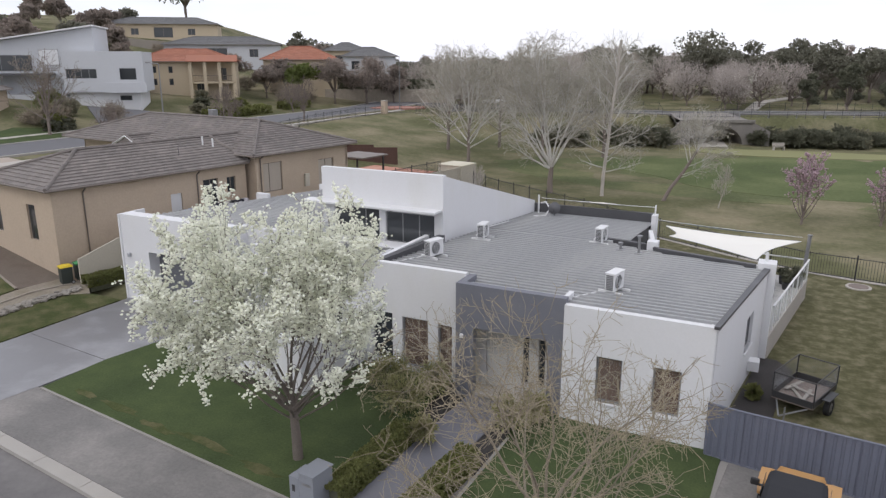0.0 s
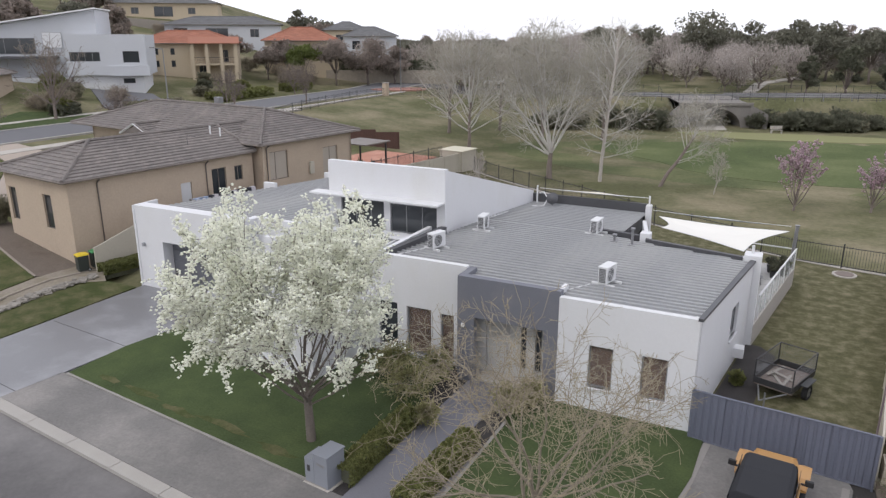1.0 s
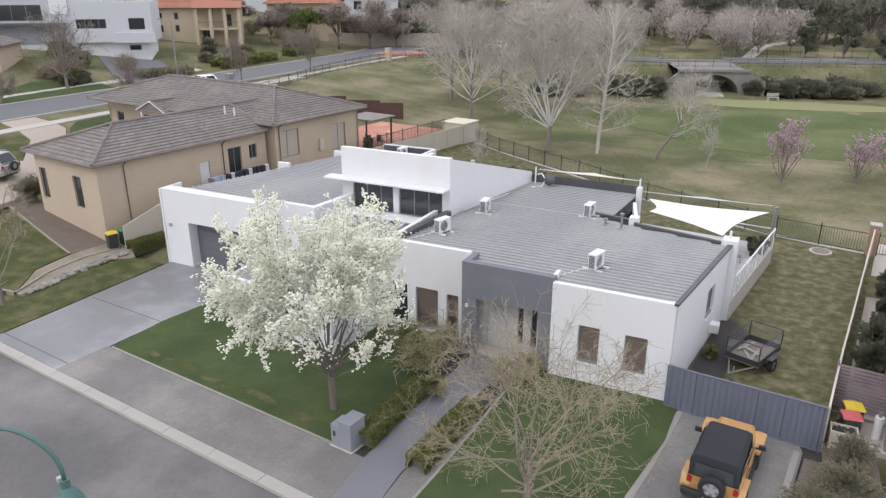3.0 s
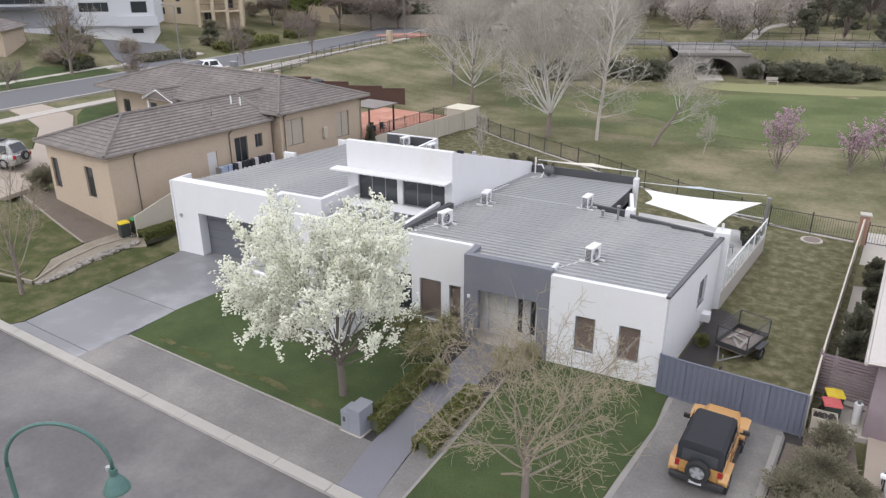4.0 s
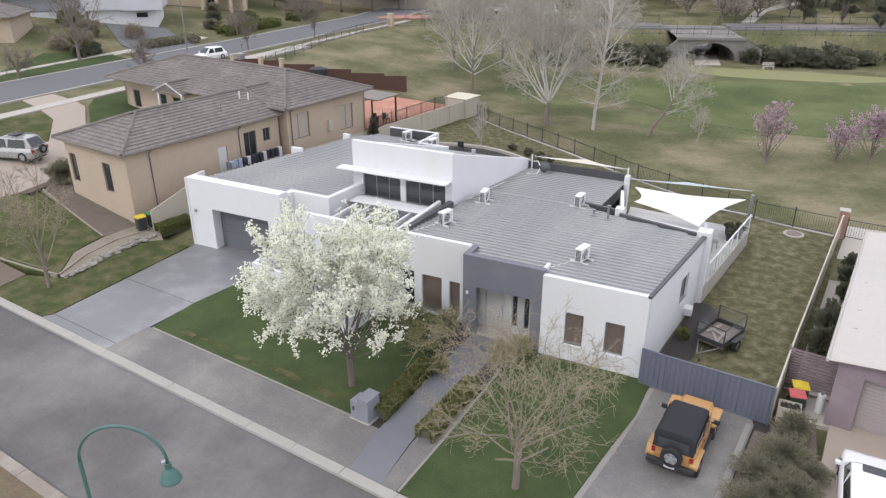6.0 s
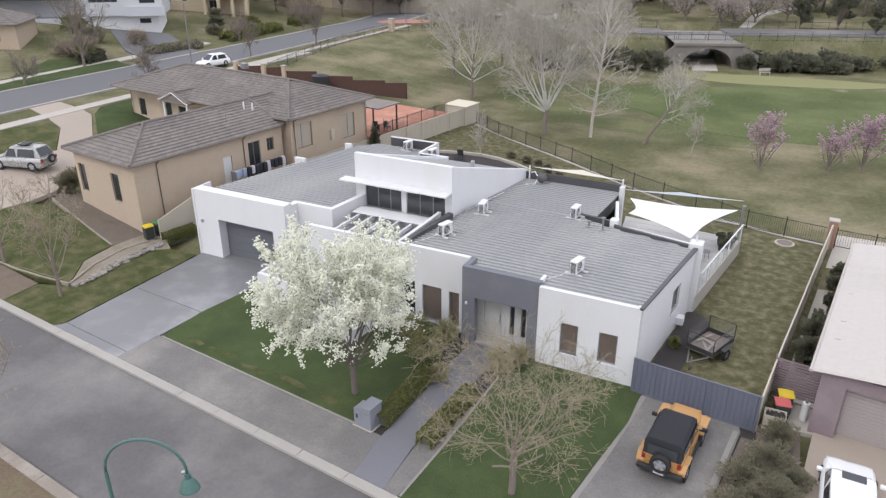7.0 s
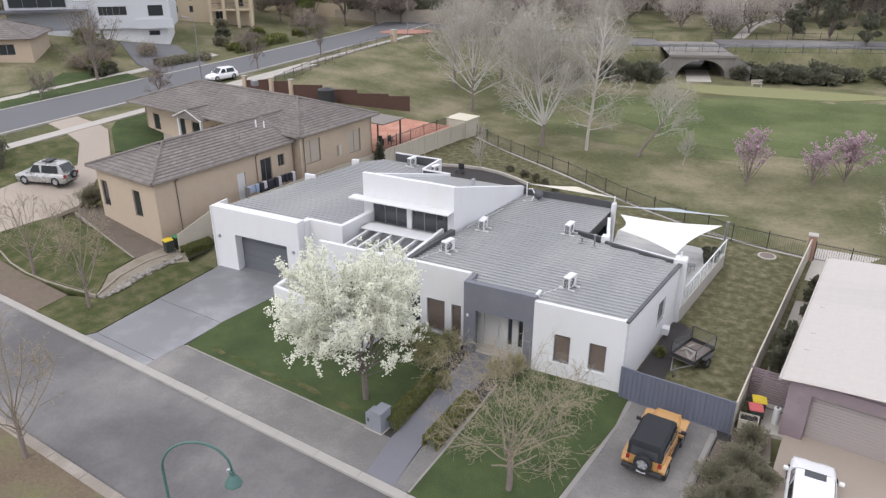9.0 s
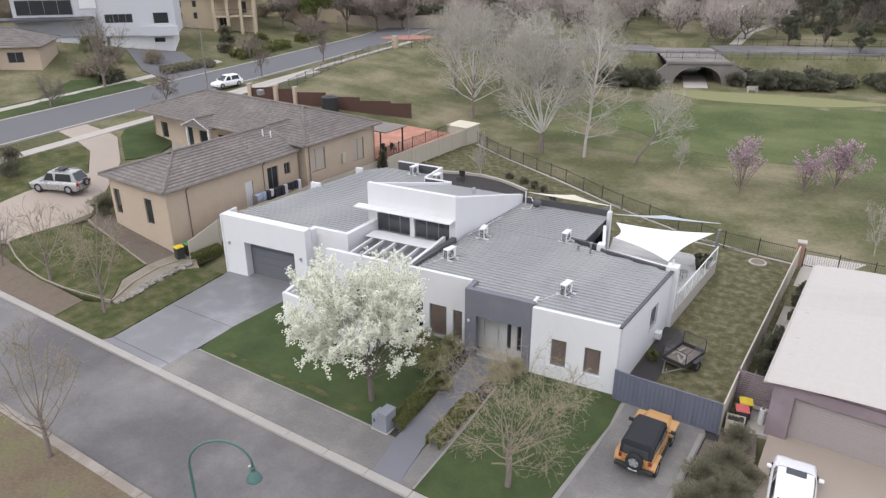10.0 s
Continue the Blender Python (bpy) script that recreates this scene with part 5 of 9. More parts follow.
for k in range(7):
    part("post", oriented(B0, B1, BL * k / 6 - 0.03, BL * k / 6 + 0.03, 0.0, 0.06, 0.95, 2.05), M_WHITE2, bal)
    if k < 6:
        g = part("glass_panel", oriented(B0, B1, BL * k / 6 + 0.06, BL * (k + 1) / 6 - 0.06, 0.02, 0.032, 1.06, 1.95), M_CLEAR, bal)
part("handrail", oriented(B0, B1, -0.1, BL + 0.1, -0.01, 0.07, 2.05, 2.1, bevel=0.01), M_WHITE2, bal)
part("handrail", tube([(1.25, 38.4, 2.07), (-1.4, 38.7, 2.07)], 0.035, 6), M_WHITE2, bal)


def sail(name, corners, sag, label, material):
    """Cloth stretched between three or four corners with hollow edges."""
    n = 14
    C = [Vector(c) for c in corners]
    mid = sum(C, Vector()) / len(C)
    V, F = [], []
    ring = []
    for a, b in zip(C, C[1:] + C[:1]):
        for k in range(n):
            f = k / n
            p = a.lerp(b, f)
            ring.append(p + (mid - p) * (0.62 * f * (1 - f)) + Vector((0, 0, -0.15 * f * (1 - f))))
    rings = 8
    for j in range(rings + 1):
        w = j / rings
        for p in ring:
            q = p.lerp(mid, w)
            V.append((q.x, q.y, q.z - sag * math.sin(w * math.pi / 2)))
    m = len(ring)
    for j in range(rings):
        for k in range(m):
            F.append([j * m + k, j * m + (k + 1) % m, (j + 1) * m + (k + 1) % m, (j + 1) * m + k])
    t = thing(name, label, "shade sail", corners[0])
    raw("cloth", V, F, material, t, smooth=True)
    bm = bmesh.new()
    for k in range(m):
        tube([ring[k], ring[(k + 1) % m]], 0.015, 5, bm, cap=False)
    part("edge_cable", bm, M_WHITE2, t)
    return t


M_SAIL = mat("cream_sail_cloth", (0.76, 0.74, 0.68), 0.9, var=0.04, fine=60, bump=0.05)
sail("shade_sail", [(-5.3, 35.5, 3.75), (-4.62, 32.15, 4.05), (-0.9, 30.5, 3.83), (0.8, 38.7, 2.9)], 0.25, "cream shade sail stretched over the deck", M_SAIL)
sp = thing("sail_post", "tall grey steel post holding the shade sail", "post", (1.25, 38.6, 0))
part("shaft", tube([(1.05, 38.45, -0.3), (1.15, 38.4, 3.3)], 0.09, 10), M_FRAME, sp)
part("cap", tube([(1.15, 38.4, 3.3), (1.15, 38.4, 3.35)], 0.12, 10), M_FRAME, sp)
sp2 = thing("sail_post", "slim white post on the roof edge", "post", (-0.55, 29.7, 3.9))
part("shaft", tube([(-0.5, 29.75, 3.9), (-0.5, 29.75, 4.35)], 0.06, 8), M_WHITE2, sp2)
sp3 = thing("sail_post", "slim white post on the roof edge", "post", (-6.05, 36.7, 3.9))
part("shaft", tube([(-6.08, 36.75, 3.9), (-6.08, 36.75, 4.5)], 0.045, 8), M_WHITE2, sp3)
sail("shade_sail", [(-12.4, 37.3, 4.25), (-6.1, 36.9, 4.35), (-9.4, 39.2, 3.9)], 0.1, "cream shade sail stretched behind the roof", mat("tan_sail_cloth", (0.62, 0.57, 0.46), 0.9, var=0.05, fine=60, bump=0.05))
sail("shade_sail", [(-6.0, 37.4, 3.6), (0.9, 42.4, 2.3), (-3.0, 41.4, 2.6)], 0.1, "pale blue-grey shade sail by the fence", mat("bluegrey_sail_cloth", (0.42, 0.47, 0.52), 0.9, var=0.05, fine=60, bump=0.05))


def sofa(x, y, rz, w=1.7):
    t = thing("outdoor_sofa", "dark woven outdoor sofa on the deck", "sofa", group="deck sofas")
    part("base", bx(-w / 2, w / 2, -0.38, 0.38, 0.06, 0.36, 0.04), M_BLACK, t)
    part("backrest", bx(-w / 2, w / 2, 0.28, 0.42, 0.362, 0.75, 0.05), M_BLACK, t)
    for s in (-1, 1):
        part("armrest", bx(s * (w / 2 - 0.08) - 0.08, s * (w / 2 - 0.08) + 0.08, -0.38, 0.275, 0.362, 0.58, 0.03), M_BLACK, t)
    part("seat_cushion", bx(-w / 2 + 0.17, w / 2 - 0.17, -0.36, 0.27, 0.362, 0.47, 0.04), M_FLASH, t)
    return lay(t, x, y, 1.025, rz)


sofa(-2.3, 33.0, 170, 2.2)
sofa(-0.9, 33.6, 95, 0.9)
tb = thing("side_table", "small black wire side table on the deck", "table", (-0.35, 34.6, 1.02))
part("tabletop", tube([(-0.35, 34.6, 1.50), (-0.35, 34.6, 1.53)], 0.28, 16), M_FRAME, tb)
for a in (0.5, 2.6, 4.7):
    part("leg", tube([(-0.35 + 0.25 * math.cos(a), 34.6 + 0.25 * math.sin(a), 1.02), (-0.35 + 0.2 * math.cos(a), 34.6 + 0.2 * math.sin(a), 1.5)], 0.012, 5), M_BLACK, tb)
for x, y, s in ((0.35, 36.3, 0.9), (0.75, 36.9, 1.2), (0.2, 37.2, 1.0)):
    pt = thing("potted_plant", "dark pot with a leafy plant on the deck", "plant pot", (x, y, 1.02), "deck pots")
    part("pot", tube([(x, y, 1.02), (x, y, 1.02 + 0.4 * s)], 0.16 * s, 12, r1=0.22 * s), M_BLACK, pt)
    V, F = leaves(np.array([x, y, 1.02 + 0.62 * s]) + mound(90, (0.3 * s, 0.3 * s, 0.32 * s), int(x * 10) + 50), 0.09, 4)
    raw("foliage", V, F, M_LEAFD, pt)

# manhole in the back lawn
mh = thing("manhole_cover", "round concrete manhole cover in the lawn", "manhole", (3.85, 42.2 - 0.5, 0))
part("ring", tube([(3.85, 41.75, -0.1), (3.85, 41.75, 0.08)], 0.62, 24), M_CONC, mh)
part("lid", tube([(3.85, 41.75, 0.0), (3.85, 41.75, 0.10)], 0.48, 24), M_BARK, mh)

# letterbox block by the path
lb = thing("letterbox", "pale grey rendered letterbox block at the lawn edge", "letterbox", (-10.75, 13.6, -0.2))
M_LB = mat("letterbox_render", (0.225, 0.237, 0.262), 0.8, var=0.06, fine=25)
rot = Matrix.Translation((-10.75, 13.5, 0.0)) @ Matrix.Rotation(radians(-6.45), 4, "Z")
part("plinth", bx(-0.1, 0.42, -0.35, 0.42, 0.0, 1.05, 0.012, rot), M_LB, lb)
part("column", bx(-0.46, -0.103, -0.35, 0.3, 0.0, 0.86, 0.012, rot), M_LB, lb)
part("cap", bx(-0.13, 0.45, -0.38, 0.45, 1.052, 1.09, 0.01, rot), M_LB, lb)
part("slot", bx(0.02, 0.32, -0.356, -0.351, 0.72, 0.80, 0, rot), M_FRAME, lb)
part("number_bar", bx(-0.36, -0.25, -0.357, -0.352, 0.42, 0.62, 0, rot), M_BLACK, lb, "dark number plate bar")
part("footing", bx(-0.52, 0.48, -0.42, 0.5, -0.1, 0.02, 0.01, rot), M_CONC, lb)


# hedges along the path
def hedge(pts, w, h, seed, name="hedge", label="low clipped box hedge along the garden path", material=None, density=1500, leaf=0.042):
    r = rnd(seed)
    t = thing(name, label, "hedge", (*pts[0], 0))
    C = []
    for a, b in zip(pts, pts[1:]):
        L = math.hypot(b[0] - a[0], b[1] - a[1])
        n = int(density * L)
        s = r.uniform(0, L, n)
        ang = r.uniform(-0.2, math.pi + 0.2, n)
        k = r.uniform(0.75, 1.05, n)
        off = w / 2 * np.clip(np.cos(ang) * 1.25, -1, 1) * k
        z = h * np.clip(np.sin(ang) * 1.25, 0.02, 1) * k
        for i in range(n):
            q = on_wall(a, b, s[i], off[i], 0)
            C.append((q.x, q.y, land(q.x, q.y) + 0.05 + z[i] * (0.93 + 0.10 * noise.noise((q.x * 2, q.y * 2, seed)))))
    V, F = leaves(np.array(C), leaf, seed)
    raw("foliage", V, F, material or M_HEDGE, t)
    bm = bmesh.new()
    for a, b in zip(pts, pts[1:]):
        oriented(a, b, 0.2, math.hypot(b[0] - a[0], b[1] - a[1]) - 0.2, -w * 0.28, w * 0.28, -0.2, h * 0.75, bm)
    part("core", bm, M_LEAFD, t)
    return t


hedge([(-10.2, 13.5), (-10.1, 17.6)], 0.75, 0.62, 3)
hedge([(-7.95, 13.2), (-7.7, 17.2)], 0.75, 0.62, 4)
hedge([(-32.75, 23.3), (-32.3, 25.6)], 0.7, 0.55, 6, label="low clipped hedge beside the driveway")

# street lamp with a hooked arm
def street_lamp(x, y):
    z0 = 0.0
    M_LAMP = mat("green_lamp_paint", (0.075, 0.15, 0.135), 0.45, var=0.08, bump=0.0)
    t = thing("street_lamp", "dark green street lamp with a hooked arm and bell shade", "street lamp", (x, y, z0))
    part("pole", tube([(x, y, z0 - 0.1), (x, y, 7.5)], 0.045, 10), M_LAMP, t)
    part("base", tube([(x, y, z0), (x, y, z0 + 0.9)], 0.1, 10), M_LAMP, t)
    R = 0.94
    d = Vector((0.893, 0.449, 0)).normalized()
    arc = [Vector((x, y, 7.5)) + d * (R - R * math.cos(a)) + Vector((0, 0, R * 0.98 * math.sin(a))) for a in np.linspace(0, math.pi * 1.02, 18)]
    part("arm", tube(arc, 0.036, 8), M_LAMP, t, smooth=True)
    e = arc[-1]
    part("neck", tube([e, e + Vector((0, 0, -0.16))], 0.075, 10), M_LAMP, t)
    part("shade", tube([e + Vector((0, 0, -0.14)), e + Vector((0, 0, -0.26)), e + Vector((0, 0, -0.42))], 0.08, 20, r1=0.235), M_LAMP, t, smooth=False)
    part("shade_rim", tube([e + Vector((0, 0, -0.42)), e + Vector((0, 0, -0.46))], 0.236, 20, r1=0.242), M_LAMP, t)
    bm = bmesh.new()
    bmesh.ops.create_uvsphere(bm, u_segments=12, v_segments=8, radius=0.12, matrix=Matrix.Translation(e + Vector((0, 0, -0.43))))
    part("bulb_glass", bm, M_WHITE2, t)
    part("sensor", tube([e + Vector((-0.12, 0, -0.08)), e + Vector((-0.12, 0, 0.0))], 0.05, 8), M_ALLOY, t)
    return t



street_lamp(-9.88, 1.37)


def wheel(name, parent, x, y, z, r, w, rim=None, axis=(1, 0, 0), spokes=5):
    """A tyre with its rim; its axle runs along the axis."""
    a = Vector(axis)
    c = Vector((x, y, z))
    bm = bmesh.new()
    prof = [(-w / 2, r * 0.62), (-w / 2, r * 0.92), (-w * 0.36, r), (w * 0.36, r), (w / 2, r * 0.92), (w / 2, r * 0.62)]
    n = 24
    rows = []
    side = a.cross(Vector((0, 0, 1)))
    side = side.normalized() if side.length > 1e-4 else Vector((1, 0, 0))
    up = side.cross(a)
    for k in range(n):
        t = 2 * math.pi * k / n
        rows.append([bm.verts.new(c + a * d + (side * math.cos(t) + up * math.sin(t)) * q) for d, q in prof])
    for k in range(n):
        for j in range(len(prof)):
            p, q = rows[k], rows[(k + 1) % n]
            bm.faces.new((p[j], p[(j + 1) % len(prof)], q[(j + 1) % len(prof)], q[j]))
    ty = part(name, bm, M_RUBBER, parent, smooth=False)
    bm = tube([c - a * w * 0.36, c + a * w * 0.30], r * 0.62, 20)
    part("hub_disc", bm, M_FRAME, ty)
    bm = bmesh.new()
    for sgn in (-1, 1):
        for k in range(spokes):
            t = 2 * math.pi * k / spokes + 0.3
            d = side * math.cos(t) + up * math.sin(t)
            e = side * -math.sin(t) + up * math.cos(t)
            q = c + a * sgn * w * 0.42
            vs = [bm.verts.new(q + d * rr + e * ww + a * sgn * dz) for rr, ww, dz in ((r * 0.1, r * 0.12, 0.0), (r * 0.6, r * 0.17, 0), (r * 0.6, -r * 0.17, 0), (r * 0.1, -r * 0.12, 0))]
            bm.faces.new(vs)
        tube([c + a * sgn * w * 0.42, c + a * sgn * w * 0.46], r * 0.16, 12, bm)
        tube([c + a * sgn * w * 0.37, c + a * sgn * w * 0.43], r * 0.63, 24, bm, r1=r * 0.60, cap=False)
    part("rim", bm, rim or M_ALLOY, ty)
    return ty


def loft(sections, bm=None):
    """A closed skin over cross-sections that run along y: (y, half-width list of (x, z))."""
    bm = bm or bmesh.new()
    rings = []
    for y, pts in sections:
        full = [(x, z) for x, z in pts] + [(-x, z) for x, z in reversed(pts)]
        rings.append([bm.verts.new((x, y, z)) for x, z in full])
    n = len(rings[0])
    for a, b in zip(rings, rings[1:]):
        for k in range(n):
            bm.faces.new((a[k], a[(k + 1) % n], b[(k + 1) % n], b[k]))
    bm.faces.new(rings[0])
    bm.faces.new(rings[-1][::-1])
    return bm


def eased(bm, w):
    """Rounds all the edges of a panel-work body."""
    bmesh.ops.recalc_face_normals(bm, faces=bm.faces)
    bmesh.ops.bevel(bm, geom=bm.edges[:], offset=w, segments=2, affect="EDGES", profile=0.5, clamp_overlap=True)
    return bm


M_ORANGE = mat("amber_car_paint", (0.43, 0.235, 0.080), 0.3, var=0.05, big=1, fine=60, bump=0.0, spec=0.5)
M_CANVAS = mat("black_canvas", (0.022, 0.023, 0.027), 0.85, var=0.15, fine=60, bump=0.15)
M_PLASTIC = mat("black_plastic", (0.03, 0.03, 0.032), 0.6, var=0.1, bump=0.05)
M_RED = mat("red_lens", (0.30, 0.02, 0.02), 0.25, var=0.05, bump=0.0)
M_CARW = mat("white_car_paint", (0.80, 0.80, 0.81), 0.25, var=0.02, bump=0.0, spec=0.5)
M_CARS = mat("silver_car_paint", (0.42, 0.42, 0.41), 0.3, var=0.04, bump=0.0, metal=0.5)
M_CHROME = mat("pale_lens", (0.6, 0.6, 0.62), 0.15, var=0.03, bump=0.0)


def jeep():
    t = thing("offroad_car", "amber two-door off-road car with a black soft top", "car")
    # tub and bonnet, front towards +y
    part("tub", bx(-0.76, 0.76, -1.75, 0.75, 0.55, 1.12, 0.04), M_ORANGE, t)
    part("bonnet", eased(loft([(0.752, [(0.70, 0.62), (0.70, 1.08), (0.55, 1.16)]), (1.3, [(0.66, 0.62), (0.66, 1.06), (0.5, 1.14)]), (1.95, [(0.58, 0.62), (0.58, 1.0), (0.45, 1.08)])]), 0.03), M_ORANGE, t)
    part("grille", bx(-0.55, 0.55, 1.955, 2.02, 0.62, 1.04, 0.02), M_ORANGE, t)
    for s in (-1, 1):
        part("headlight", tube([(s * 0.4, 2.0, 0.86), (s * 0.4, 2.05, 0.86)], 0.1, 14), M_CHROME, t)
        o = part("front_flare", loft([(0.85, [(0.02, 0.70), (0.17, 0.72), (0.17, 0.78), (0.02, 0.80)]), (1.1, [(0.02, 0.93), (0.21, 0.93), (0.21, 1.0), (0.02, 1.0)]), (1.75, [(0.02, 0.95), (0.21, 0.95), (0.21, 1.02), (0.02, 1.02)]), (2.0, [(0.02, 0.82), (0.19, 0.80), (0.19, 0.86), (0.02, 0.90)])]), M_ORANGE, t)
        o.location.x = s * 0.76
        o = part("rear_flare", loft([(-1.80, [(0.02, 0.62), (0.14, 0.62), (0.14, 0.72), (0.02, 0.75)]), (-1.6, [(0.02, 0.92), (0.16, 0.92), (0.16, 0.99), (0.02, 1.0)]), (-0.95, [(0.02, 0.92), (0.16, 0.92), (0.16, 0.99), (0.02, 1.0)]), (-0.70, [(0.02, 0.62), (0.14, 0.62), (0.14, 0.72), (0.02, 0.75)])]), M_ORANGE, t)
        o.location.x = s * 0.78
        dr = part("door", bx(s * 0.775 - 0.02, s * 0.775 + 0.02, -0.62, 0.62, 0.58, 1.14, 0.012), M_ORANGE, t)
        part("door_handle", bx(s * 0.80 - 0.012, s * 0.80 + 0.012, -0.52, -0.34, 0.95, 1.0, 0.005), M_PLASTIC, dr)
        part("door_window", bx(s * 0.742 - 0.006, s * 0.742 + 0.006, -0.5, 0.52, 1.16, 1.58), M_GLASS, t)
        mi = part("mirror", bx(s * 0.98 - 0.11, s * 0.98 + 0.11, 0.52, 0.62, 1.12, 1.30, 0.03), M_PLASTIC, t)
        part("mirror_arm", bx(s * 0.83 - 0.05, s * 0.83 + 0.05, 0.55, 0.59, 1.12, 1.17), M_PLASTIC, mi)
        part("tail_light", bx(s * 0.66 - 0.07, s * 0.66 + 0.07, -1.80, -1.755, 0.86, 1.06, 0.01), M_RED, t)
        part("side_step", bx(s * 0.82 - 0.07, s * 0.82 + 0.07, -0.62, 0.8, 0.42, 0.5, 0.02), M_PLASTIC, t)
        part("soft_window", bx(s * 0.735 - 0.006, s * 0.735 + 0.006, -1.6, -0.62, 1.2, 1.55), M_GLASSB, t)
    part("soft_top", eased(loft([(-1.78, [(0.72, 1.10), (0.73, 1.16), (0.70, 1.24)]), (-1.60, [(0.72, 1.10), (0.70, 1.62), (0.56, 1.75)]), (-0.4, [(0.72, 1.12), (0.68, 1.72), (0.56, 1.83)]), (0.36, [(0.72, 1.12), (0.66, 1.70), (0.55, 1.80)]), (0.50, [(0.72, 1.12), (0.66, 1.62), (0.55, 1.70)])]), 0.04), M_CANVAS, t, "black canvas soft top")
    part("rear_window", prism([(-0.55, -1.80), (0.55, -1.80), (0.55, -1.785), (-0.55, -1.785)], 1.16, 1.58), M_GLASSB, t)
    part("windscreen", loft([(0.52, [(0.64, 1.60), (0.64, 1.66)]), (0.80, [(0.67, 1.12), (0.67, 1.16)])]), M_GLASS, t)
    part("rear_bumper", bx(-0.85, 0.85, -1.98, -1.80, 0.48, 0.68, 0.04), M_PLASTIC, t)
    part("front_bumper", bx(-0.85, 0.85, 2.04, 2.2, 0.48, 0.66, 0.04), M_PLASTIC, t)
    part("tailgate", bx(-0.60, 0.60, -1.79, -1.752, 0.60, 1.10, 0.012), M_ORANGE, t)
    part("number_plate", bx(-0.19, 0.19, -1.995, -1.982, 0.50, 0.62), M_CHROME, t, "pale number plate with a blank bar")
    part("chassis", bx(-0.5, 0.5, -1.7, 1.95, 0.35, 0.56), M_PLASTIC, t)
    for s in (-1, 1):
        for y in (-1.22, 1.2):
            wheel("wheel", t, s * 0.79, y, 0.39, 0.39, 0.25)
    wheel("spare_wheel", t, 0.02, -1.96, 0.98, 0.38, 0.24, axis=(0, -1, 0))
    return lay(t, 0.98, 17.35, -0.05, -5.5)


jeep()


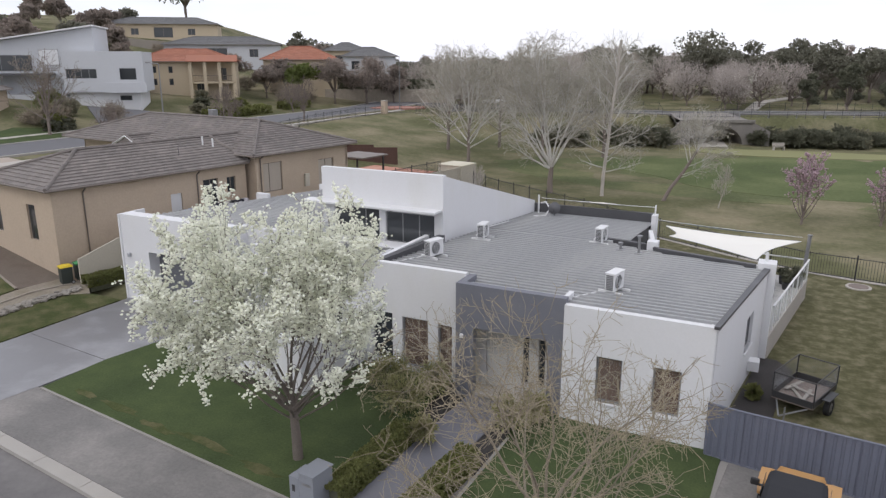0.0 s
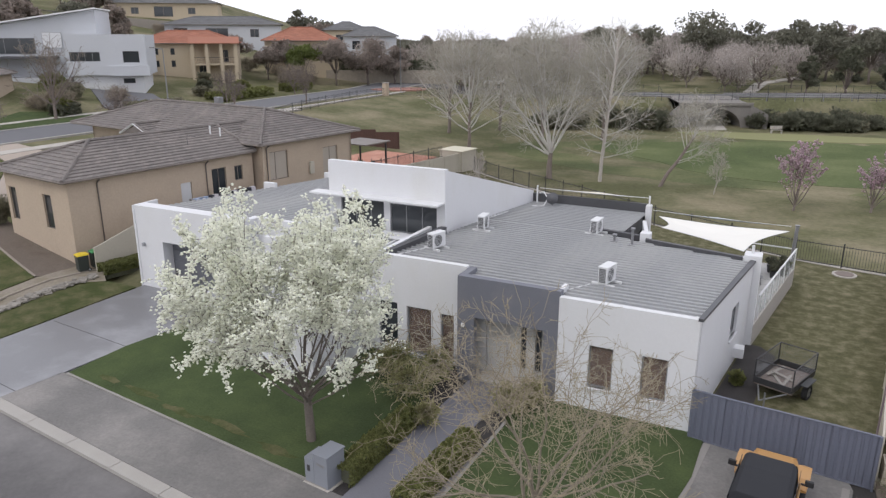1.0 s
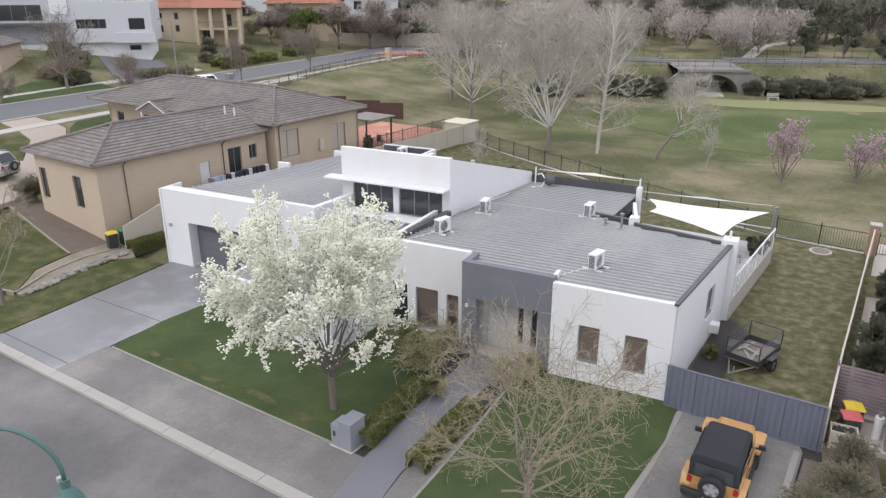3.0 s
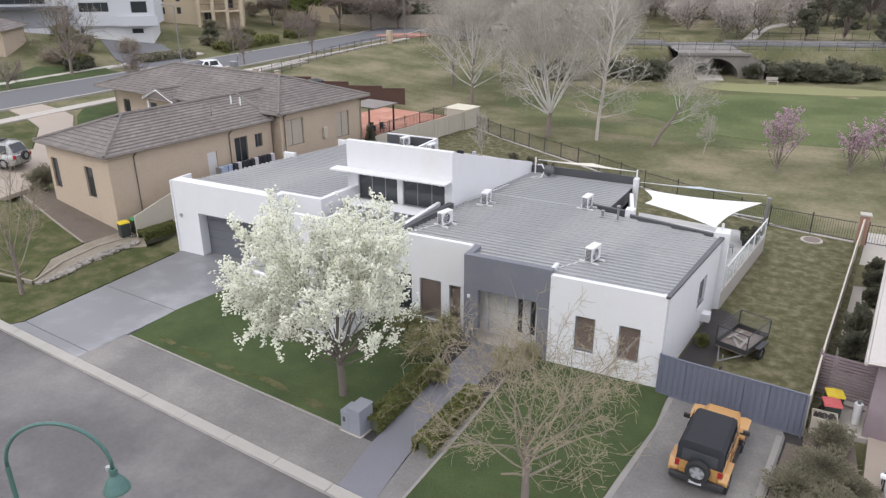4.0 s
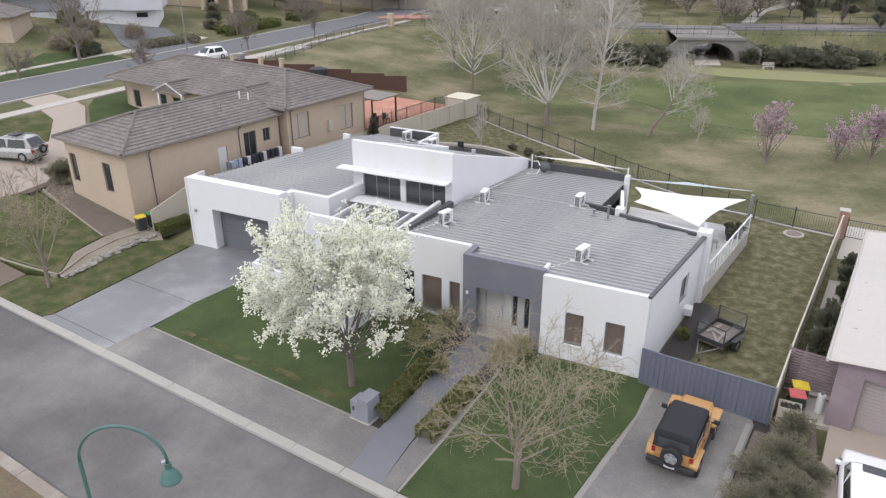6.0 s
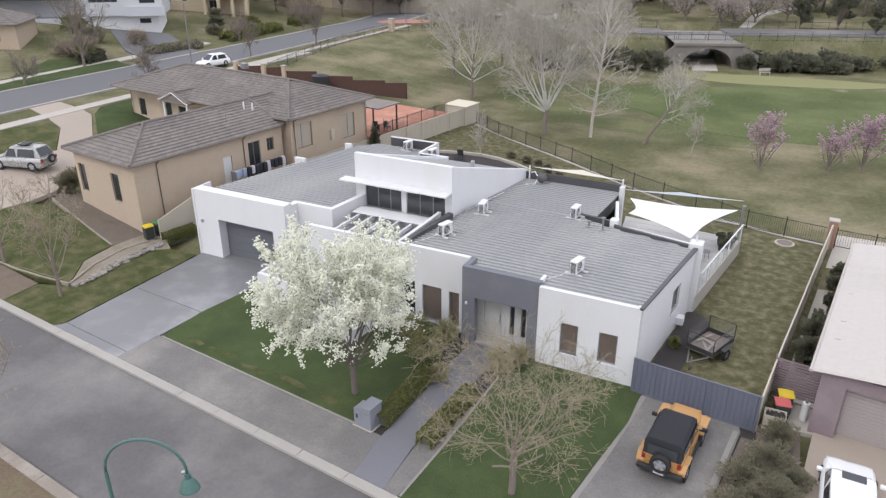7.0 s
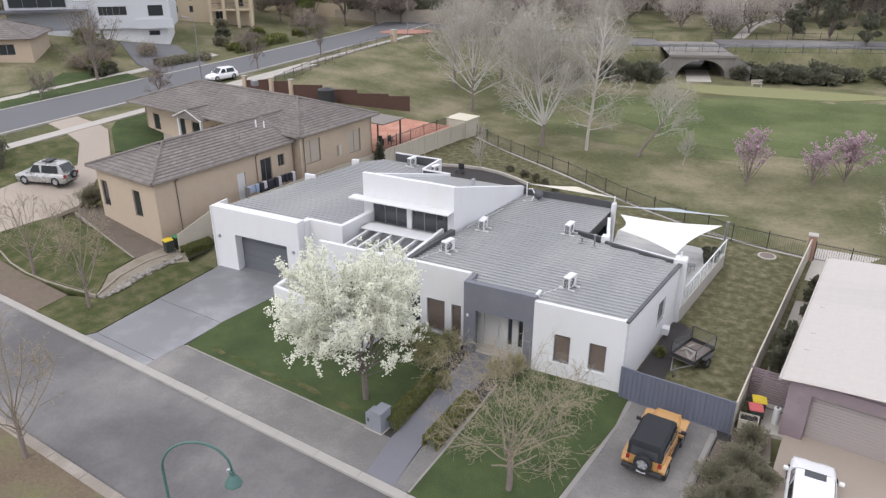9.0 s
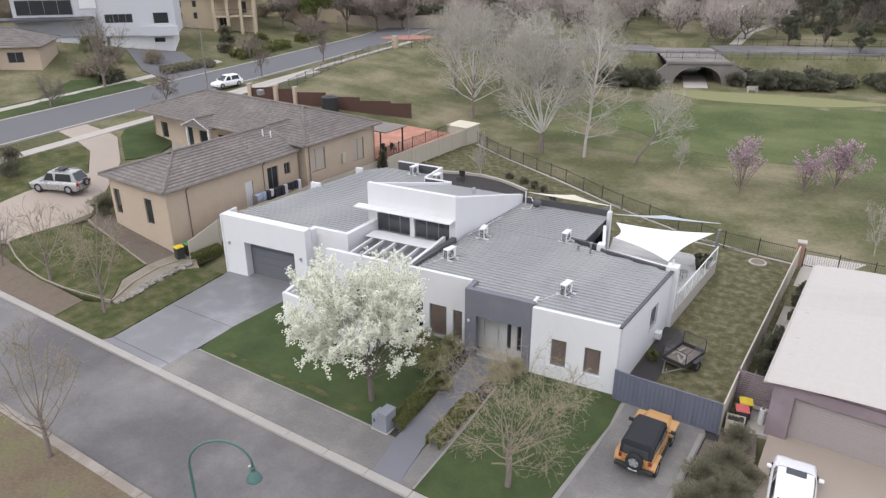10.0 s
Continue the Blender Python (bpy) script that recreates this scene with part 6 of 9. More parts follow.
def car(name, label, paint, x, y, z, rz, L=4.5, W=1.8, H=1.5, suv=False, roof_bits=False, sunroof=False):
    """A parked hatch or wagon, front towards its own +y."""
    t = thing(name, label, "car")
    h = L / 2
    b = H * 0.56
    g = 0.20 if not suv else 0.26
    w = W / 2
    part("body", eased(loft([(-h, [(w * 0.80, g + 0.12), (w * 0.86, b * 0.75), (w * 0.78, b * 0.98)]), (-h + 0.18, [(w * 0.95, g), (w * 0.98, b * 0.75), (w * 0.88, b * 1.02)]),
                       (-h * 0.2, [(w * 0.97, g), (w, b * 0.75), (w * 0.90, b * 1.02)]), (h * 0.42, [(w * 0.97, g), (w, b * 0.75), (w * 0.88, b * 0.98)]),
                       (h - 0.28, [(w * 0.93, g), (w * 0.93, b * 0.70), (w * 0.78, b * 0.86)]), (h, [(w * 0.70, g + 0.1), (w * 0.75, b * 0.60), (w * 0.62, b * 0.70)])]), 0.06), paint, t, smooth=True)
    back = -h + (0.12 if suv else 0.22)
    ws = h * 0.46
    sec = [(back, [(w * 0.86, b * 1.0), (w * 0.84, b * 1.05), (w * 0.70, b * 1.08)]), (back + 0.42, [(w * 0.88, b * 1.0), (w * 0.74, H * 0.95), (w * 0.58, H * 0.985)]),
           (-h * 0.1, [(w * 0.90, b * 1.0), (w * 0.76, H * 0.965), (w * 0.60, H)]), (ws - 0.72, [(w * 0.90, b * 1.0), (w * 0.75, H * 0.95), (w * 0.60, H * 0.985)]), (ws + 0.05, [(w * 0.88, b * 0.95), (w * 0.86, b * 1.0), (w * 0.74, b * 1.03)])]
    part("cabin", eased(loft(sec), 0.05), paint, t, smooth=False)
    # glass set just proud of the cabin
    bm = bmesh.new()
    f0, f1 = (ws - 0.70, H * 0.965), (ws + 0.02, b * 1.055)
    vs = [bm.verts.new(v) for v in ((-w * 0.60, f0[0] + 0.05, f0[1]), (w * 0.60, f0[0] + 0.05, f0[1]), (w * 0.76, f1[0] + 0.01, f1[1]), (-w * 0.76, f1[0] + 0.01, f1[1]))]
    bm.faces.new(vs)
    part("windscreen", bm, M_GLASS, t)
    bm = bmesh.new()
    vs = [bm.verts.new(v) for v in ((-w * 0.60, back + 0.36, H * 0.95), (w * 0.60, back + 0.36, H * 0.95), (w * 0.72, back - 0.012, b * 1.14), (-w * 0.72, back - 0.012, b * 1.14))]
    bm.faces.new(vs)
    part("rear_window", bm, M_GLASS, t)
    for s in (-1, 1):
        for ya, yb in ((back + 0.42, -h * 0.12), (-h * 0.08, ws - 0.55)):
            bm = bmesh.new()
            vs = [bm.verts.new(v) for v in ((s * (w * 0.885 + 0.008), ya, b * 1.06), (s * (w * 0.885 + 0.008), yb + 0.25 * (yb > 0), b * 1.06), (s * (w * 0.775 + 0.008), yb - 0.1, H * 0.925), (s * (w * 0.775 + 0.008), ya + 0.1, H * 0.925))]
            bm.faces.new(vs)
            part("side_window", bm, M_GLASS, t)
        part("mirror", bx(s * (w + 0.10) - 0.10, s * (w + 0.10) + 0.10, ws - 0.28, ws - 0.12, b * 1.0, b * 1.0 + 0.15, 0.04), paint, t)
        part("headlight", bx(s * w * 0.68 - 0.16, s * w * 0.68 + 0.16, h - 0.22, h - 0.06, b * 0.58, b * 0.74, 0.03), M_CHROME, t)
        part("tail_light", bx(s * w * 0.80 - 0.10, s * w * 0.80 + 0.10, -h - 0.005, -h + 0.12, b * 0.72, b * 0.98, 0.03), M_RED, t)
        for yy in (-h * 0.60, h * 0.60):
            wheel("wheel", t, s * (w - 0.10), yy, 0.33 if not suv else 0.38, 0.33 if not suv else 0.38, 0.22)
        if roof_bits:
            part("roof_rail", tube([(s * w * 0.62, -h * 0.7, H + 0.04), (s * w * 0.62, h * 0.05, H + 0.05)], 0.025, 6), M_FRAME, t)
    part("number_plate", bx(-0.2, 0.2, -h - 0.02, -h - 0.005, b * 0.62, b * 0.76), M_CHROME, t, "pale number plate with a blank bar")
    part("underbody", bx(-w * 0.8, w * 0.8, -h + 0.25, h - 0.3, 0.16, 0.3), M_PLASTIC, t)
    if sunroof:
        part("sunroof", bx(-w * 0.42, w * 0.42, -0.1, 0.32, H + 0.002, H + 0.012, 0.004), M_GLASS, t)
    if roof_bits:
        part("roof_rack", bx(-w * 0.5, w * 0.5, -0.9, -0.2, H + 0.06, H + 0.14, 0.02), M_PLASTIC, t)
    if suv:
        wheel("spare_wheel", t, 0.1, -h - 0.12, 0.85, 0.33, 0.2, axis=(0, -1, 0))
    return lay(t, x, y, z, rz)


car("parked_car", "white hatchback on the tan driveway", M_CARW, 7.1, 17.1, -0.12, -2, 4.5, 1.85, 1.5, sunroof=True)
car("parked_car", "small white hatchback at the far kerb", M_CARW, -63.1, 60.7, land(-63.1, 60.7) + 0.12, 168, 4.2, 1.75, 1.5)
car("parked_suv", "silver four-wheel-drive wagon with a spare wheel", M_CARS, -49.6, 25.7, land(-49.6, 25.7) + 0.05, 105, 4.7, 1.85, 1.8, suv=True, roof_bits=True)


def trailer():
    t = thing("box_trailer", "black box trailer with a wire mesh cage", "trailer")
    L, W = 2.15, 1.35
    part("floor", bx(-W / 2, W / 2, -L / 2, L / 2, 0.50, 0.55), M_BARK, t)
    for s in (-1, 1):
        part("side_panel", bx(s * W / 2 - 0.015, s * W / 2 + 0.015, -L / 2, L / 2, 0.55, 0.78, 0.005), M_BLACK, t)
        part("end_panel", bx(-W / 2 + 0.02, W / 2 - 0.02, s * L / 2 - 0.015, s * L / 2 + 0.015, 0.55, 0.78, 0.005), M_BLACK, t)
        g = part("mudguard", bx(s * (W / 2 + 0.16) - 0.13, s * (W / 2 + 0.16) + 0.13, -0.45, 0.45, 0.66, 0.70, 0.01), M_BLACK, t)
        wheel("wheel", t, s * (W / 2 + 0.15), 0, 0.31, 0.31, 0.18, rim=M_FRAME)
    mesh = bmesh.new()
    top = 1.45
    for sx in (-1, 1):
        for sy in (-1, 1):
            part("cage_post", tube([(sx * W / 2, sy * L / 2, 0.78), (sx * W / 2, sy * L / 2, top)], 0.025, 6), M_BLACK, t)
    cs = [(-W / 2, -L / 2), (W / 2, -L / 2), (W / 2, L / 2), (-W / 2, L / 2)]
    for a, b in zip(cs, cs[1:] + cs[:1]):
        part("cage_rail", tube([(*a, top), (*b, top)], 0.022, 6), M_BLACK, t)
        n = int(math.hypot(b[0] - a[0], b[1] - a[1]) / 0.075)
        for k in range(1, n):
            f = k / n
            x, y = a[0] + (b[0] - a[0]) * f, a[1] + (b[1] - a[1]) * f
            tube([(x, y, 0.78), (x, y, top)], 0.003, 3, mesh, cap=False)
        for k in range(1, 8):
            z = 0.80 + k * 0.08
            tube([(*a, z), (*b, z)], 0.0035, 3, mesh, cap=False)
    tagged(part("cage_mesh", mesh, M_FRAME, t), "fine wire mesh", "", "", "stuff")
    part("drawbar", tube([(-0.5, -L / 2, 0.48), (0, -L / 2 - 1.1, 0.46)], 0.03, 6), M_FRAME, t)
    part("drawbar", tube([(0.5, -L / 2, 0.48), (0, -L / 2 - 1.1, 0.46)], 0.03, 6), M_FRAME, t)
    part("jockey_wheel", tube([(0.12, -L / 2 - 0.95, 0.1), (0.12, -L / 2 - 0.95, 0.75)], 0.03, 6), M_FRAME, t)
    wheel("small_wheel", t, 0.12, -L / 2 - 0.95, 0.09, 0.09, 0.05)
    part("number_plate", bx(-0.18, 0.18, L / 2 + 0.02, L / 2 + 0.03, 0.62, 0.72), M_CHROME, t, "pale number plate with a blank bar")
    return lay(t, 1.25, 25.65, -0.02, -20)


trailer()
for k, (x, y, a, l) in enumerate(((1.05, 25.3, 20, 1.1), (1.3, 25.2, -15, 1.2), (1.2, 25.6, 60, 0.8), (0.95, 25.9, -40, 0.9))):
    pl = thing("timber_offcut", "pale timber offcut lying in the trailer", "timber", (0, 0, 0), "offcuts in the trailer")
    part("plank", bx(-0.06, 0.06, -l / 2, l / 2, 0, 0.03, 0.004), mat("pale_timber", (0.30, 0.28, 0.25), 0.8, var=0.15, fine=20) if k == 0 else bpy.data.materials["pale_timber"], pl)
    pl.matrix_basis = pose(x, y, 0.55 + 0.035 * k, 3 * k, 0, a)


def bin_(x, y, z, rz, lid, label):
    t = thing("wheelie_bin", label, "bin", group="bins")
    part("body", loft([(-0.27, [(0.26, 0.08), (0.28, 0.9)]), (0.27, [(0.24, 0.04), (0.29, 0.92)])]), mat("dark_green_bin", (0.035, 0.042, 0.036), 0.6, var=0.1) if "dark_green_bin" not in bpy.data.materials else bpy.data.materials["dark_green_bin"], t)
    part("lid", loft([(-0.31, [(0.29, 0.92), (0.25, 0.98)]), (0.0, [(0.30, 0.93), (0.26, 1.02)]), (0.31, [(0.30, 0.93), (0.27, 0.99)])]), lid, t)
    part("handle", tube([(-0.2, 0.36, 0.92), (0.2, 0.36, 0.92)], 0.02, 6), M_PLASTIC, t)
    for s in (-1, 1):
        wheel("wheel", t, s * 0.25, 0.26, 0.1, 0.1, 0.05)
    return lay(t, x, y, z, rz)


M_YEL = mat("yellow_bin_lid", (0.62, 0.46, 0.03), 0.5, var=0.06, bump=0.0)
M_REDL = mat("red_bin_lid", (0.50, 0.10, 0.10), 0.5, var=0.08, bump=0.0)
M_GRNL = mat("green_bin_lid", (0.05, 0.22, 0.08), 0.5, var=0.08, bump=0.0)
bin_(4.75, 22.2, 0.0, 100, M_YEL, "wheelie bin with a yellow lid by the side gate")
bin_(4.65, 21.5, 0.0, 100, M_REDL, "wheelie bin with a red lid by the side gate")
bin_(-33.75, 23.0, 0.26, -20, M_YEL, "dark wheelie bin with a yellow lid beside the brick wall")
bin_(-33.55, 23.75, 0.3, -20, M_GRNL, "dark wheelie bin with a green lid beside the brick wall")
tr = thing("open_crate", "pale open crate full of dark garden waste", "crate", (4.45, 20.85, 0))
bm = bmesh.new()
for a in ((-0.42, -0.38, -0.3, 0.3), (0.38, 0.42, -0.3, 0.3), (-0.38, 0.38, -0.3, -0.26), (-0.38, 0.38, 0.26, 0.3)):
    box(bm, 4.45 + a[0], 4.45 + a[1], 20.85 + a[2], 20.85 + a[3], 0.0, 0.75)
part("sides", bm, M_CREAMF, tr)
V, F = lumps(np.array([4.45, 20.85, 0.62]) + rnd(8).uniform(-1, 1, (60, 3)) * (0.33, 0.22, 0.08), [0.08] * 60, 8)
raw("waste", V, F, M_MULCH, tr)
# ---- the tiled house next door ----
def tiled_slope(V, F, p, q, run, rise, z, la, lb, course=0.34, tile=0.34, f_end=1.0):
    """Overlapping roof tiles on one slope above the eave p-q; la and lb: how far its ends draw in at the top."""
    p, q = np.array(p, float), np.array(q, float)
    L = np.linalg.norm(q - p)
    d = (q - p) / L
    n = np.array([-d[1], d[0]])
    length = math.hypot(run, rise)
    rows = max(1, int(length / course))
    for i in range(rows):
        f0, f1 = i / rows, min(1.0, (i + 1.12) / rows)
        a0, b0 = la * f0, L - lb * f0
        a1, b1 = la * min(1, (i + 1) / rows), L - lb * min(1, (i + 1) / rows)
        m = max(1, int((b0 - a0) / tile))
        for k in range(m):
            s0, s1 = a0 + (b0 - a0) * k / m, a0 + (b0 - a0) * (k + 1) / m - 0.01
            t0, t1 = a1 + (b1 - a1) * k / m, a1 + (b1 - a1) * (k + 1) / m - 0.01
            if t1 - t0 < 0.02:
                continue
            o = len(V)
            lo, hi = p + n * run * f0, p + n * run * f1
            zl, zh = z + rise * f0 + 0.065, z + rise * f1
            V += [(*(lo + d * s0), zl), (*(lo + d * s1), zl), (*(hi + d * t1), zh), (*(hi + d * t0), zh), (*(lo + d * s0), zl - 0.065), (*(lo + d * s1), zl - 0.065)]
            F += [[o, o + 1, o + 2, o + 3], [o, o + 4, o + 5, o + 1]]


class Plan:
    """Directions of a house turned in plan."""
    def __init__(self, x, y, deg):
        self.o, a = np.array([x, y]), radians(deg)
        self.a, self.b = np.array([math.cos(a), math.sin(a)]), np.array([-math.sin(a), math.cos(a)])
        self.deg = deg

    def __call__(self, u, v):
        q = self.o + self.a * u + self.b * v
        return (float(q[0]), float(q[1]))

    def box(self, u0, u1, v0, v1, z0, z1, bevel=0.0):
        return bx(u0, u1, v0, v1, z0, z1, bevel, Matrix.Translation((*self.o, 0)) @ Matrix.Rotation(radians(self.deg), 4, "Z"))


def hip_roof(parent, P, u0, u1, v0, v1, z, pitch, material, along="u", ends=(1, 1), tiles=True, label="", course=0.34, tile=0.34, ridge=None):
    """A hipped or gabled roof (ends: 1 hip, 0 gable) on a plan rectangle, with its ridge along u or v."""
    V, F = [], []
    W = (v1 - v0) if along == "u" else (u1 - u0)
    run, rise = W / 2, W / 2 * math.tan(radians(pitch))
    e0, e1 = run * ends[0], run * ends[1]
    if along == "u":
        c = [P(u0, v0), P(u1, v0), P(u1, v1), P(u0, v1)]
        r0, r1 = P(u0 + e0, (v0 + v1) / 2), P(u1 - e1, (v0 + v1) / 2)
        slopes = [(c[0], c[1], e0, e1), (c[2], c[3], e1, e0)] + ([(c[1], c[2], run, run)] if ends[1] else []) + ([(c[3], c[0], run, run)] if ends[0] else [])
    else:
        c = [P(u1, v0), P(u1, v1), P(u0, v1), P(u0, v0)]
        r0, r1 = P((u0 + u1) / 2, v0 + e0), P((u0 + u1) / 2, v1 - e1)
        slopes = [(c[0], c[1], e0, e1), (c[2], c[3], e1, e0)] + ([(c[1], c[2], run, run)] if ends[1] else []) + ([(c[3], c[0], run, run)] if ends[0] else [])
    for p, q, la, lb in slopes:
        tiled_slope(V, F, p, q, run, rise, z, la, lb, course, tile)
    roof = raw("roof", V, F, material, parent, label)
    # under-skin, hips and ridge
    bm = bmesh.new()
    B = [bm.verts.new((*p, z - 0.02)) for p in c]
    T = [bm.verts.new((*p, z + rise - 0.05)) for p in (r0, r1)]
    if along == "u":
        fs = [(B[0], B[1], T[1], T[0]), (B[2], B[3], T[0], T[1]), (B[1], B[2], T[1]), (B[3], B[0], T[0])]
        hips = [(c[0], r0), (c[3], r0), (c[1], r1), (c[2], r1)]
    else:
        fs = [(B[0], B[1], T[1], T[0]), (B[2], B[3], T[0], T[1]), (B[1], B[2], T[1]), (B[3], B[0], T[0])]
        hips = [(c[0], r0), (c[3], r0), (c[1], r1), (c[2], r1)]
    for f in fs:
        bm.faces.new(f)
    bm.faces.new(B)
    part("roof_deck", bm, material, parent)
    bm = bmesh.new()
    for p, q in hips:
        zz = z + 0.05
        n = max(2, int(math.hypot(p[0] - q[0], p[1] - q[1]) / 0.4))
        for k in range(n):
            a, b = k / n, (k + 1.15) / n
            tube([(p[0] + (q[0] - p[0]) * a, p[1] + (q[1] - p[1]) * a, zz + rise * a + 0.02), (p[0] + (q[0] - p[0]) * b, p[1] + (q[1] - p[1]) * b, zz + rise * b)], 0.11, 6, bm)
    n = max(1, int(math.hypot(r0[0] - r1[0], r0[1] - r1[1]) / 0.4))
    for k in range(n):
        a, b = k / n, (k + 1.1) / n
        tube([(r0[0] + (r1[0] - r0[0]) * a, r0[1] + (r1[1] - r0[1]) * a, z + rise + 0.06), (r0[0] + (r1[0] - r0[0]) * b, r0[1] + (r1[1] - r0[1]) * b, z + rise + 0.04)], 0.11, 6, bm)
    part("ridge_capping", bm, ridge or material, parent)
    # gutter
    bm = bmesh.new()
    for p, q in zip(c, c[1:] + c[:1]):
        tube([(*p, z - 0.03), (*q, z - 0.03)], 0.065, 6, bm)
    part("gutter", bm, M_TRIM, parent)
    return roof


N = Plan(-34.3, 22.9, -8.0)
nb = thing("tiled_house", "buff brick house with brown-grey tiled hip roofs", "house", (*N(-8, 14), 1.0))
BE = 0.45


def nwall(u0, v0, u1, v1, z0, z1, ops=()):
    part("wall", wall(N(u0, v0), N(u1, v1), z0, z1, z1, 0.25, ops), M_BRICKC, nb)


# front wing
nwall(-7.5, BE, -BE, BE, -0.3, 5.15, [(0.35, 1.15, 2.1, 4.1), (4.25, 5.15, 2.1, 4.1)])
nwall(-BE, BE + 0.25, -BE, 13.4, -0.3, 5.15, [(6.85, 7.65, 1.4, 3.8), (9.25, 10.4, 1.4, 4.35), (11.1, 11.8, 3.3, 4.3)])
nwall(-7.5, 13.4, -7.5, BE + 0.26, -0.3, 5.15, [])
window(nb, N(-7.5, BE), N(-BE, BE), 0.35, 1.15, 2.1, 4.1, frame_mat=M_TRIM)
window(nb, N(-7.5, BE), N(-BE, BE), 4.25, 5.15, 2.1, 4.1, frame_mat=M_TRIM)
SW = (N(-BE, BE + 0.25), N(-BE, 13.4))
part("door", oriented(*SW, 6.87, 7.63, 0.08, 0.13, 1.42, 3.78), mat("white_door", (0.6, 0.6, 0.6), 0.5, var=0.04), nb, "pale flush back door")
window(nb, *SW, 9.25, 10.4, 1.4, 4.35, bars=(0.5,), frame_mat=M_TRIM, name="sliding_door")
window(nb, *SW, 11.1, 11.8, 3.3, 4.3, bars=(0.5,), frame_mat=M_TRIM)
hip_roof(nb, N, -6.2, -2.2, 13.45, 17.0, 5.88, 20, M_TILE, along="v", ends=(0, 0))
hip_roof(nb, N, -8.0, 0.0, 0.0, 13.4, 5.15, 20, M_TILE, along="v", ends=(1, 0), label="brown-grey concrete roof tiles in courses")
# main block
nwall(-7.0, 13.66, 0.3, 13.66, -0.3, 5.6)
nwall(0.3, 13.92, 0.3, 22.7, -0.3, 5.6, [(0.35, 2.05, 2.95, 4.95), (5.6, 7.2, 2.6, 4.65)])
MW = (N(0.3, 13.92), N(0.3, 22.7))
M_CURT = mat("cream_curtain", (0.42, 0.37, 0.31), 0.8, var=0.06, streak=(8, 8, 0.5))
window(nb, *MW, 0.35, 2.05, 2.95, 4.95, bars=(0.35,), frame_mat=M_TRIM, pane=M_CURT)
window(nb, *MW, 5.6, 7.2, 2.6, 4.65, bars=(0.5,), frame_mat=M_TRIM, pane=M_CURT)
nwall(0.3, 22.7, -22.3, 22.7, 0.0, 5.6)
nwall(-22.3, 22.7, -22.3, 14.6, 0.5, 5.55)
nwall(-22.3, 14.6, -7.2, 14.6, 0.5, 5.55, [(1.2, 2.2, 2.8, 4.4), (5.0, 6.2, 2.1, 4.5), (7.2, 8.4, 2.8, 4.4), (10, 11.4, 2.6, 4.4)])
FW = (N(-22.3, 14.6), N(-7.2, 14.6))
for a, b, c, d in ((1.2, 2.2, 2.8, 4.4), (5.0, 6.2, 2.1, 4.5), (7.2, 8.4, 2.8, 4.4), (10, 11.4, 2.6, 4.4)):
    window(nb, *FW, a, b, c, d, frame_mat=M_TRIM)
hip_roof(nb, N, -22.9, 0.8, 13.1, 23.3, 5.6, 19, M_TILE, along="u")
# porch gable
PG = Plan(*N(-12.8, 12.6), -8.0)
hip_roof(nb, PG, -1.9, 1.9, 0.0, 4.5, 5.4, 22, M_TILE, along="v", ends=(0, 0))
part("gable_infill", prism([PG(-1.8, 0.12), PG(1.8, 0.12), PG(1.8, 0.2), PG(-1.8, 0.2)], 5.35, lambda x, y: 5.4 + 0.4 * (1.85 - abs(np.dot(np.array([x, y]) - PG.o, PG.a)))), M_GREY, nb)
bm = bmesh.new()
for s in (-1, 1):
    tube([(*PG(s * 2.0, -0.05), 5.37), (*PG(0, -0.05), 6.21)], 0.09, 4, bm)
part("gable_barge", bm, M_WHITE2, nb, "white gable barge boards")
for s in (-1.6, 1.6):
    part("porch_post", PG.box(s - 0.09, s + 0.09, 0.1, 0.28, 1.6, 5.35, 0.01), M_WHITE2, nb)
part("porch_floor", PG.box(-2.2, 2.2, -0.8, 2.6, 1.2, 2.0, 0.02), M_CONC, nb)
for u, v in ((-0.40, 2.15), (-0.40, 9.5)):
    part("downpipe", tube([(*N(u + 0.0, v), 0.3), (*N(u, v), 4.75), (*N(u + 0.3, v), 5.0)], 0.05, 6), M_TRIM, nb)
part("downpipe", tube([(*N(0.36, 14.0), 0.3), (*N(0.36, 14.0), 5.3), (*N(0.7, 14.0), 5.5)], 0.05, 6), M_TRIM, nb)
for u, v, z, h in ((-2.9, 12.0, 6.2, 0.6), (-2.5, 12.5, 6.1, 0.55)):
    part("roof_pipe", tube([(*N(u, v), z - 0.5), (*N(u, v), z + h)], 0.06, 8), M_WHITE2, nb)
part("aerial", tube([(*N(-1.9, 9.4), 5.6), (*N(-1.9, 9.4), 6.5), (*N(-1.5, 9.8), 6.4)], 0.02, 5), M_FLASH, nb)
part("meter_box", N.box(0.31, 0.5, 18.0, 18.4, 2.9, 3.8, 0.02), M_CREAMF, nb)
part("roof_tank_box", N.box(-12.0, -11.4, 19.6, 20.1, 7.3, 7.8, 0.03), M_FRAME, nb)

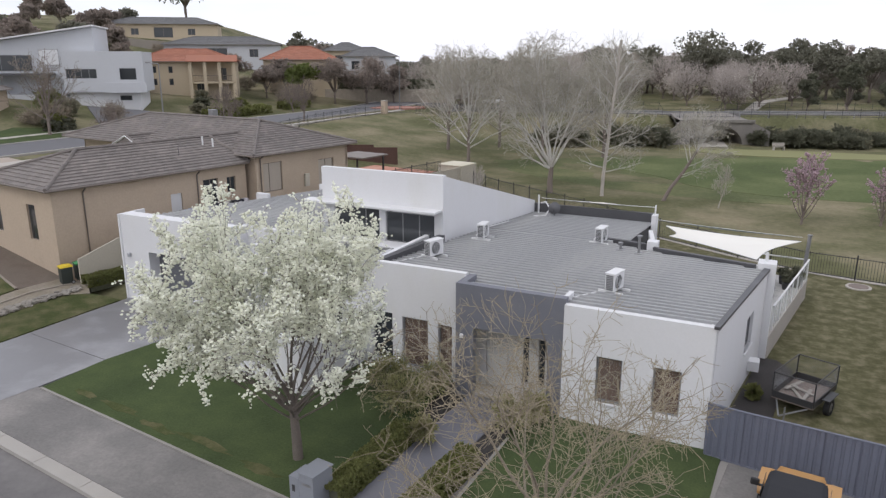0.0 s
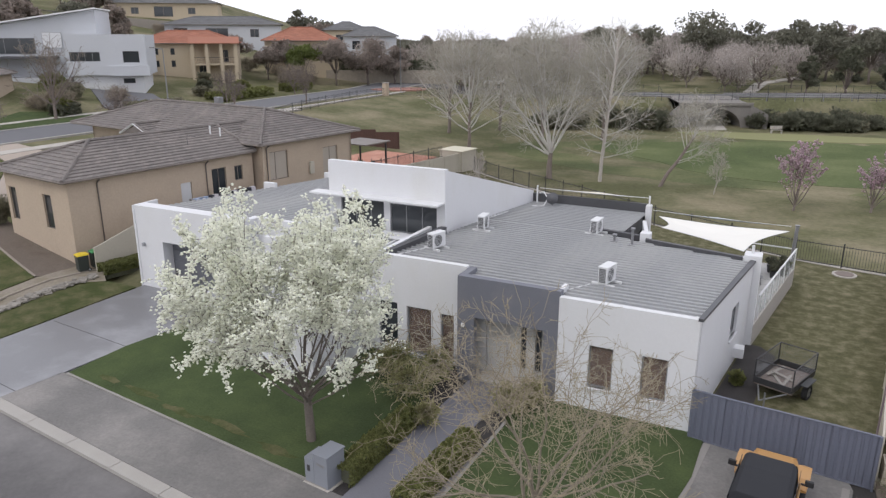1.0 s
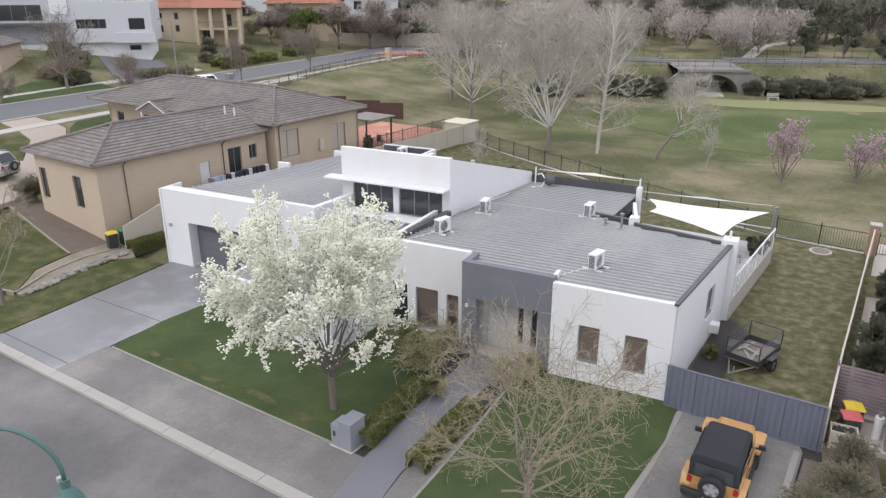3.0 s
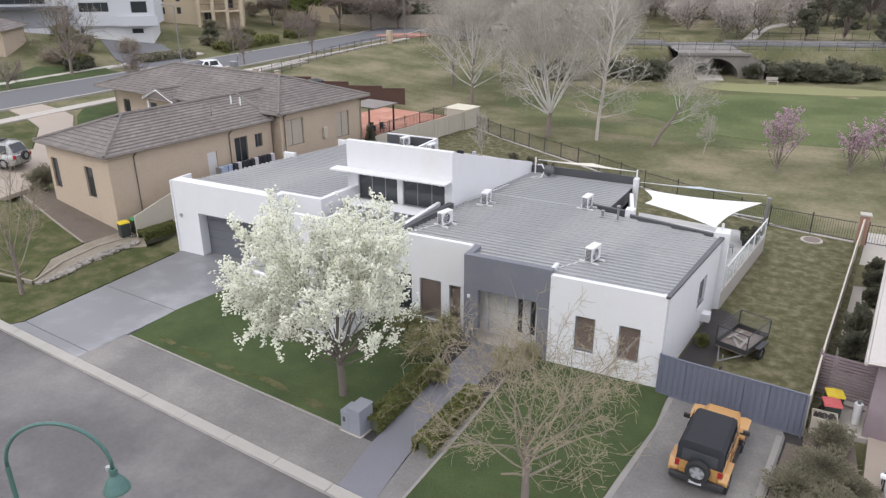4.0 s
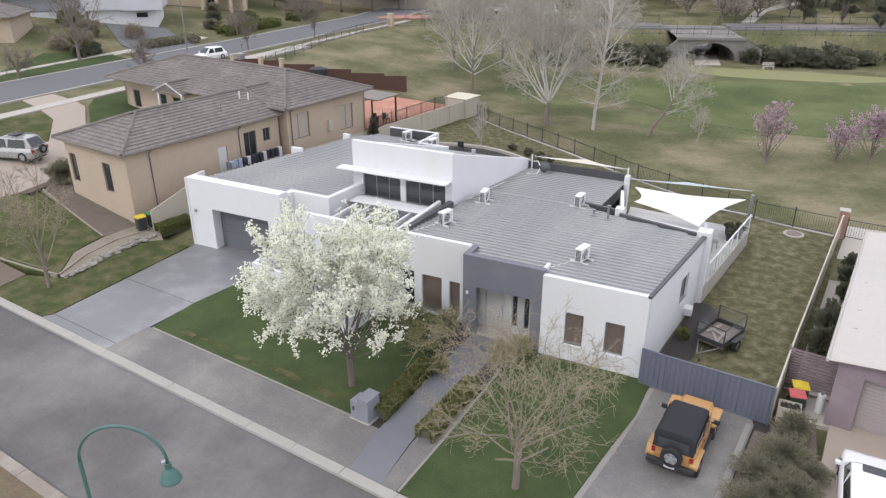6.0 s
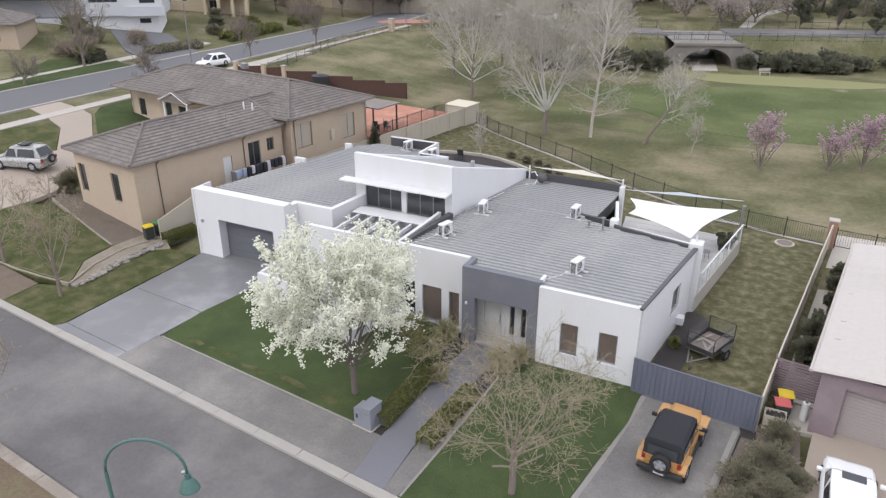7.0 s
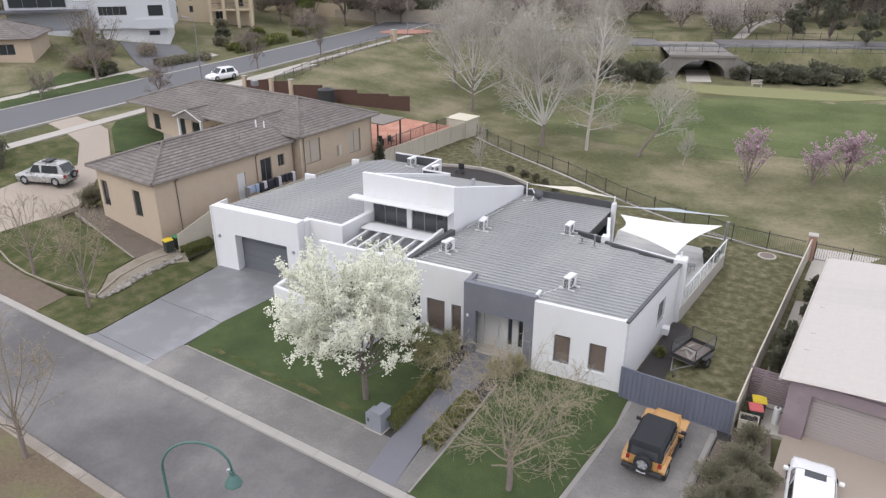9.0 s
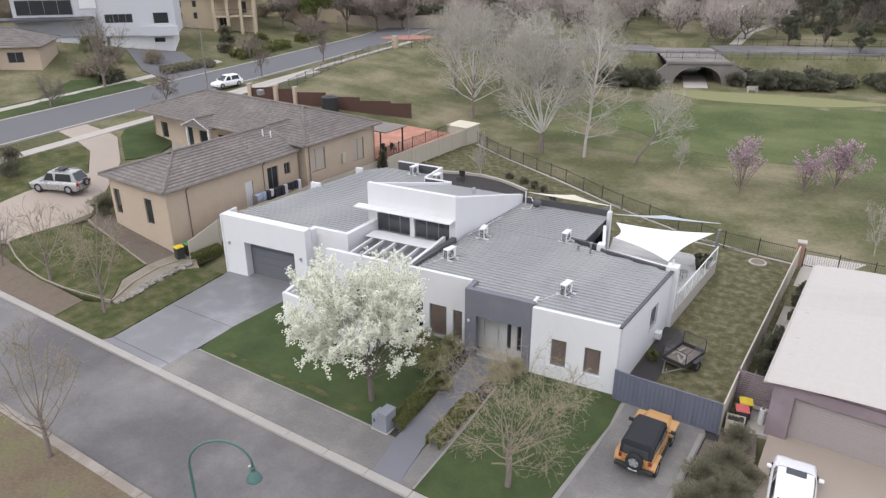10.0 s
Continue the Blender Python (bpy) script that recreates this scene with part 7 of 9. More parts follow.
# laundry and side-yard clutter
r = rnd(21)
rack = thing("clothes_rack", "clothes airer hung with blue and dark washing", "clothes airer", (*N(0.5, 9.4), 1.4))
part("landing", N.box(-0.42, 1.0, 6.4, 13.3, 0.0, 1.4, 0.02), M_CONC, nb)
COLS = [mat("washing_blue", (0.35, 0.42, 0.55), 0.9), mat("washing_dark", (0.03, 0.03, 0.04), 0.9), mat("washing_pale", (0.55, 0.52, 0.55), 0.9)]
part("stand", N.box(0.2, 0.8, 7.6, 7.63, 1.42, 2.9), M_FRAME, rack)
part("rail", tube([(*N(0.5, 7.6), 2.9), (*N(0.5, 12.6), 2.9)], 0.015, 5), M_FRAME, rack)
for k in range(13):
    v = 7.7 + k * 0.38
    hgt = r.uniform(0.5, 0.95)
    bm = N.box(0.32 + 0.1 * r.rand(), 0.48 + 0.25 * r.rand(), v, v + 0.32, 2.9 - hgt, 2.92, 0.03)
    part("garment", bm, COLS[0 if k < 3 else (2 if k % 4 == 0 else 1)], rack)
# paved terrace behind, with furniture and rails
ter = thing("brick_terrace", "red-brick paved terrace with a low edge", "terrace", (*N(-5, 31), 1.0))
M_REDP = mat("red_paving", (0.42, 0.20, 0.14), 0.9, var=0.12, big=0.6, fine=10, tint=(0.48, 0.27, 0.2))
part("paving", N.box(-8.6, -0.1, 24.5, 36.5, 0.0, 1.5, 0.02), M_REDP, ter)
part("edge_course", N.box(-0.09, 0.12, 24.5, 36.5, 0.0, 1.52, 0.02), mat("rust_brick", (0.26, 0.12, 0.08), 0.9, var=0.2), ter)
rail_fence([N(-0.3, 24.8), N(-0.3, 36.3)], 1.15, 0.12, "black pool railing along the terrace", lambda x, y: 1.5, name="pool_fence")
sh = thing("garden_shed", "cream steel garden shed with a low gable roof", "shed", (-29.2, 62.0, 0.5))
S = Plan(-30.6, 60.4, -8)
part("walls", S.box(0, 2.6, 0, 2.6, 0.0, 2.0), M_CREAMF, sh)
part("roof", prism([S(-0.1, -0.1), S(2.7, -0.1), S(2.7, 2.7), S(-0.1, 2.7)], 2.0, lambda x, y: 2.05 + 0.35 * (1 - abs(np.dot(np.array([x, y]) - S.o, S.b) - 1.3) / 1.4)), mat("pale_shed_roof", (0.62, 0.58, 0.46), 0.6, var=0.05), sh)
part("door", S.box(0.8, 1.8, -0.03, -0.005, 0.05, 1.85), M_CREAMF, sh)
pg = thing("patio_shelter", "small patio shelter with thin posts behind the house", "shelter", (*N(-1.5, 30), 1.5))
for u, v in ((-3.4, 28.0), (-0.5, 28.0)):
    part("post", N.box(u - 0.06, u + 0.06, v - 0.06, v + 0.06, 1.5, 4.0), M_BLACK, pg)
part("roof", N.box(-3.6, -0.2, 25.0, 28.3, 4.0, 4.1), M_TRIM, pg)
for k in range(4):
    c = thing("outdoor_chair", "dark metal outdoor chair on the terrace", "chair", group="terrace chairs")
    part("seat", bx(-0.25, 0.25, -0.25, 0.25, 0.42, 0.46, 0.01), M_PLASTIC, c)
    part("backrest", bx(-0.25, 0.25, 0.21, 0.25, 0.462, 0.95, 0.01), M_PLASTIC, c)
    for sx in (-0.22, 0.22):
        for sy in (-0.22, 0.19):
            part("leg", bx(sx - 0.015, sx + 0.015, sy - 0.015, sy + 0.015, 0, 0.42), M_PLASTIC, c)
    x, y = N(-0.9 - 0.75 * (k % 2), 25.4 + 0.8 * k)
    lay(c, x, y, 1.505, 40 * k)
# timber fence with ivy-brown boards behind the tiled house, brick piers
steel_fence("timber_fence", [(-55.8, 57.0), (-53.5, 58.8), (-51.5, 60.0), (-48, 61.5), (-44, 63), (-40.5, 64.5), (-38.2, 65.6)], lambda x, y: land(x, y), 1.8, mat("red_brown_timber", (0.11, 0.062, 0.05), 0.85, var=0.2, big=1.5, fine=10), "red-brown timber paling fence", ribs=0.15)
for x, y in ((-56, 57), (-53.5, 58.8), (-51.5, 60.0)):
    p = thing("brick_pier", "square tan brick fence pier", "pillar", (x, y, land(x, y)), "brick piers")
    part("shaft", bx(x - 0.22, x + 0.22, y - 0.22, y + 0.22, land(x, y) - 0.2, land(x, y) + 2.0), M_BRICKC, p)
    part("cap", bx(x - 0.27, x + 0.27, y - 0.27, y + 0.27, land(x, y) + 2.0, land(x, y) + 2.08), M_CONC, p)
tank = thing("water_tank", "dark round plastic water tank", "water tank", (-46.5, 60.2, land(-46.5, 60.2)))
zt = land(-46.5, 60.2)
part("drum", tube([(-46.5, 60.2, zt), (-46.5, 60.2, zt + 1.9)], 1.0, 20), M_PLASTIC, tank)
part("lid", tube([(-46.5, 60.2, zt + 1.9), (-46.5, 60.2, zt + 2.1)], 0.95, 20, r1=0.3), M_PLASTIC, tank)
# driveway and path before the tiled house
sheet("neighbour_lawn", [(-57.6, 39.4), (-56.2, 37.6), (-51.1, 33.6), (-49.8, 36.0), (-52.2, 42.4), (-54.5, 47.0), (-57.9, 50.5)], M_LAWN, 0.08, step=1.5, label="small green front lawn by the curved driveway")
sheet("garden_path", [(-53.4, 41.5), (-49.6, 38.0), (-48.6, 39.5), (-50.6, 41.5), (-52.6, 43.5)], M_CONC, 0.12, step=1.5, label="pale concrete entry path")
# low stone edging of the raised bed
bm = bmesh.new()
r = rnd(31)
for k in range(150):
    f = (k // 3) / 49
    x, y = -32.75 + 0.12 * math.sin(f * 9) + r.normal(0, 0.13), 16.6 + 6.2 * f + r.normal(0, 0.06)
    w = r.uniform(0.08, 0.19)
    box(bm, -w, w, -w * 0.7, w * 0.7, 0, r.uniform(0.06, 0.13), 0.02, Matrix.Translation((x, y, land(x, y) + 0.03 + r.uniform(0, 0.06))) @ Matrix.Rotation(r.uniform(0, 3), 4, "Z") @ Matrix.Rotation(r.normal(0, 0.15), 4, "X"))
edge = part("rubble_edging", bm, mat("rubble_stone", (0.255, 0.235, 0.205), 0.95, var=0.2, fine=12, bump=0.4, island=0.2))
tagged(edge, "rough line of pale rubble stones edging the bed", "stones", "", "stuff")

# ---- the mauve house on the other side ----
Q = Plan(5.75, 21.3, -7.0)
rn = thing("mauve_house", "mauve rendered house with a pale metal roof and garage", "house", (*Q(5, 7), 0))
M_MAUVE = mat("mauve_render", (0.235, 0.185, 0.20), 0.85, var=0.06, big=0.6, fine=25, tint=(0.27, 0.22, 0.235))
M_PALER = mat("pale_cream_roof_steel", (0.47, 0.435, 0.40), 0.5, var=0.05, big=0.2, fine=4, bump=0.0, tint=(0.43, 0.40, 0.365), streak=(0.3, 2, 1))
part("wall", wall(Q(0.0, 0.0), Q(12.0, 0.0), -0.4, 3.0, 3.0, 0.6, [(0.95, 6.4, -0.4, 2.45)]), M_MAUVE, rn)
part("wall", wall(Q(0.22, 14.2), Q(0.22, 0.6), -0.4, 2.95, 2.95, 0.2), M_MAUVE, rn)
part("wall", wall(Q(12.0, 0.6), Q(12.0, 14.2), -0.4, 2.95, 2.95, 0.2), M_MAUVE, rn)
part("wall", wall(Q(11.8, 14.2), Q(0.3, 14.2), -0.4, 2.95, 2.95, 0.2), M_MAUVE, rn)
gdr = part("garage_door", Q.box(0.9, 6.45, 0.42, 0.46, -0.2, 2.5), mat("taupe_door_steel", (0.34, 0.30, 0.29), 0.55, var=0.05, streak=(0.4, 0.4, 5)), rn, "taupe ribbed garage door")
for k in range(16):
    part("door_slat", Q.box(0.97, 6.38, 0.395, 0.42, -0.1 + k * 0.16, 0.04 + k * 0.16, 0.01), bpy.data.materials["taupe_door_steel"], gdr)
arc = lambda u: 0.42 * (1 - ((u - 6.0) / 6.6) ** 2)
V, F = [], []
nu, nv = 44, 18
for i in range(nu + 1):
    u = -0.35 + 12.7 * i / nu
    for j in range(nv + 1):
        v = -0.28 + 14.8 * j / nv
        V.append((*Q(u, v), 3.05 + arc(u) + (0.018 if i % 2 else 0.0)))
F = [[i * (nv + 1) + j, (i + 1) * (nv + 1) + j, (i + 1) * (nv + 1) + j + 1, i * (nv + 1) + j + 1] for i in range(nu) for j in range(nv)]
raw("roof", V, F, M_PALER, rn, "pale cream metal roof with a slight curve")
for v in (-0.30, 14.5):
    bm = bmesh.new()
    for i in range(nu):
        u0, u1 = -0.35 + 12.7 * i / nu, -0.35 + 12.7 * (i + 1) / nu
        tube([(*Q(u0, v), 3.02 + arc(u0)), (*Q(u1, v), 3.02 + arc(u1))], 0.06, 4, bm, cap=False)
    part("fascia", bm, M_PALER, rn)
for i in range(12):
    u = i
    part("gable_panel", prism([Q(u, 0.05), Q(u + 1, 0.05), Q(u + 1, 0.3), Q(u, 0.3)], 3.0, lambda x, y: 3.03 + arc(np.dot(np.array([x, y]) - Q.o, Q.a))), M_MAUVE, rn)
part("gutter", tube([(*Q(-0.40, -0.3), 3.0), (*Q(-0.40, 14.5), 3.0)], 0.07, 6), M_PALER, rn)
for v in (2.6, 4.4, 7.5):
    part("roof_conduit", tube([(*Q(0.1, v), 3.13), (*Q(3, v + 0.5), 3.36), (*Q(6.5, v + 0.9), 3.5)], 0.02, 5), M_TRIM, rn)
part("side_gate", prism([Q(-1.75, 1.6), Q(-0.02, 1.6), Q(-0.02, 1.66), Q(-1.75, 1.66)], 0.05, 0.1), M_MAUVE, rn)
gate = thing("slatted_gate", "mauve horizontal slatted side gate", "gate", (*Q(-0.9, 1.6), 0))
for k in range(13):
    part("slat", Q.box(-1.85, 0.18, 2.0, 2.03, 0.12 + k * 0.135, 0.22 + k * 0.135, 0.006), M_MAUVE, gate)
for u in (-1.87, 0.1):
    part("post", Q.box(u - 0.04, u + 0.04, 2.035, 2.11, -0.2, 1.95), M_MAUVE, gate)
cyl = thing("gas_bottle", "white gas bottle against the mauve wall", "gas bottle", (*Q(-0.3, 0.6), 0))
part("bottle", tube([(*Q(-0.28, 0.7), 0.0), (*Q(-0.28, 0.7), 0.85)], 0.15, 14), M_WHITE2, cyl)
part("valve", tube([(*Q(-0.28, 0.7), 0.85), (*Q(-0.28, 0.7), 1.0)], 0.06, 8), M_FRAME, cyl)
gb = thing("garden_edging", "pale block edging round a raised bed", "edging", (*Q(-0.8, 13), 0))
for k in range(7):
    part("block", Q.box(-1.05, -0.75, 8.2 + k * 0.62, 8.79 + k * 0.62, -0.1, 0.25, 0.02), M_CONC, gb)
# ---- shrubs and trees near the houses ----
def shrub(x, y, w, h, seed, material, label, n=900, leaf=0.07, twigs=True, name="shrub", loose=0.5):
    z = land(x, y)
    t = thing(name, label, "shrub", (x, y, z))
    V, F = leaves(np.array([x, y, z + h * 0.5]) + mound(n, (w / 2, w / 2, h * 0.55), seed, loose), leaf, seed)
    raw("foliage", V, F, material, t)
    if twigs:
        r = rnd(seed)
        bm = bmesh.new()
        for k in range(14 if loose < 1 else 34):
            a, q = r.uniform(0, 6.28), r.uniform(0.2, 0.5)
            tube([(x, y, z - 0.05), (x + w * q * 0.5 * math.cos(a), y + w * q * 0.5 * math.sin(a), z + h * 0.5), (x + w * q * math.cos(a), y + w * q * math.sin(a), z + h * r.uniform(0.7, 1.0) * (1 if loose < 1 else 1.15))], 0.012 if loose < 1 else 0.008, 4, bm, r1=0.003)
        part("stem", bm, M_BARKT, t)
    return t


M_BARKL = mat("grey_tan_limb_bark", (0.235, 0.20, 0.155), 0.95, var=0.25, big=2, fine=25, bump=0.5)
# the bare tree over the side lawn
vase_tree("bare_tree", (-3.9, 12.45, -0.2), 44, "leafless tree with tangled tan twigs on the lawn", ([(0, 0, -0.15), (0.05, 0.0, 0.6), (0.02, 0.05, 1.5), (0.0, 0.1, 2.5)], 0.15),
          [(27, 30, 0.6, 5.2), (205, 34, 0.62, 5.0), (160, 42, 0.75, 4.8), (120, 50, 0.8, 5.0), (70, 40, 0.75, 5.0), (300, 35, 0.75, 4.6), (250, 42, 0.8, 4.4), (340, 38, 0.85, 4.6), (20, 60, 0.95, 5.2), (190, 62, 1.0, 5.4), (100, 72, 1.0, 5.6), (270, 68, 1.0, 5.0), (195, 30, 0.7, 5.4), (225, 50, 0.85, 4.8), (8, 36, 0.8, 5.0), (350, 50, 0.9, 4.8), (48, 30, 0.78, 5.0)],
          (-0.6, 0.0, 4.9), (3.8, 3.4, 3.3), M_BARKL, M_BARKT, M_BARK, dens=(4.4, 5.0, 4.2), child=(0.58, 0.6, 0.65), start=(0.36, 0.2, 0.15), trop=(-0.015, -0.03, -0.02, 0.02), wob=(0.12, 0.17, 0.2, 0.22), angle=(30, 70), limb_r=0.042, twig_r=0.0055, limit=90000)
# twiggy shrubs by the entry
for i, (x, y, w, h) in enumerate(((-12.4, 20.4, 2.6, 1.5), (-10.9, 18.9, 2.6, 1.6), (-10.6, 20.6, 1.8, 1.5), (-7.3, 19.4, 1.5, 1.4), (-6.7, 20.3, 1.4, 1.3), (-9.5, 17.6, 1.3, 1.0))):
    bare_tree("twiggy_shrub", (x, y, land(x, y)), h, 60 + i, spread=0.8, levels=4, trunk_r=0.014, trunk_h=0.12, fork=6, lift=0.1, material=M_BARKT, label="arching olive-tan twiggy shrub by the entry", ratio=0.75, limit=420, width=w, twig_r=0.004, category="shrub")
    V, F = leaves(np.array([x, y, land(x, y) + h * 0.5]) + mound(1500, (w / 2, w / 2, h * 0.55), 80 + i, 0.8), 0.032, 80 + i)
    raw("foliage", V, F, mat("olive_new_leaf", (0.25, 0.24, 0.11), 0.85, var=0.2, big=2, fine=30, bump=0.0, island=0.3) if i == 0 else bpy.data.materials["olive_new_leaf"], [o for o in scene.objects if o.name.startswith("twiggy_shrub") and o.parent is None][-1])
# shrubs by the parking strip and the side passage
for i, (x, y, w, h) in enumerate(((3.7, 16.9, 2.0, 0.9), (4.5, 18.2, 2.2, 1.2), (4.9, 16.4, 2.1, 1.0), (3.6, 15.2, 2.2, 0.8), (4.7, 19.6, 1.6, 1.6), (5.0, 14.4, 2.2, 0.8), (3.4, 13.6, 2.0, 0.7), (5.4, 17.6, 1.5, 0.8), (4.2, 15.9, 1.6, 0.9), (4.3, 14.2, 1.6, 0.6), (4.0, 17.6, 1.4, 0.8))):
    shrub(x, y, w * 1.1, h * 0.85, 120 + i, M_BUSH, "straggly olive shrub beside the driveway", n=3600, leaf=0.032, loose=0.7)
for i, (v, w, h) in enumerate(((4.6, 1.5, 2.1), (6.2, 1.5, 2.3), (7.6, 1.3, 1.9), (12.0, 1.2, 1.0), (14.6, 1.4, 0.9), (16.5, 1.4, 0.9))):
    x, y = Q(-0.85 if v < 9 else -0.6, v)
    shrub(x, y, w, h, 140 + i, M_LEAFD, "dark leafy shrub behind the fence", n=1300, leaf=0.07)
shrub(-0.35, 25.3, 0.65, 0.7, 160, M_HEDGE, "small green shrub in the mulched bed", n=300, leaf=0.07)
# slim cypress by the fence
cy = thing("cypress", "slim dark green cypress by the fence", "tree", (-29.6, 44.6, 0.0))
part("trunk", tube([(-29.6, 44.6, -0.1), (-29.6, 44.6, 1.0)], 0.06, 6), M_BARK, cy)
mm = mound(1500, (0.48, 0.48, 1.9), 170)
V, F = leaves(np.array([-29.6, 44.6, 1.9]) + mm, 0.08, 170)
raw("crown", V, F, M_LEAFD, cy)
# young bare street trees
for i, (x, y, cx, cz, rx, rz, n) in enumerate(((-32.4, 15.3, 0.0, 4.6, 2.7, 3.0, 0), (-39.3, 16.6, 0.0, 3.8, 2.3, 2.6, 0), (-23.4, 4.85, -0.2, 4.2, 2.5, 2.9, 0))):
    vase_tree("street_tree", (x, y, land(x, y) - 0.05), 205 + i, "young leafless street tree on the verge", ([(0, 0, -0.1), (0.03, 0, 0.8), (0.0, 0.03, 1.6), (0.05, 0, cz * 0.62)], 0.12), fan(11, 210 + i, (30, 78), (0.45, 1.0), rx * 1.8), (cx, 0, cz), (rx, rx, rz), M_BARKL, M_BARKT, M_BARK, dens=(3.2, 4.2, 3.0), twig_r=0.0075, limb_r=0.04, trop=(0.04, 0.04, 0.02, 0.0), group="street trees")
shrub(-43.6, 24.9, 2.6, 1.7, 190, M_BUSH, "large scrubby olive shrub against the brick house", n=3200, leaf=0.055, loose=0.9)
for i, (x, y, h, w) in enumerate(((-44.5, 16.6, 4.8, 4.0), (-30.5, 4.2, 5.4, 4.4))):
    bare_tree("street_tree", (x, y, land(x, y) - 0.05), h, 200 + i, spread=0.6, levels=5, trunk_r=0.09, trunk_h=0.24, fork=4, lift=0.25, material=M_BARK, label="young leafless street tree on the verge", ratio=0.72, limit=2600, width=w, twig_r=0.005, group="street trees")
for i, (x, y, w, h) in enumerate(((-55.0, 25.0, 2.6, 1.7), (-57.0, 26.6, 2.6, 1.9))):
    shrub(x, y, w, h, 180 + i, M_LEAFD, "scrubby shrub in the front yard", n=1500, leaf=0.05, loose=1.2)
# trees along the far road
for i, (x, y, h, w) in enumerate(((-62.3, 49.5, 5.0, 4.5), (-73.8, 42.8, 4.2, 4.0), (-75.8, 96, 5.5, 4.5), (-63.7, 68.3, 6.0, 3.2), (-63.6, 82.9, 6.5, 3.4), (-76, 80, 5, 4))):
    bare_tree("street_tree", (x, y, land(x, y) - 0.05), h, 230 + i, spread=0.6, levels=5, trunk_r=0.12, trunk_h=0.22, fork=4, lift=0.2, material=M_BARK, label="leafless street tree beside the far road", ratio=0.74, limit=1800, width=w, twig_r=0.016, group="far street trees")

vase_tree("street_tree", (-76.4, 52.6, land(-76.4, 52.6) - 0.05), 238, "large leafless street tree beside the far road", ([(0, 0, -0.1), (0.05, 0, 1.0), (0.0, 0.05, 2.2), (0.1, 0, 3.4)], 0.2), fan(14, 239, (25, 80), (0.5, 1.0), 6.5), (0, 0, 5.4), (4.8, 4.8, 3.8), M_BARK, M_BARKL, dens=(2.2, 2.4, 2.0), step=(0.6, 0.5, 0.4), twig_r=0.017, limb_r=0.08, group="far street trees")

# ---- the park ----
M_TWIGP = mat("pale_olive_twigs", (0.40, 0.375, 0.315), 0.95, var=0.2, big=1, fine=10, bump=0.0)
PARK = dict(bark=M_BARKW, twig_bark=M_TWIGP, trunk_bark=M_BARK, dens=(2.8, 3.2, 2.8), child=(0.50, 0.62, 0.68), step=(0.6, 0.5, 0.4), wob=(0.07, 0.12, 0.15, 0.16), twig_r=0.0115, angle=(28, 62), group="bare park trees")
# two leaders and a long low bough
vase_tree("bare_park_tree", (-19.6, 61.2, -0.1), 300, "tall leafless pale-barked tree forked into two leaders", ([(0, 0, -0.2), (-0.05, 0, 1.2), (0.05, 0, 2.4)], 0.30), [(205, 22, 0.95, 5.0), (205, 66, 1.0, 12.0), (25, 64, 1.0, 11.5), (190, 48, 0.9, 9.0), (40, 46, 1.0, 8.0), (120, 66, 1.0, 10.0), (290, 62, 1.0, 9.5), (200, 84, 1.0, 12.0), (240, 50, 1.0, 9.0), (60, 76, 1.0, 11.0), (160, 74, 1.0, 11.0)], (-0.8, 0, 8.0), (5.4, 5.0, 6.6), limb_r=0.115, trop=(0.04, 0.03, 0.02, 0.0), **PARK)
# one straight leader with boughs all the way up
vase_tree("bare_park_tree", (-15.0, 61.8, -0.1), 301, "tall leafless pale-barked tree with one straight leader", ([(0, 0, -0.2), (0.05, 0, 2.0), (0.25, 0, 4.5), (0.4, 0, 7.0), (0.7, 0, 10.0), (0.9, 0, 13.4)], 0.17), fan(24, 302, (8, 68), (0.22, 0.95), 4.6), (0.5, 0, 7.8), (3.9, 3.9, 6.4), limb_r=0.055, trop=(0.035, 0.02, 0.01, 0.0), **dict(PARK, trunk_bark=M_BARKG, dens=(3.2, 4.0, 3.2), child=(0.6, 0.65, 0.7)))
# leaning over to one side
vase_tree("bare_park_tree", (-9.8, 61.9, -0.1), 303, "leaning leafless pale-barked tree in the park", ([(0, 0, -0.2), (0.6, 0.2, 1.2), (1.5, 0.5, 2.6), (2.4, 0.8, 4.4)], 0.17), [(25, 62, 0.9, 5.0), (10, 20, 0.75, 3.4), (40, 42, 0.8, 4.2), (200, 66, 0.8, 4.0), (25, 12, 0.55, 3.0), (120, 50, 0.85, 3.8), (300, 44, 0.85, 3.8), (60, 75, 1.0, 4.6), (230, 60, 1.0, 4.0), (330, 20, 0.6, 2.8)], (2.7, 0.8, 5.0), (3.0, 3.0, 3.2), limb_r=0.045, trop=(0.04, 0.03, 0.02, 0.0), **dict(PARK, dens=(4.5, 5.0, 4.0), child=(0.6, 0.65, 0.7), twig_r=0.009))
for i, (x, y, h, w, b) in enumerate(((-32.6, 71.6, 13.0, 4.6, 1), (-39.0, 79.6, 12.0, 4.6, 0), (-27.0, 80.5, 12.5, 4.4, 1), (-21.5, 88.0, 13.0, 4.6, 0), (-35.5, 88.0, 11.5, 4.4, 0))):
    kw = dict(PARK, bark=M_BARKW if b else M_BARKG)
    vase_tree("bare_park_tree", (x, y, land(x, y) - 0.1), 305 + i, "tall leafless grey-twigged tree in the park", ([(0, 0, -0.2), (0.1, 0, 1.6), (0.0, 0.1, 3.2), (0.2, 0, 5.5)], 0.22), fan(15, 310 + i, (22, 82), (0.45, 1.0), h * 0.75), (0, 0, h * 0.58), (w, w, h * 0.45), limb_r=0.085, trop=(0.04, 0.03, 0.02, 0.0), **kw)
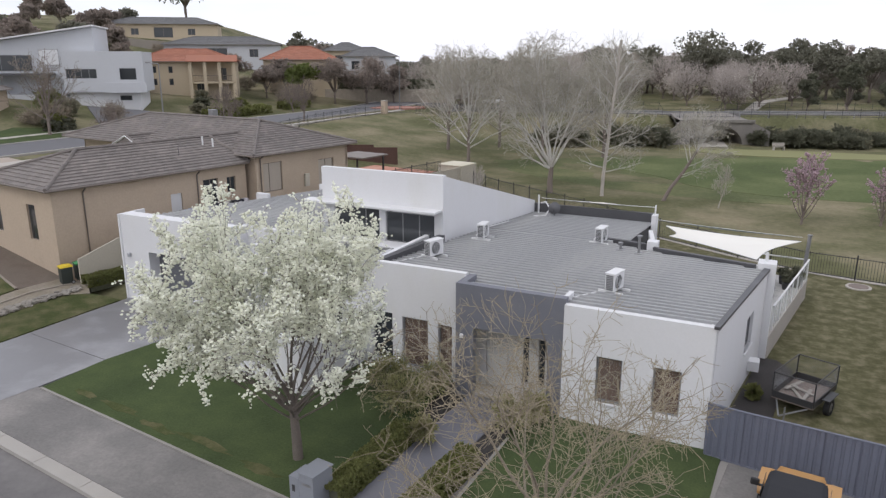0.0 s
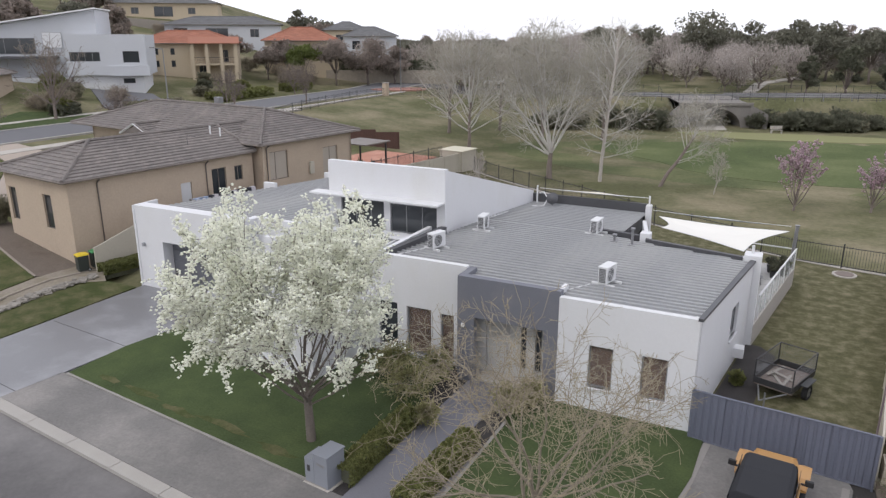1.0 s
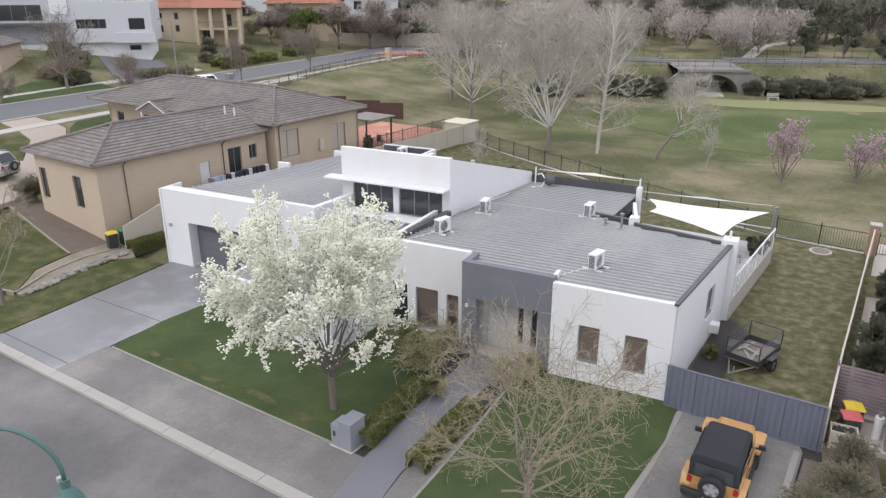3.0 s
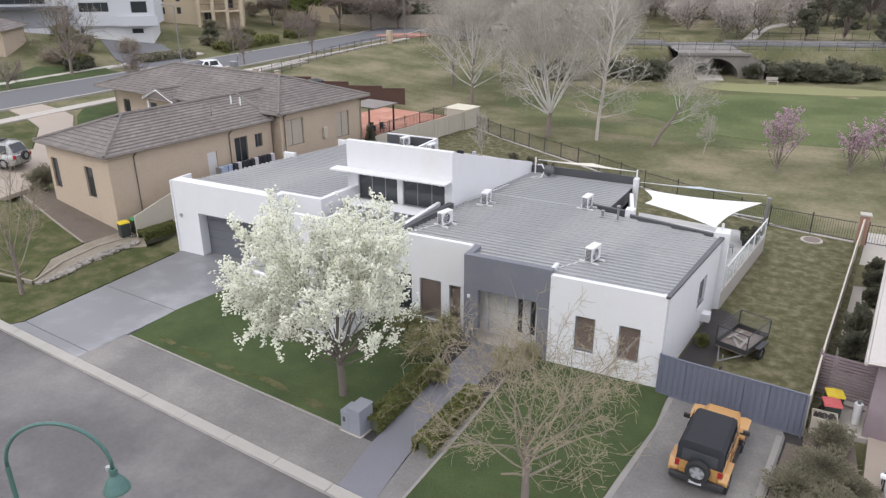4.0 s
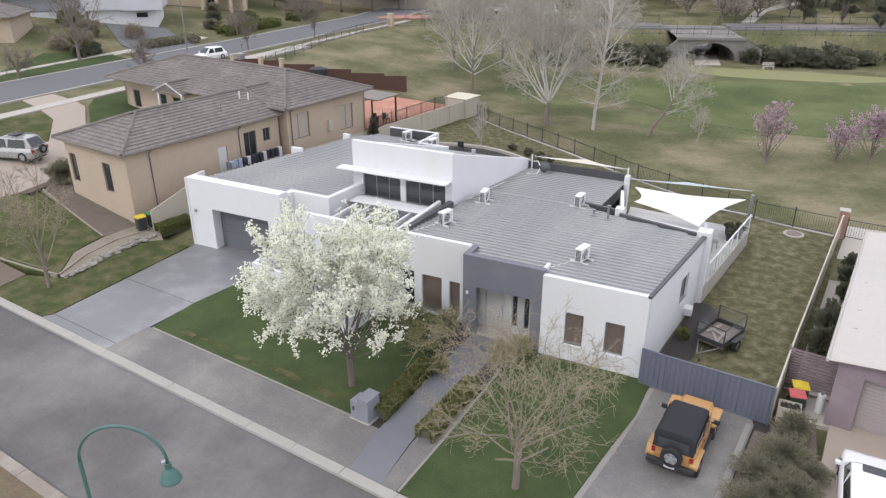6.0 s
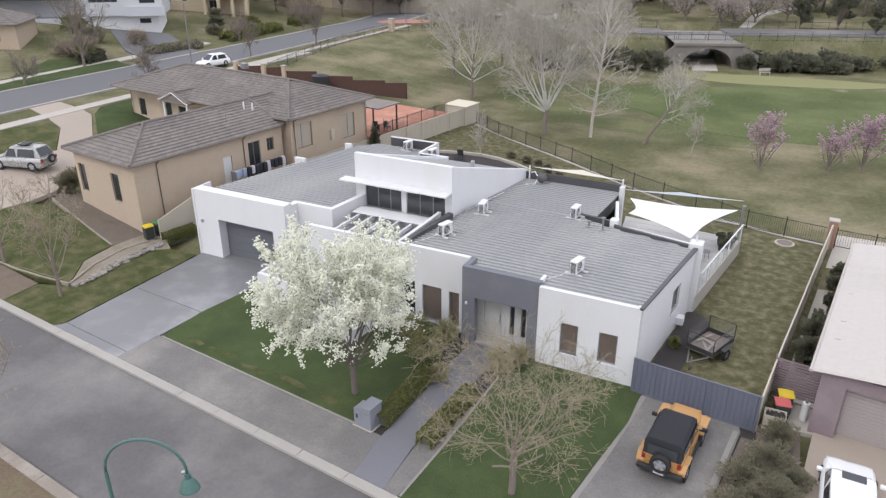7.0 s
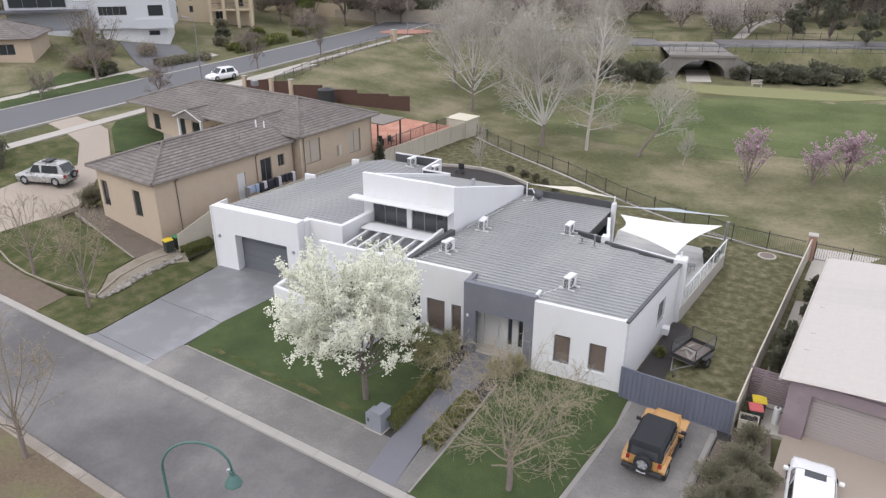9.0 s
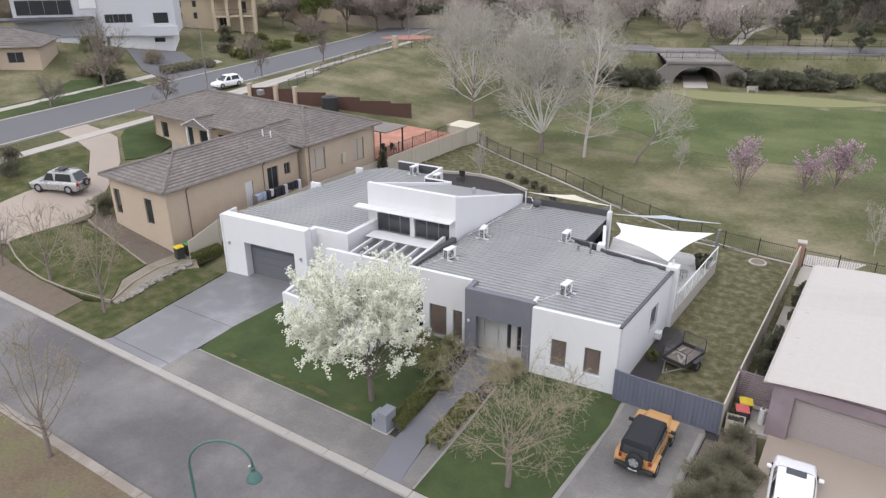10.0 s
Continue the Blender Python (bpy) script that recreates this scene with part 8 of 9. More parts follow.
for i, (x, y, h, w) in enumerate(((1.0, 57.2, 5.2, 4.3), (6.2, 59.2, 3.9, 3.6), (8.8, 61.4, 4.8, 5.2))):
    pt_, e_, g_ = vase_tree("pink_blossom_tree", (x, y, land(x, y) - 0.05), 330 + i, "small plum tree in pink blossom in the park", ([(0, 0, -0.1), (0.03, 0, 0.3), (0.06, 0, 0.75)], 0.10), fan(11, 335 + i, (50, 86), (0.5, 1.0), h * 1.0), (0.1, 0, h * 0.60), (w * 0.46, w * 0.46, h * 0.42), M_BARK, dens=(2.4, 2.4, 1.0), step=(0.4, 0.3, 0.2), twig_r=0.011, limb_r=0.04, group="pink blossom trees", edge=(0.7, 1.15))
    bloom(pt_, g_, e_, 8.0, 0.062, M_PINK, 340 + i, off=0.06, thin=0.04, low=land(x, y) + h * 0.2, head=((x, y, 0.7), 0.8, 1.9))
for i, (x, y, h) in enumerate(((-5.1, 60.8, 4.2), (11.5, 47, 4.5), (-25, 57.2, 3.0), (-22, 50.5, 3.4))):
    bare_tree("sapling", (x, y, land(x, y) - 0.05), h, 350 + i, spread=0.4, levels=5, trunk_r=0.05, trunk_h=0.25, fork=3, lift=0.3, material=M_BARKG, label="thin leafless sapling in the grass", ratio=0.72, limit=500, width=h * 0.6, twig_r=0.007, group="saplings")

# garden ring wall behind the house
bed = [(-26.0, 50.0), (-24.0, 51.0), (-22.0, 51.2), (-20.0, 50.6), (-18.0, 49.6), (-16.4, 48.4)]
sheet("rear_garden_bed", bed + [(-15.5, 45), (-18, 41.5), (-25, 42)], M_MULCH, 0.06, label="dark curved garden bed behind the house")
strip("rear_bed_edging", bed, -0.12, 0.12, M_CONC, 0.3, "curved concrete edging of the rear bed", thick=0.5)
for i, (x, y, w, h) in enumerate(((-17.6, 50.6, 1.2, 0.8), (-16.2, 49.8, 1.0, 0.9), (-15.0, 48.8, 1.1, 0.9), (-19.5, 51.6, 1.1, 0.6), (-13.6, 47.4, 0.9, 0.8))):
    shrub(x, y, w, h, 370 + i, M_BUSH, "small garden shrub by the curved bed", n=350, leaf=0.07, twigs=False)
oc = thing("outdoor_chair", "dark outdoor chair beside the curved bed", "chair", (-23.3, 48.6, 0.1))
part("seat", bx(-23.6, -23.0, 48.3, 48.9, 0.42, 0.47, 0.01), M_PLASTIC, oc)
part("backrest", bx(-23.6, -23.0, 48.86, 48.9, 0.475, 1.0, 0.01), M_PLASTIC, oc)
for sx in (-23.57, -23.03):
    for sy in (48.33, 48.82):
        part("leg", bx(sx - 0.02, sx + 0.02, sy - 0.02, sy + 0.02, 0.0, 0.42), M_PLASTIC, oc)

# ---- underpass, rails, bank shrubs ----
B = Plan(-10.4, 108.4, 21.8)
br = thing("underpass", "concrete road underpass with a broad arch", "bridge", (*B(0, 0), 0))
M_BRC = mat("weathered_concrete", (0.20, 0.185, 0.17), 0.95, var=0.15, big=0.4, fine=8, bump=0.3, tint=(0.24, 0.225, 0.2), streak=(1, 1, 0.3))
bm = bmesh.new()
xs = np.linspace(-4.9, 4.9, 41)
for k in range(40):
    u0, u1 = xs[k], xs[k + 1]
    def arch(u):
        return -1.2 if abs(u) >= 3.8 else -0.6 + 3.3 * math.sqrt(max(0, 1 - (u / 3.8) ** 2)) ** 0.8
    a0, a1 = arch(u0), arch(u1)
    P0, P1, P2, P3 = B(u0, 0), B(u1, 0), B(u1, 13.0), B(u0, 13.0)
    lo = [bm.verts.new((*P0, a0)), bm.verts.new((*P1, a1)), bm.verts.new((*P2, a1)), bm.verts.new((*P3, a0))]
    hi = [bm.verts.new((*P0, 3.3)), bm.verts.new((*P1, 3.3)), bm.verts.new((*P2, 3.7)), bm.verts.new((*P3, 3.7))]
    bm.faces.new(lo)
    bm.faces.new((lo[0], lo[1], hi[1], hi[0]))
    bm.faces.new((lo[2], lo[3], hi[3], hi[2]))
    bm.faces.new(hi)
bmesh.ops.remove_doubles(bm, verts=bm.verts, dist=0.002)
part("arch", bm, M_BRC, br)
part("deck_beam", B.box(-5.2, 5.2, -0.25, 0.15, 3.1, 3.5, 0.03), M_BRC, br)
for s in (-1, 1):
    part("wing_wall", prism([B(s * 4.9, 0.0), B(s * 6.9, -1.6), B(s * 6.9, -1.2), B(s * 4.9, 0.5)], -0.8, lambda x, y: 3.2 - 0.6 * abs(np.dot(np.array([x, y]) - B.o, B.a) * s - 4.9)), M_BRC, br)
RL_ = [B(-40, 1.2), B(-20, 1.2), B(0, 1.2), B(20, 1.2), B(50, 1.2)]
rail_fence(RL_, 1.2, 0.3, "dark steel guard rail along the back road", lambda x, y: 3.72, post_gap=2.6)
gr = thing("guard_rail", "pale galvanised guard rail along the back road", "guard rail", (*B(0, 3), 3.7))
for k in range(24):
    u = -40 + k * 4
    part("rail", B.box(u, u + 3.98, 3.0, 3.08, 4.25, 4.5, 0.01), M_FRAME, gr)
    part("post", B.box(u, u + 0.1, 3.09, 3.2, 3.5, 4.5), M_FRAME, gr)
rail_fence([B(-45, 15.5), B(-15, 15.5), B(15, 15.5), B(50, 15.5)], 1.2, 0.3, "dark steel railing on the far side of the road", lambda x, y: land(x, y) + 0.1, post_gap=2.6)
r = rnd(77)
for i in range(76):
    u = r.choice([r.uniform(-26, -6.3), r.uniform(5.2, 44), r.uniform(5.2, 44)])
    x, y = B(u, r.uniform(-4.6, 1.0))
    shrub(x, y, r.uniform(3.2, 5.6), r.uniform(1.7, 3.0), 400 + i, M_LEAFD if i % 3 else M_BUSH, "dense dark shrub on the road bank", n=800, leaf=0.15, twigs=False, name="bank_shrub", loose=0.8)
bn = thing("park_bench", "pale timber park bench by the green", "bench", (*B(6.5, -6), 0))
for k in range(3):
    part("seat_slat", B.box(5.8, 7.4, -6.3 + 0.16 * k, -6.17 + 0.16 * k, 0.42, 0.46), M_CONC, bn)
    part("back_slat", B.box(5.8, 7.4, -5.82, -5.78, 0.55 + 0.15 * k, 0.66 + 0.15 * k), M_CONC, bn)
for u in (5.9, 7.2):
    part("leg", B.box(u, u + 0.1, -6.3, -5.8, -0.3, 0.42), M_CONC, bn)
# fence between far road and park
FFN = [(-55.5, 62), (-57.5, 72), (-59.5, 82), (-60.8, 92), (-60.5, 100), (-52, 108), (-44, 112)]
rail_fence(FFN, 1.3, 0.2, "black steel picket fence along the far footpath", post_gap=2.6)
pz = land(-60.5, 100)
pp = thing("brick_pillar", "tan brick pillar at the fence corner", "pillar", (-60.5, 100, pz))
part("shaft", bx(-60.9, -60.1, 99.6, 100.4, pz - 0.2, pz + 2.0), M_BRICKC, pp)
part("cap", bx(-60.95, -60.05, 99.55, 100.45, pz + 2.0, pz + 2.1), M_CONC, pp)
for x, y, h in ((-62.4, 56.5, 8.0), (-62.5, 108.5, 9.0)):
    z = land(x, y)
    sl = thing("road_lamp", "tall slim grey road lamp", "street lamp", (x, y, z), "road lamps")
    part("pole", tube([(x, y, z - 0.1), (x, y, z + h)], 0.09, 8, r1=0.05), M_FRAME, sl)
    part("arm", tube([(x, y, z + h), (x - 1.4, y, z + h + 0.15)], 0.04, 6), M_FRAME, sl)
    part("lamp_head", bx(x - 1.9, x - 1.3, y - 0.12, y + 0.12, z + h + 0.1, z + h + 0.22, 0.03), M_FRAME, sl)
# ---- houses on the far side of the road and on the hill ----
M_CREAMW = mat("cream_render", (0.48, 0.40, 0.29), 0.9, var=0.06, big=0.3, fine=6)
M_PALEW = mat("pale_grey_cladding", (0.50, 0.51, 0.53), 0.8, var=0.04, big=0.3, fine=6)
M_TERRA = mat("terracotta_tiles", (0.33, 0.14, 0.09), 0.8, var=0.12, big=0.4, fine=5, island=0.14)
M_GREYT = mat("grey_roof_tiles", (0.15, 0.15, 0.15), 0.8, var=0.12, big=0.4, fine=5, island=0.12)
M_STONE = mat("dry_stone", (0.33, 0.29, 0.24), 0.95, var=0.2, big=0.8, fine=4, bump=0.5)


def far_house(x, y, deg, w, d, z0, eave, pitch, wall_m, roof_m, label, ops=(), along="u", veranda=None):
    """A house seen from across the road; ops: windows on its street front (u0, u1, z0, z1)."""
    P = Plan(x, y, deg)
    t = thing("far_house", label, "house", (x, y, z0))
    a, b = P(-w, 0), P(0, 0)
    part("wall", wall(a, b, z0 - 2.5, eave, eave, 0.3, list(ops)), wall_m, t)
    for o in ops:
        window(t, a, b, *o, bars=(0.5,) if o[1] - o[0] > 1 else (), frame_mat=M_TRIM, fw=0.08)
    for p, q in ((P(0, 0.3), P(0, d)), (P(0, d), P(-w, d)), (P(-w, d), P(-w, 0.3))):
        part("wall", wall(p, q, z0 - 2.5, eave, eave, 0.3), wall_m, t)
    if pitch:
        hip_roof(t, P, -w - 0.6, 0.6, -0.6, d + 0.6, eave, pitch, roof_m, along=along, course=0.5, tile=0.9)
    if veranda:
        u0, u1, dep = veranda
        n = 4
        for k in range(n):
            u = u0 + (u1 - u0) * k / (n - 1)
            part("column", P.box(u - 0.28, u + 0.28, -dep, -dep + 0.56, z0 - 2.5, eave, 0.03), wall_m, t)
        part("balcony", P.box(u0 - 0.3, u1 + 0.3, -dep, -0.02, z0 + 2.6, z0 + 2.9), wall_m, t)
        bm = bmesh.new()
        for k in range(30):
            u = u0 + (u1 - u0) * k / 29
            tube([(*P(u, -dep + 0.25), z0 + 2.9), (*P(u, -dep + 0.25), z0 + 3.9)], 0.025, 4, bm, cap=False)
        tube([(*P(u0, -dep + 0.25), z0 + 3.9), (*P(u1, -dep + 0.25), z0 + 3.9)], 0.05, 5, bm)
        part("railing", bm, M_TRIM, t)
        part("veranda_roof", prism([P(u0 - 0.6, -dep - 0.4), P(u1 + 0.6, -dep - 0.4), P(u1 + 0.6, 0.4), P(u0 - 0.6, 0.4)], eave - 0.05, lambda xx, yy: eave + 0.02 + 0.35 * max(0, np.dot(np.array([xx, yy]) - P.o, P.b) + dep + 0.4)), roof_m, t)
    return t, P


# white modern house
W = Plan(-84.6, 73.8, 40)
wh = thing("modern_house", "pale grey modern house with stacked box storeys", "house", (-90, 72, 4))
part("upper_storey", wall(W(-10.6, 0), W(0, 0), 7.3, 12.9, 12.9, 0.3, [(0.4, 4.4, 9.2, 10.5), (7.4, 9.6, 9.0, 10.6)]), M_PALEW, wh)
window(wh, W(-10.6, 0), W(0, 0), 0.4, 4.4, 9.2, 10.5, bars=(0.3, 0.5, 0.75))
window(wh, W(-10.6, 0), W(0, 0), 7.4, 9.6, 9.0, 10.6)
part("upper_body", W.box(-10.6, 0, 0.31, 9, 7.3, 12.85), M_PALEW, wh)
part("bay", W.box(-5.2, 0.3, -0.45, -0.01, 7.2, 8.6), M_PALEW, wh)
part("garage_storey", W.box(-10.2, -0.8, 0.8, 9, 2.0, 7.28), M_WHITE, wh)
part("garage_door", W.box(-9.2, -4.6, 0.74, 0.79, 3.6, 6.2), M_WHITE2, wh)
window(wh, W(-10.2, 0.8), W(-0.8, 0.8), 6.6, 8.2, 6.1, 6.8, depth=-0.06)
part("tall_volume", prism([W(-24, 4), W(-7, 4), W(-7, 14), W(-24, 14)], 3.0, lambda x, y: 13.6 + 0.16 * (np.dot(np.array([x, y]) - W.o, W.a) + 24)), M_PALEW, wh)
part("tall_roof", prism([W(-26, 3.2), W(-6.8, 3.2), W(-6.8, 14.5), W(-26, 14.5)], lambda x, y: 13.65 + 0.16 * (np.dot(np.array([x, y]) - W.o, W.a) + 24), lambda x, y: 13.85 + 0.16 * (np.dot(np.array([x, y]) - W.o, W.a) + 24)), M_WHITE2, wh)
part("balcony_slab", W.box(-26, -12.5, 0.5, 4, 9.6, 9.9), M_FLASH, wh)
part("lower_terrace", W.box(-26, -10.7, 1.2, 3.99, 3.0, 7.0), M_PALEW, wh)
window(wh, W(-24, 4), W(-7, 4), 9.6, 12.2, 11.0, 13.2, depth=-0.08, pane=M_WHITE2)
window(wh, W(-24, 4), W(-7, 4), 0.6, 8.6, 10.2, 12.4, bars=(0.25, 0.5, 0.75), depth=-0.08)
window(wh, W(-26, 1.2), W(-10.7, 1.2), 2.0, 9.0, 4.4, 6.2, bars=(0.33, 0.66), depth=-0.08)
# cream house with a terracotta roof and tall columns
far_house(-87.6, 96.0, 40, 16.6, 10, 5.3, 11.5, 20, M_CREAMW, M_TERRA, "cream two-storey house with tall columns and a terracotta roof", [(0.6, 1.3, 7.6, 8.7), (0.6, 1.3, 9.6, 10.7), (3.0, 3.7, 7.6, 8.7), (3.0, 3.7, 9.6, 10.7), (5.6, 6.3, 7.6, 8.7), (5.6, 6.3, 9.6, 10.7), (10.0, 11.4, 5.6, 8.0), (13.6, 15.0, 8.4, 10.4)], veranda=(-7.3, -0.3, 2.2))
far_house(-82.0, 118.0, 35, 14, 10, 7.0, 11.8, 24, M_CREAMW, M_TERRA, "pale house with a red tiled hip roof", [(2, 3.2, 9.0, 10.6), (6, 7.2, 9.0, 10.6), (10, 11.2, 9.0, 10.6)])
far_house(-112, 138, 38, 26, 12, 10.5, 15.2, 16, M_PALEW, M_GREYT, "grey house with a wide low grey roof", [(2, 5, 12, 14.4), (9, 14, 11.6, 14.4), (19, 21, 12.4, 14.2)])
far_house(-150, 158, 38, 30, 12, 17.5, 21.4, 17, M_CREAMW, M_GREYT, "yellow-cream house with grey roofs on the hill", [(2, 4, 18.5, 20.2), (7, 9, 18.5, 20.2), (13, 18, 17.8, 20.5), (22, 24, 18.5, 20.2)])
far_house(-92, 158, 35, 13, 10, 8.0, 12.6, 22, M_PALEW, M_GREYT, "pale two-storey house with a grey roof", [(2, 4, 9.5, 11.5), (8, 10, 9.5, 11.5)])
far_house(-109, 172, 35, 12, 10, 9.0, 14.2, 22, M_CREAMW, M_GREYT, "cream house with a grey roof among trees", [(3, 5, 11, 13)])
far_house(-88.0, 52.5, 40, 13, 9, 5.0, 8.0, 22, M_BRICKC, M_TILE, "tan brick bungalow with a brown tiled roof", [(1.5, 3.4, 5.9, 7.3), (6, 7.2, 5.2, 7.5), (9, 11.0, 5.9, 7.3)])
far_house(-97, 28, 40, 13, 9, 6.2, 9.2, 22, M_BRICKC, M_TILE, "tan brick bungalow with a tiled roof on the slope", [(2, 4, 7.2, 8.6), (8, 10, 7.2, 8.6)])
# walls and hedges across the road
sw = thing("stone_wall", "low dry-stone retaining wall by the roundabout", "wall", (-74, 121, 4))
part("wall", wall((-84, 116.5), (-62, 126.5), 3.0, 6.2, 6.2, 0.6), M_STONE, sw)
rw = thing("retaining_wall", "long timber retaining wall on the hill", "wall", (-150, 135, 14))
part("wall", wall((-185, 128), (-122, 134), 12.0, 19.5, 14.5, 0.4), mat("grey_sleeper", (0.24, 0.215, 0.19), 0.95, var=0.15, big=0.3, fine=4), rw)
hedge([(-83, 118.5), (-62.5, 128)], 1.6, 4.4, 501, label="tall dark hedge above the stone wall", material=M_LEAFD, density=130, leaf=0.28)
hedge([(-77, 63), (-76.5, 72)], 1.8, 1.0, 502, label="low shrubs along the far footpath", material=M_BUSH, density=130, leaf=0.16)
hedge([(-77.3, 78), (-78, 92)], 2.2, 1.1, 503, label="low golden shrubs along the far footpath", material=M_HEDGE, density=130, leaf=0.16)
hedge([(-78.5, 96), (-79, 104)], 1.6, 1.2, 504, label="clipped hedge at a far driveway", material=M_HEDGE, density=130, leaf=0.16)
hedge([(-78, 53.5), (-78.6, 57)], 1.6, 1.3, 505, label="dark hedge beside the far driveway", material=M_LEAFD, density=150, leaf=0.16)
sheet("far_driveway", [(-72.4, 60.5), (-72.8, 68.5), (-84.5, 74), (-90.5, 68.5), (-80, 62)], M_ASPH2, 0.12, step=3, label="grey driveway up to the modern house")
sheet("far_verge", [(-72.7, 36), (-72.9, 57), (-78, 58), (-82, 52), (-78, 44), (-78, 36)], M_LAWN, 0.05, step=3, label="green grass bank beside the far road")
r = rnd(91)
for i, (x, y, w, h) in enumerate(((-79, 86, 3, 1.6), (-82, 90, 3.4, 1.8), (-84, 84, 3.0, 1.8), (-81, 80, 3.0, 1.5), (-80, 100, 2.6, 1.4), (-84, 104, 3, 1.6), (-88, 88, 3, 2.2), (-79, 55, 3, 2.0), (-83, 58, 3, 2.2), (-86, 62, 4, 2.4), (-92, 64, 4, 2.6))):
    shrub(x, y, w, h, 520 + i, (M_BUSH, M_HEDGE, M_LEAFD)[i % 3], "garden shrub on the far slope", n=520, leaf=0.18, twigs=False)
# bare and leafy trees between the far houses
for i, (x, y, h, w, k) in enumerate(((-78.5, 112, 8.5, 9, 0), (-83, 108, 7.0, 7, 1), (-74, 116, 9.0, 9, 0), (-88, 104, 6.0, 6, 0), (-71, 121, 7.5, 8, 0), (-90, 112, 7, 7, 0), (-96, 104, 7, 7, 0), (-66, 131, 9, 9, 0), (-58, 128, 9, 10, 0), (-99, 84, 5, 5, 0), (-104, 76, 7, 8, 0))):
    leafy_tree("far_tree", (x, y, land(x, y)), h, w, 560 + i, M_LEAFG if k else M_LEAFB, "spring-green tree by the far houses" if k else "brown leafless tree by the far houses", leaf=0.16, n=2600, clumps=9, trunk_h=0.28)
for i in range(26):
    x, y = r.uniform(-230, -125), r.uniform(70, 170)
    if -160 < x < -108 and y > 128:
        y += 45
    leafy_tree("hill_tree", (x, y, land(x, y)), r.uniform(5, 8), r.uniform(7, 11), 600 + i, M_LEAFB if i % 3 else M_LEAFF, "brown-grey tree on the hillside", leaf=0.32, n=1500, clumps=9, trunk_h=0.15, group="hillside trees")
leafy_tree("hill_tree", (-190, 186, land(-190, 186)), 21, 27, 640, M_LEAFF, "large spreading gum tree on the hilltop", leaf=0.4, n=2600, clumps=11)
# brown scrub on the far slopes
sc_, e_, g_ = grown_tree("hill_shrub", (-82, 66, land(-82, 66) - 0.1), 655, (0, 0, 1.0), (1.7, 1.7, 1.1), 420, 0.15, 0.06, "brown leafless scrub on the far slope", M_BARK, mat("brown_scrub_twigs", (0.27, 0.225, 0.17), 0.95, var=0.2, big=0.5, fine=6, bump=0.0), alpha=0.4, twig_r=0.02, power=0.5, tip_len=0.5, group="scrub on the slope", expo=0.25, sides=4, tips_n=3, category="shrub")
for i in range(110):
    x, y = r.uniform(-150, -78), r.uniform(30, 128)
    if any(abs(x - hx) < 9 and abs(y - hy) < 9 for hx, hy in ((-92, 70), (-88, 74), (-100, 62), (-96, 97), (-91, 98), (-86, 120), (-84, 46), (-100, 26))) or (-92 < x < -72 and 58 < y < 76):
        continue
    q = r.uniform(0.7, 1.6)
    copy_thing(sc_, Matrix.Translation((x, y, land(x, y) - 0.1)) @ Matrix.Rotation(r.uniform(0, 6.28), 4, "Z") @ Matrix.Diagonal((q * 1.2, q, q * r.uniform(0.7, 1.2), 1)))
# woods behind the back road: a few tree shapes, each repeated at its own size and turn
tops = ((-60, 145, 9, 7), (-40, 152, 10, 10), (-30, 158, 10, 10), (-19, 157, 13, 15), (-11, 164, 11, 11), (-2, 150, 12, 10), (4, 156, 11, 12), (11, 152, 10, 9), (18, 156, 11, 11), (28, 158, 11, 11))
for i, (x, y, h, w) in enumerate(tops):
    leafy_tree("gum_tree", (x, y, land(x, y)), h, w, 660 + i, M_LEAFF, "tall dark gum tree behind the back road", leaf=0.2, n=4200, clumps=13, trunk_h=0.3, group="gum trees")
M_WOOD = mat("grey_brown_branches", (0.44, 0.39, 0.355), 0.95, var=0.2, big=0.3, fine=5, bump=0.0)
MODELS = []
for k in range(5):
    t_, e_, g_ = grown_tree("wood_tree", (*B(-16 + 9 * k, 26 + 5 * (k % 2)), land(*B(-16 + 9 * k, 26 + 5 * (k % 2))) - 0.1), 680 + k, (0, 0, 4.4), (3.6, 3.6, 3.7), 620, 0.9, 0.16, "brown leafless tree in the woods behind the road", M_BARK, M_WOOD, alpha=0.5, twig_r=0.026, power=0.5, tip_len=0.7, cut=0.6, group="trees behind the road", expo=0.32, tips_n=3, sides=4)
    MODELS.append(t_)
for i in range(120):
    d, u = (36 + 62 * r.rand(), r.uniform(-62, 66)) if i % 6 else (19 + 20 * r.rand(), r.uniform(-62, 60))
    x, y = B(u, d)
    if x < -58 and y < 140:
        continue
    s_ = r.uniform(0.65, 1.15)
    copy_thing(MODELS[i % 5], Matrix.Translation((x, y, land(x, y) - 0.1)) @ Matrix.Rotation(r.uniform(0, 6.28), 4, "Z") @ Matrix.Diagonal((s_ * r.uniform(0.9, 1.3), s_ * r.uniform(0.9, 1.3), s_, 1)))
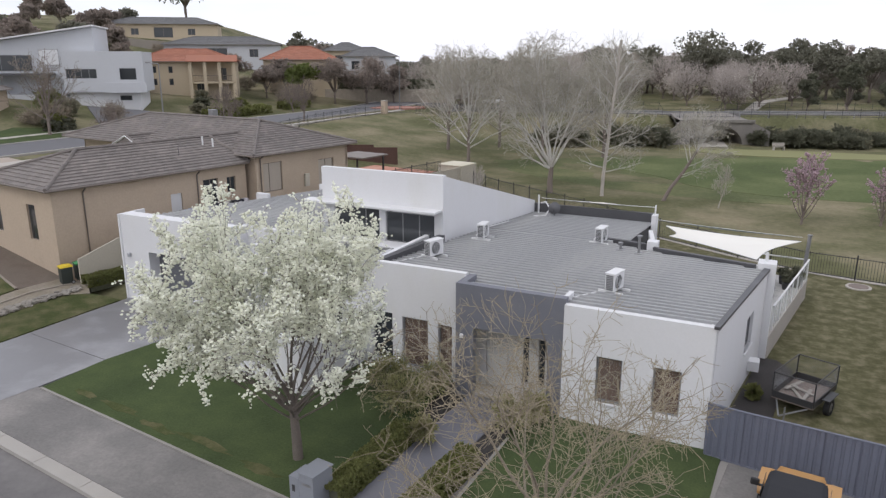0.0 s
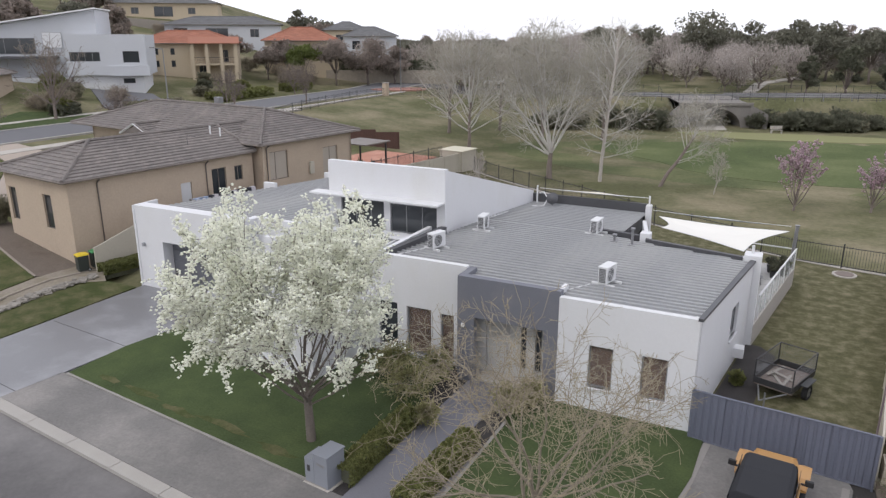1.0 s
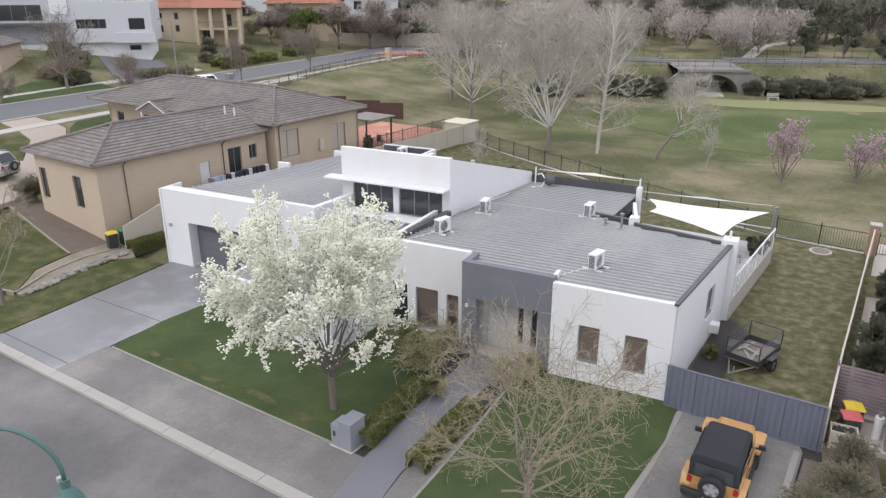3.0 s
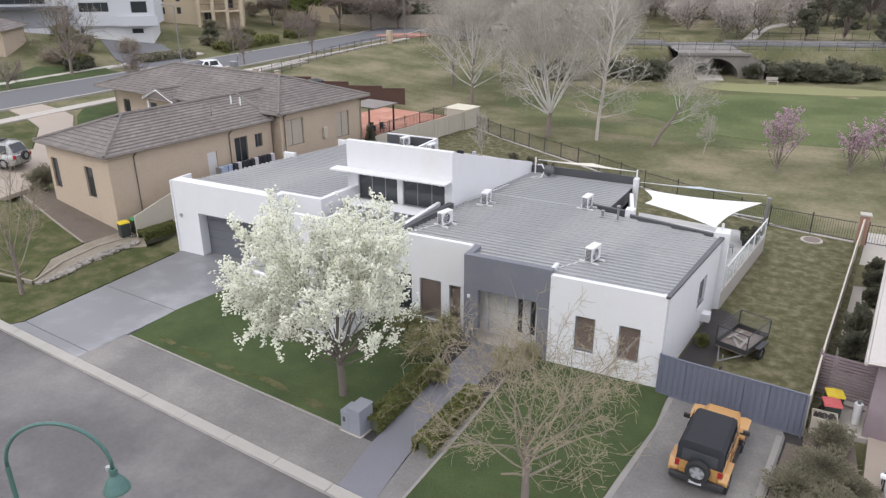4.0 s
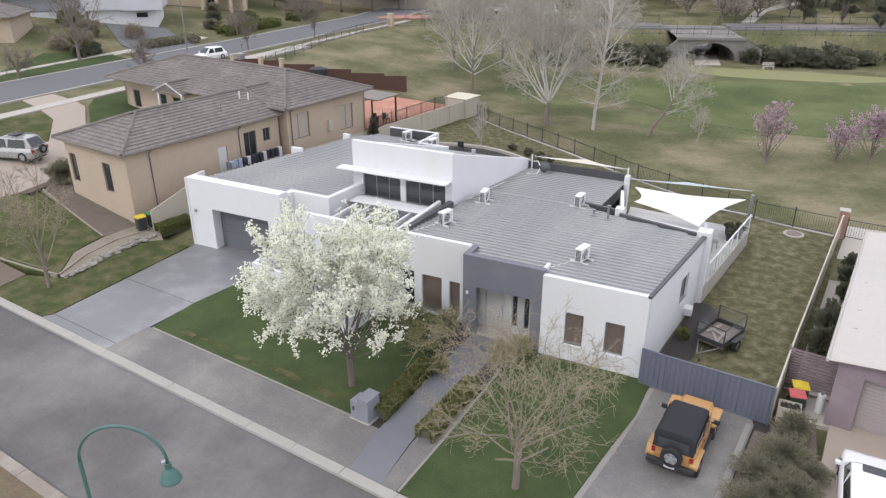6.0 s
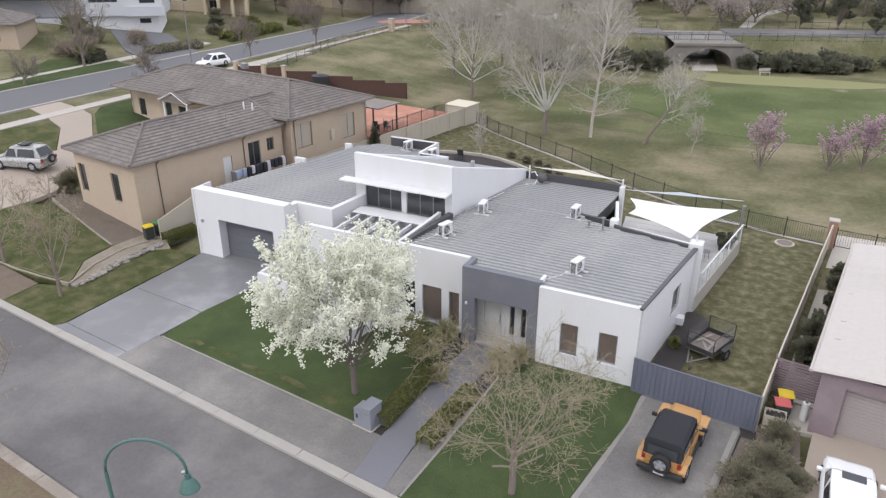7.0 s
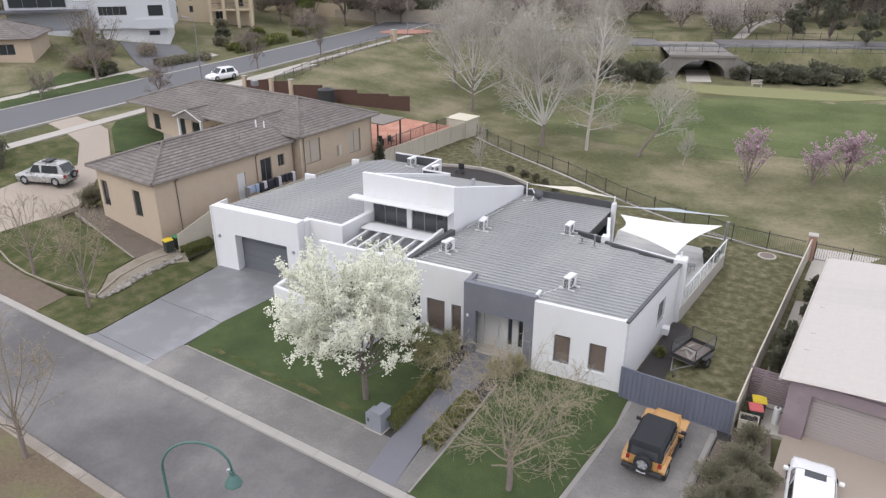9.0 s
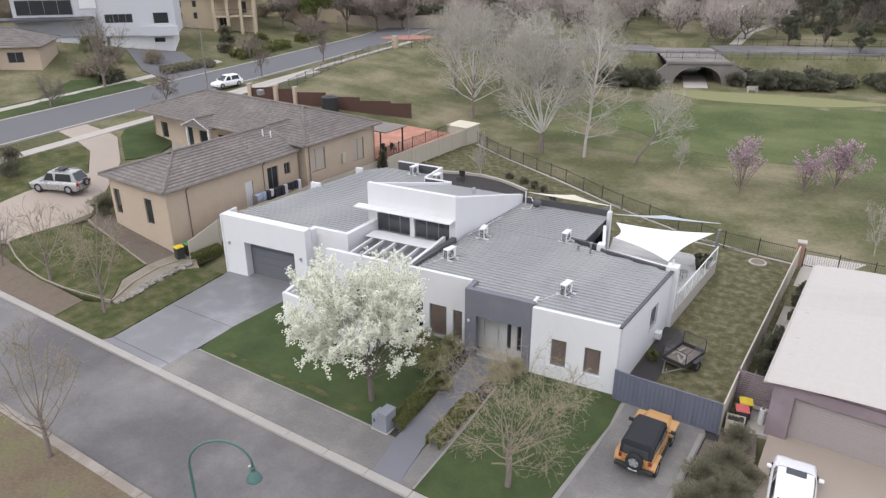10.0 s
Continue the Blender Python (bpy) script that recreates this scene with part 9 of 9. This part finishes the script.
for i in range(54):
    d, u = r.uniform(34, 96), r.uniform(-60, 70)
    x, y = B(u, d)
    if x < -58 and y < 140:
        continue
    leafy_tree("wood_tree", (x, y, land(x, y)), r.uniform(6.0, 10.5), r.uniform(5, 8), 700 + i, M_LEAFF if i % 3 else M_LEAFB, "grey-green leafy tree in the woods behind the road" if i % 3 else "russet-brown tree in the woods behind the road", leaf=0.14, n=2400, clumps=11, trunk_h=0.12, group="trees behind the road")
for i in range(70):
    x, y = r.uniform(-190, 190), r.uniform(215, 340)
    leafy_tree("distant_tree", (x, y, land(x, y)), r.uniform(4.5, 8.0), r.uniform(10, 18), 800 + i, M_LEAFF, "distant dark tree on the skyline", leaf=0.4, n=900, clumps=9, trunk_h=0.06, group="distant trees")
for i, (u, d) in enumerate(((2, 36), (13, 29), (17, 38))):
    x, y = B(u, d)
    blossom_tree("blossom_tree", (x, y, land(x, y) - 0.05), 5.5, 5.5, 870 + i, M_BLOSSOM if i == 1 else mat("pale_blossom_%d" % i, (0.5, 0.45, 0.40), 0.8, var=0.1, island=0.2), "pale blossoming tree behind the back road", 1300, 0.11, fork=4, levels=4, trunk_h=0.2, limit=500)
for i, (x, y, h, w) in enumerate(((6.7, 132.3, 8.0, 5.0), (12.1, 127.9, 5.5, 3.6), (1.0, 131.4, 6.5, 4.0), (20.0, 137.0, 8.0, 5.0))):
    leafy_tree("dark_conifer", (x, y, land(x, y)), h, w, 760 + i, M_LEAFD, "dark evergreen tree beside the back road", leaf=0.16, n=2600, clumps=12, trunk_h=0.12, group="evergreens by the road")
sheet("far_path", [B(9, 17), B(11, 17), B(18, 32), B(30, 45), B(28, 46), B(16, 33)], M_CONC, 0.12, step=3, label="pale path winding through the far park")
for x, y, rz, c in ((-52, 126, 110, M_CARW), (-41, 122, 105, M_CARW)):
    car("passing_car", "white car standing on the back road", c, x, y, land(x, y) + 0.15, rz)
cab = thing("utility_cabinet", "pale utility cabinet beside the back road", "cabinet", (*B(30, 0.2), 3.7))
part("case", B.box(29.4, 30.6, -0.2, 0.6, 3.4, 5.0, 0.04), M_WHITE2, cab)
part("plinth", B.box(29.3, 30.7, -0.3, 0.7, 3.2, 3.45), M_CONC, cab)
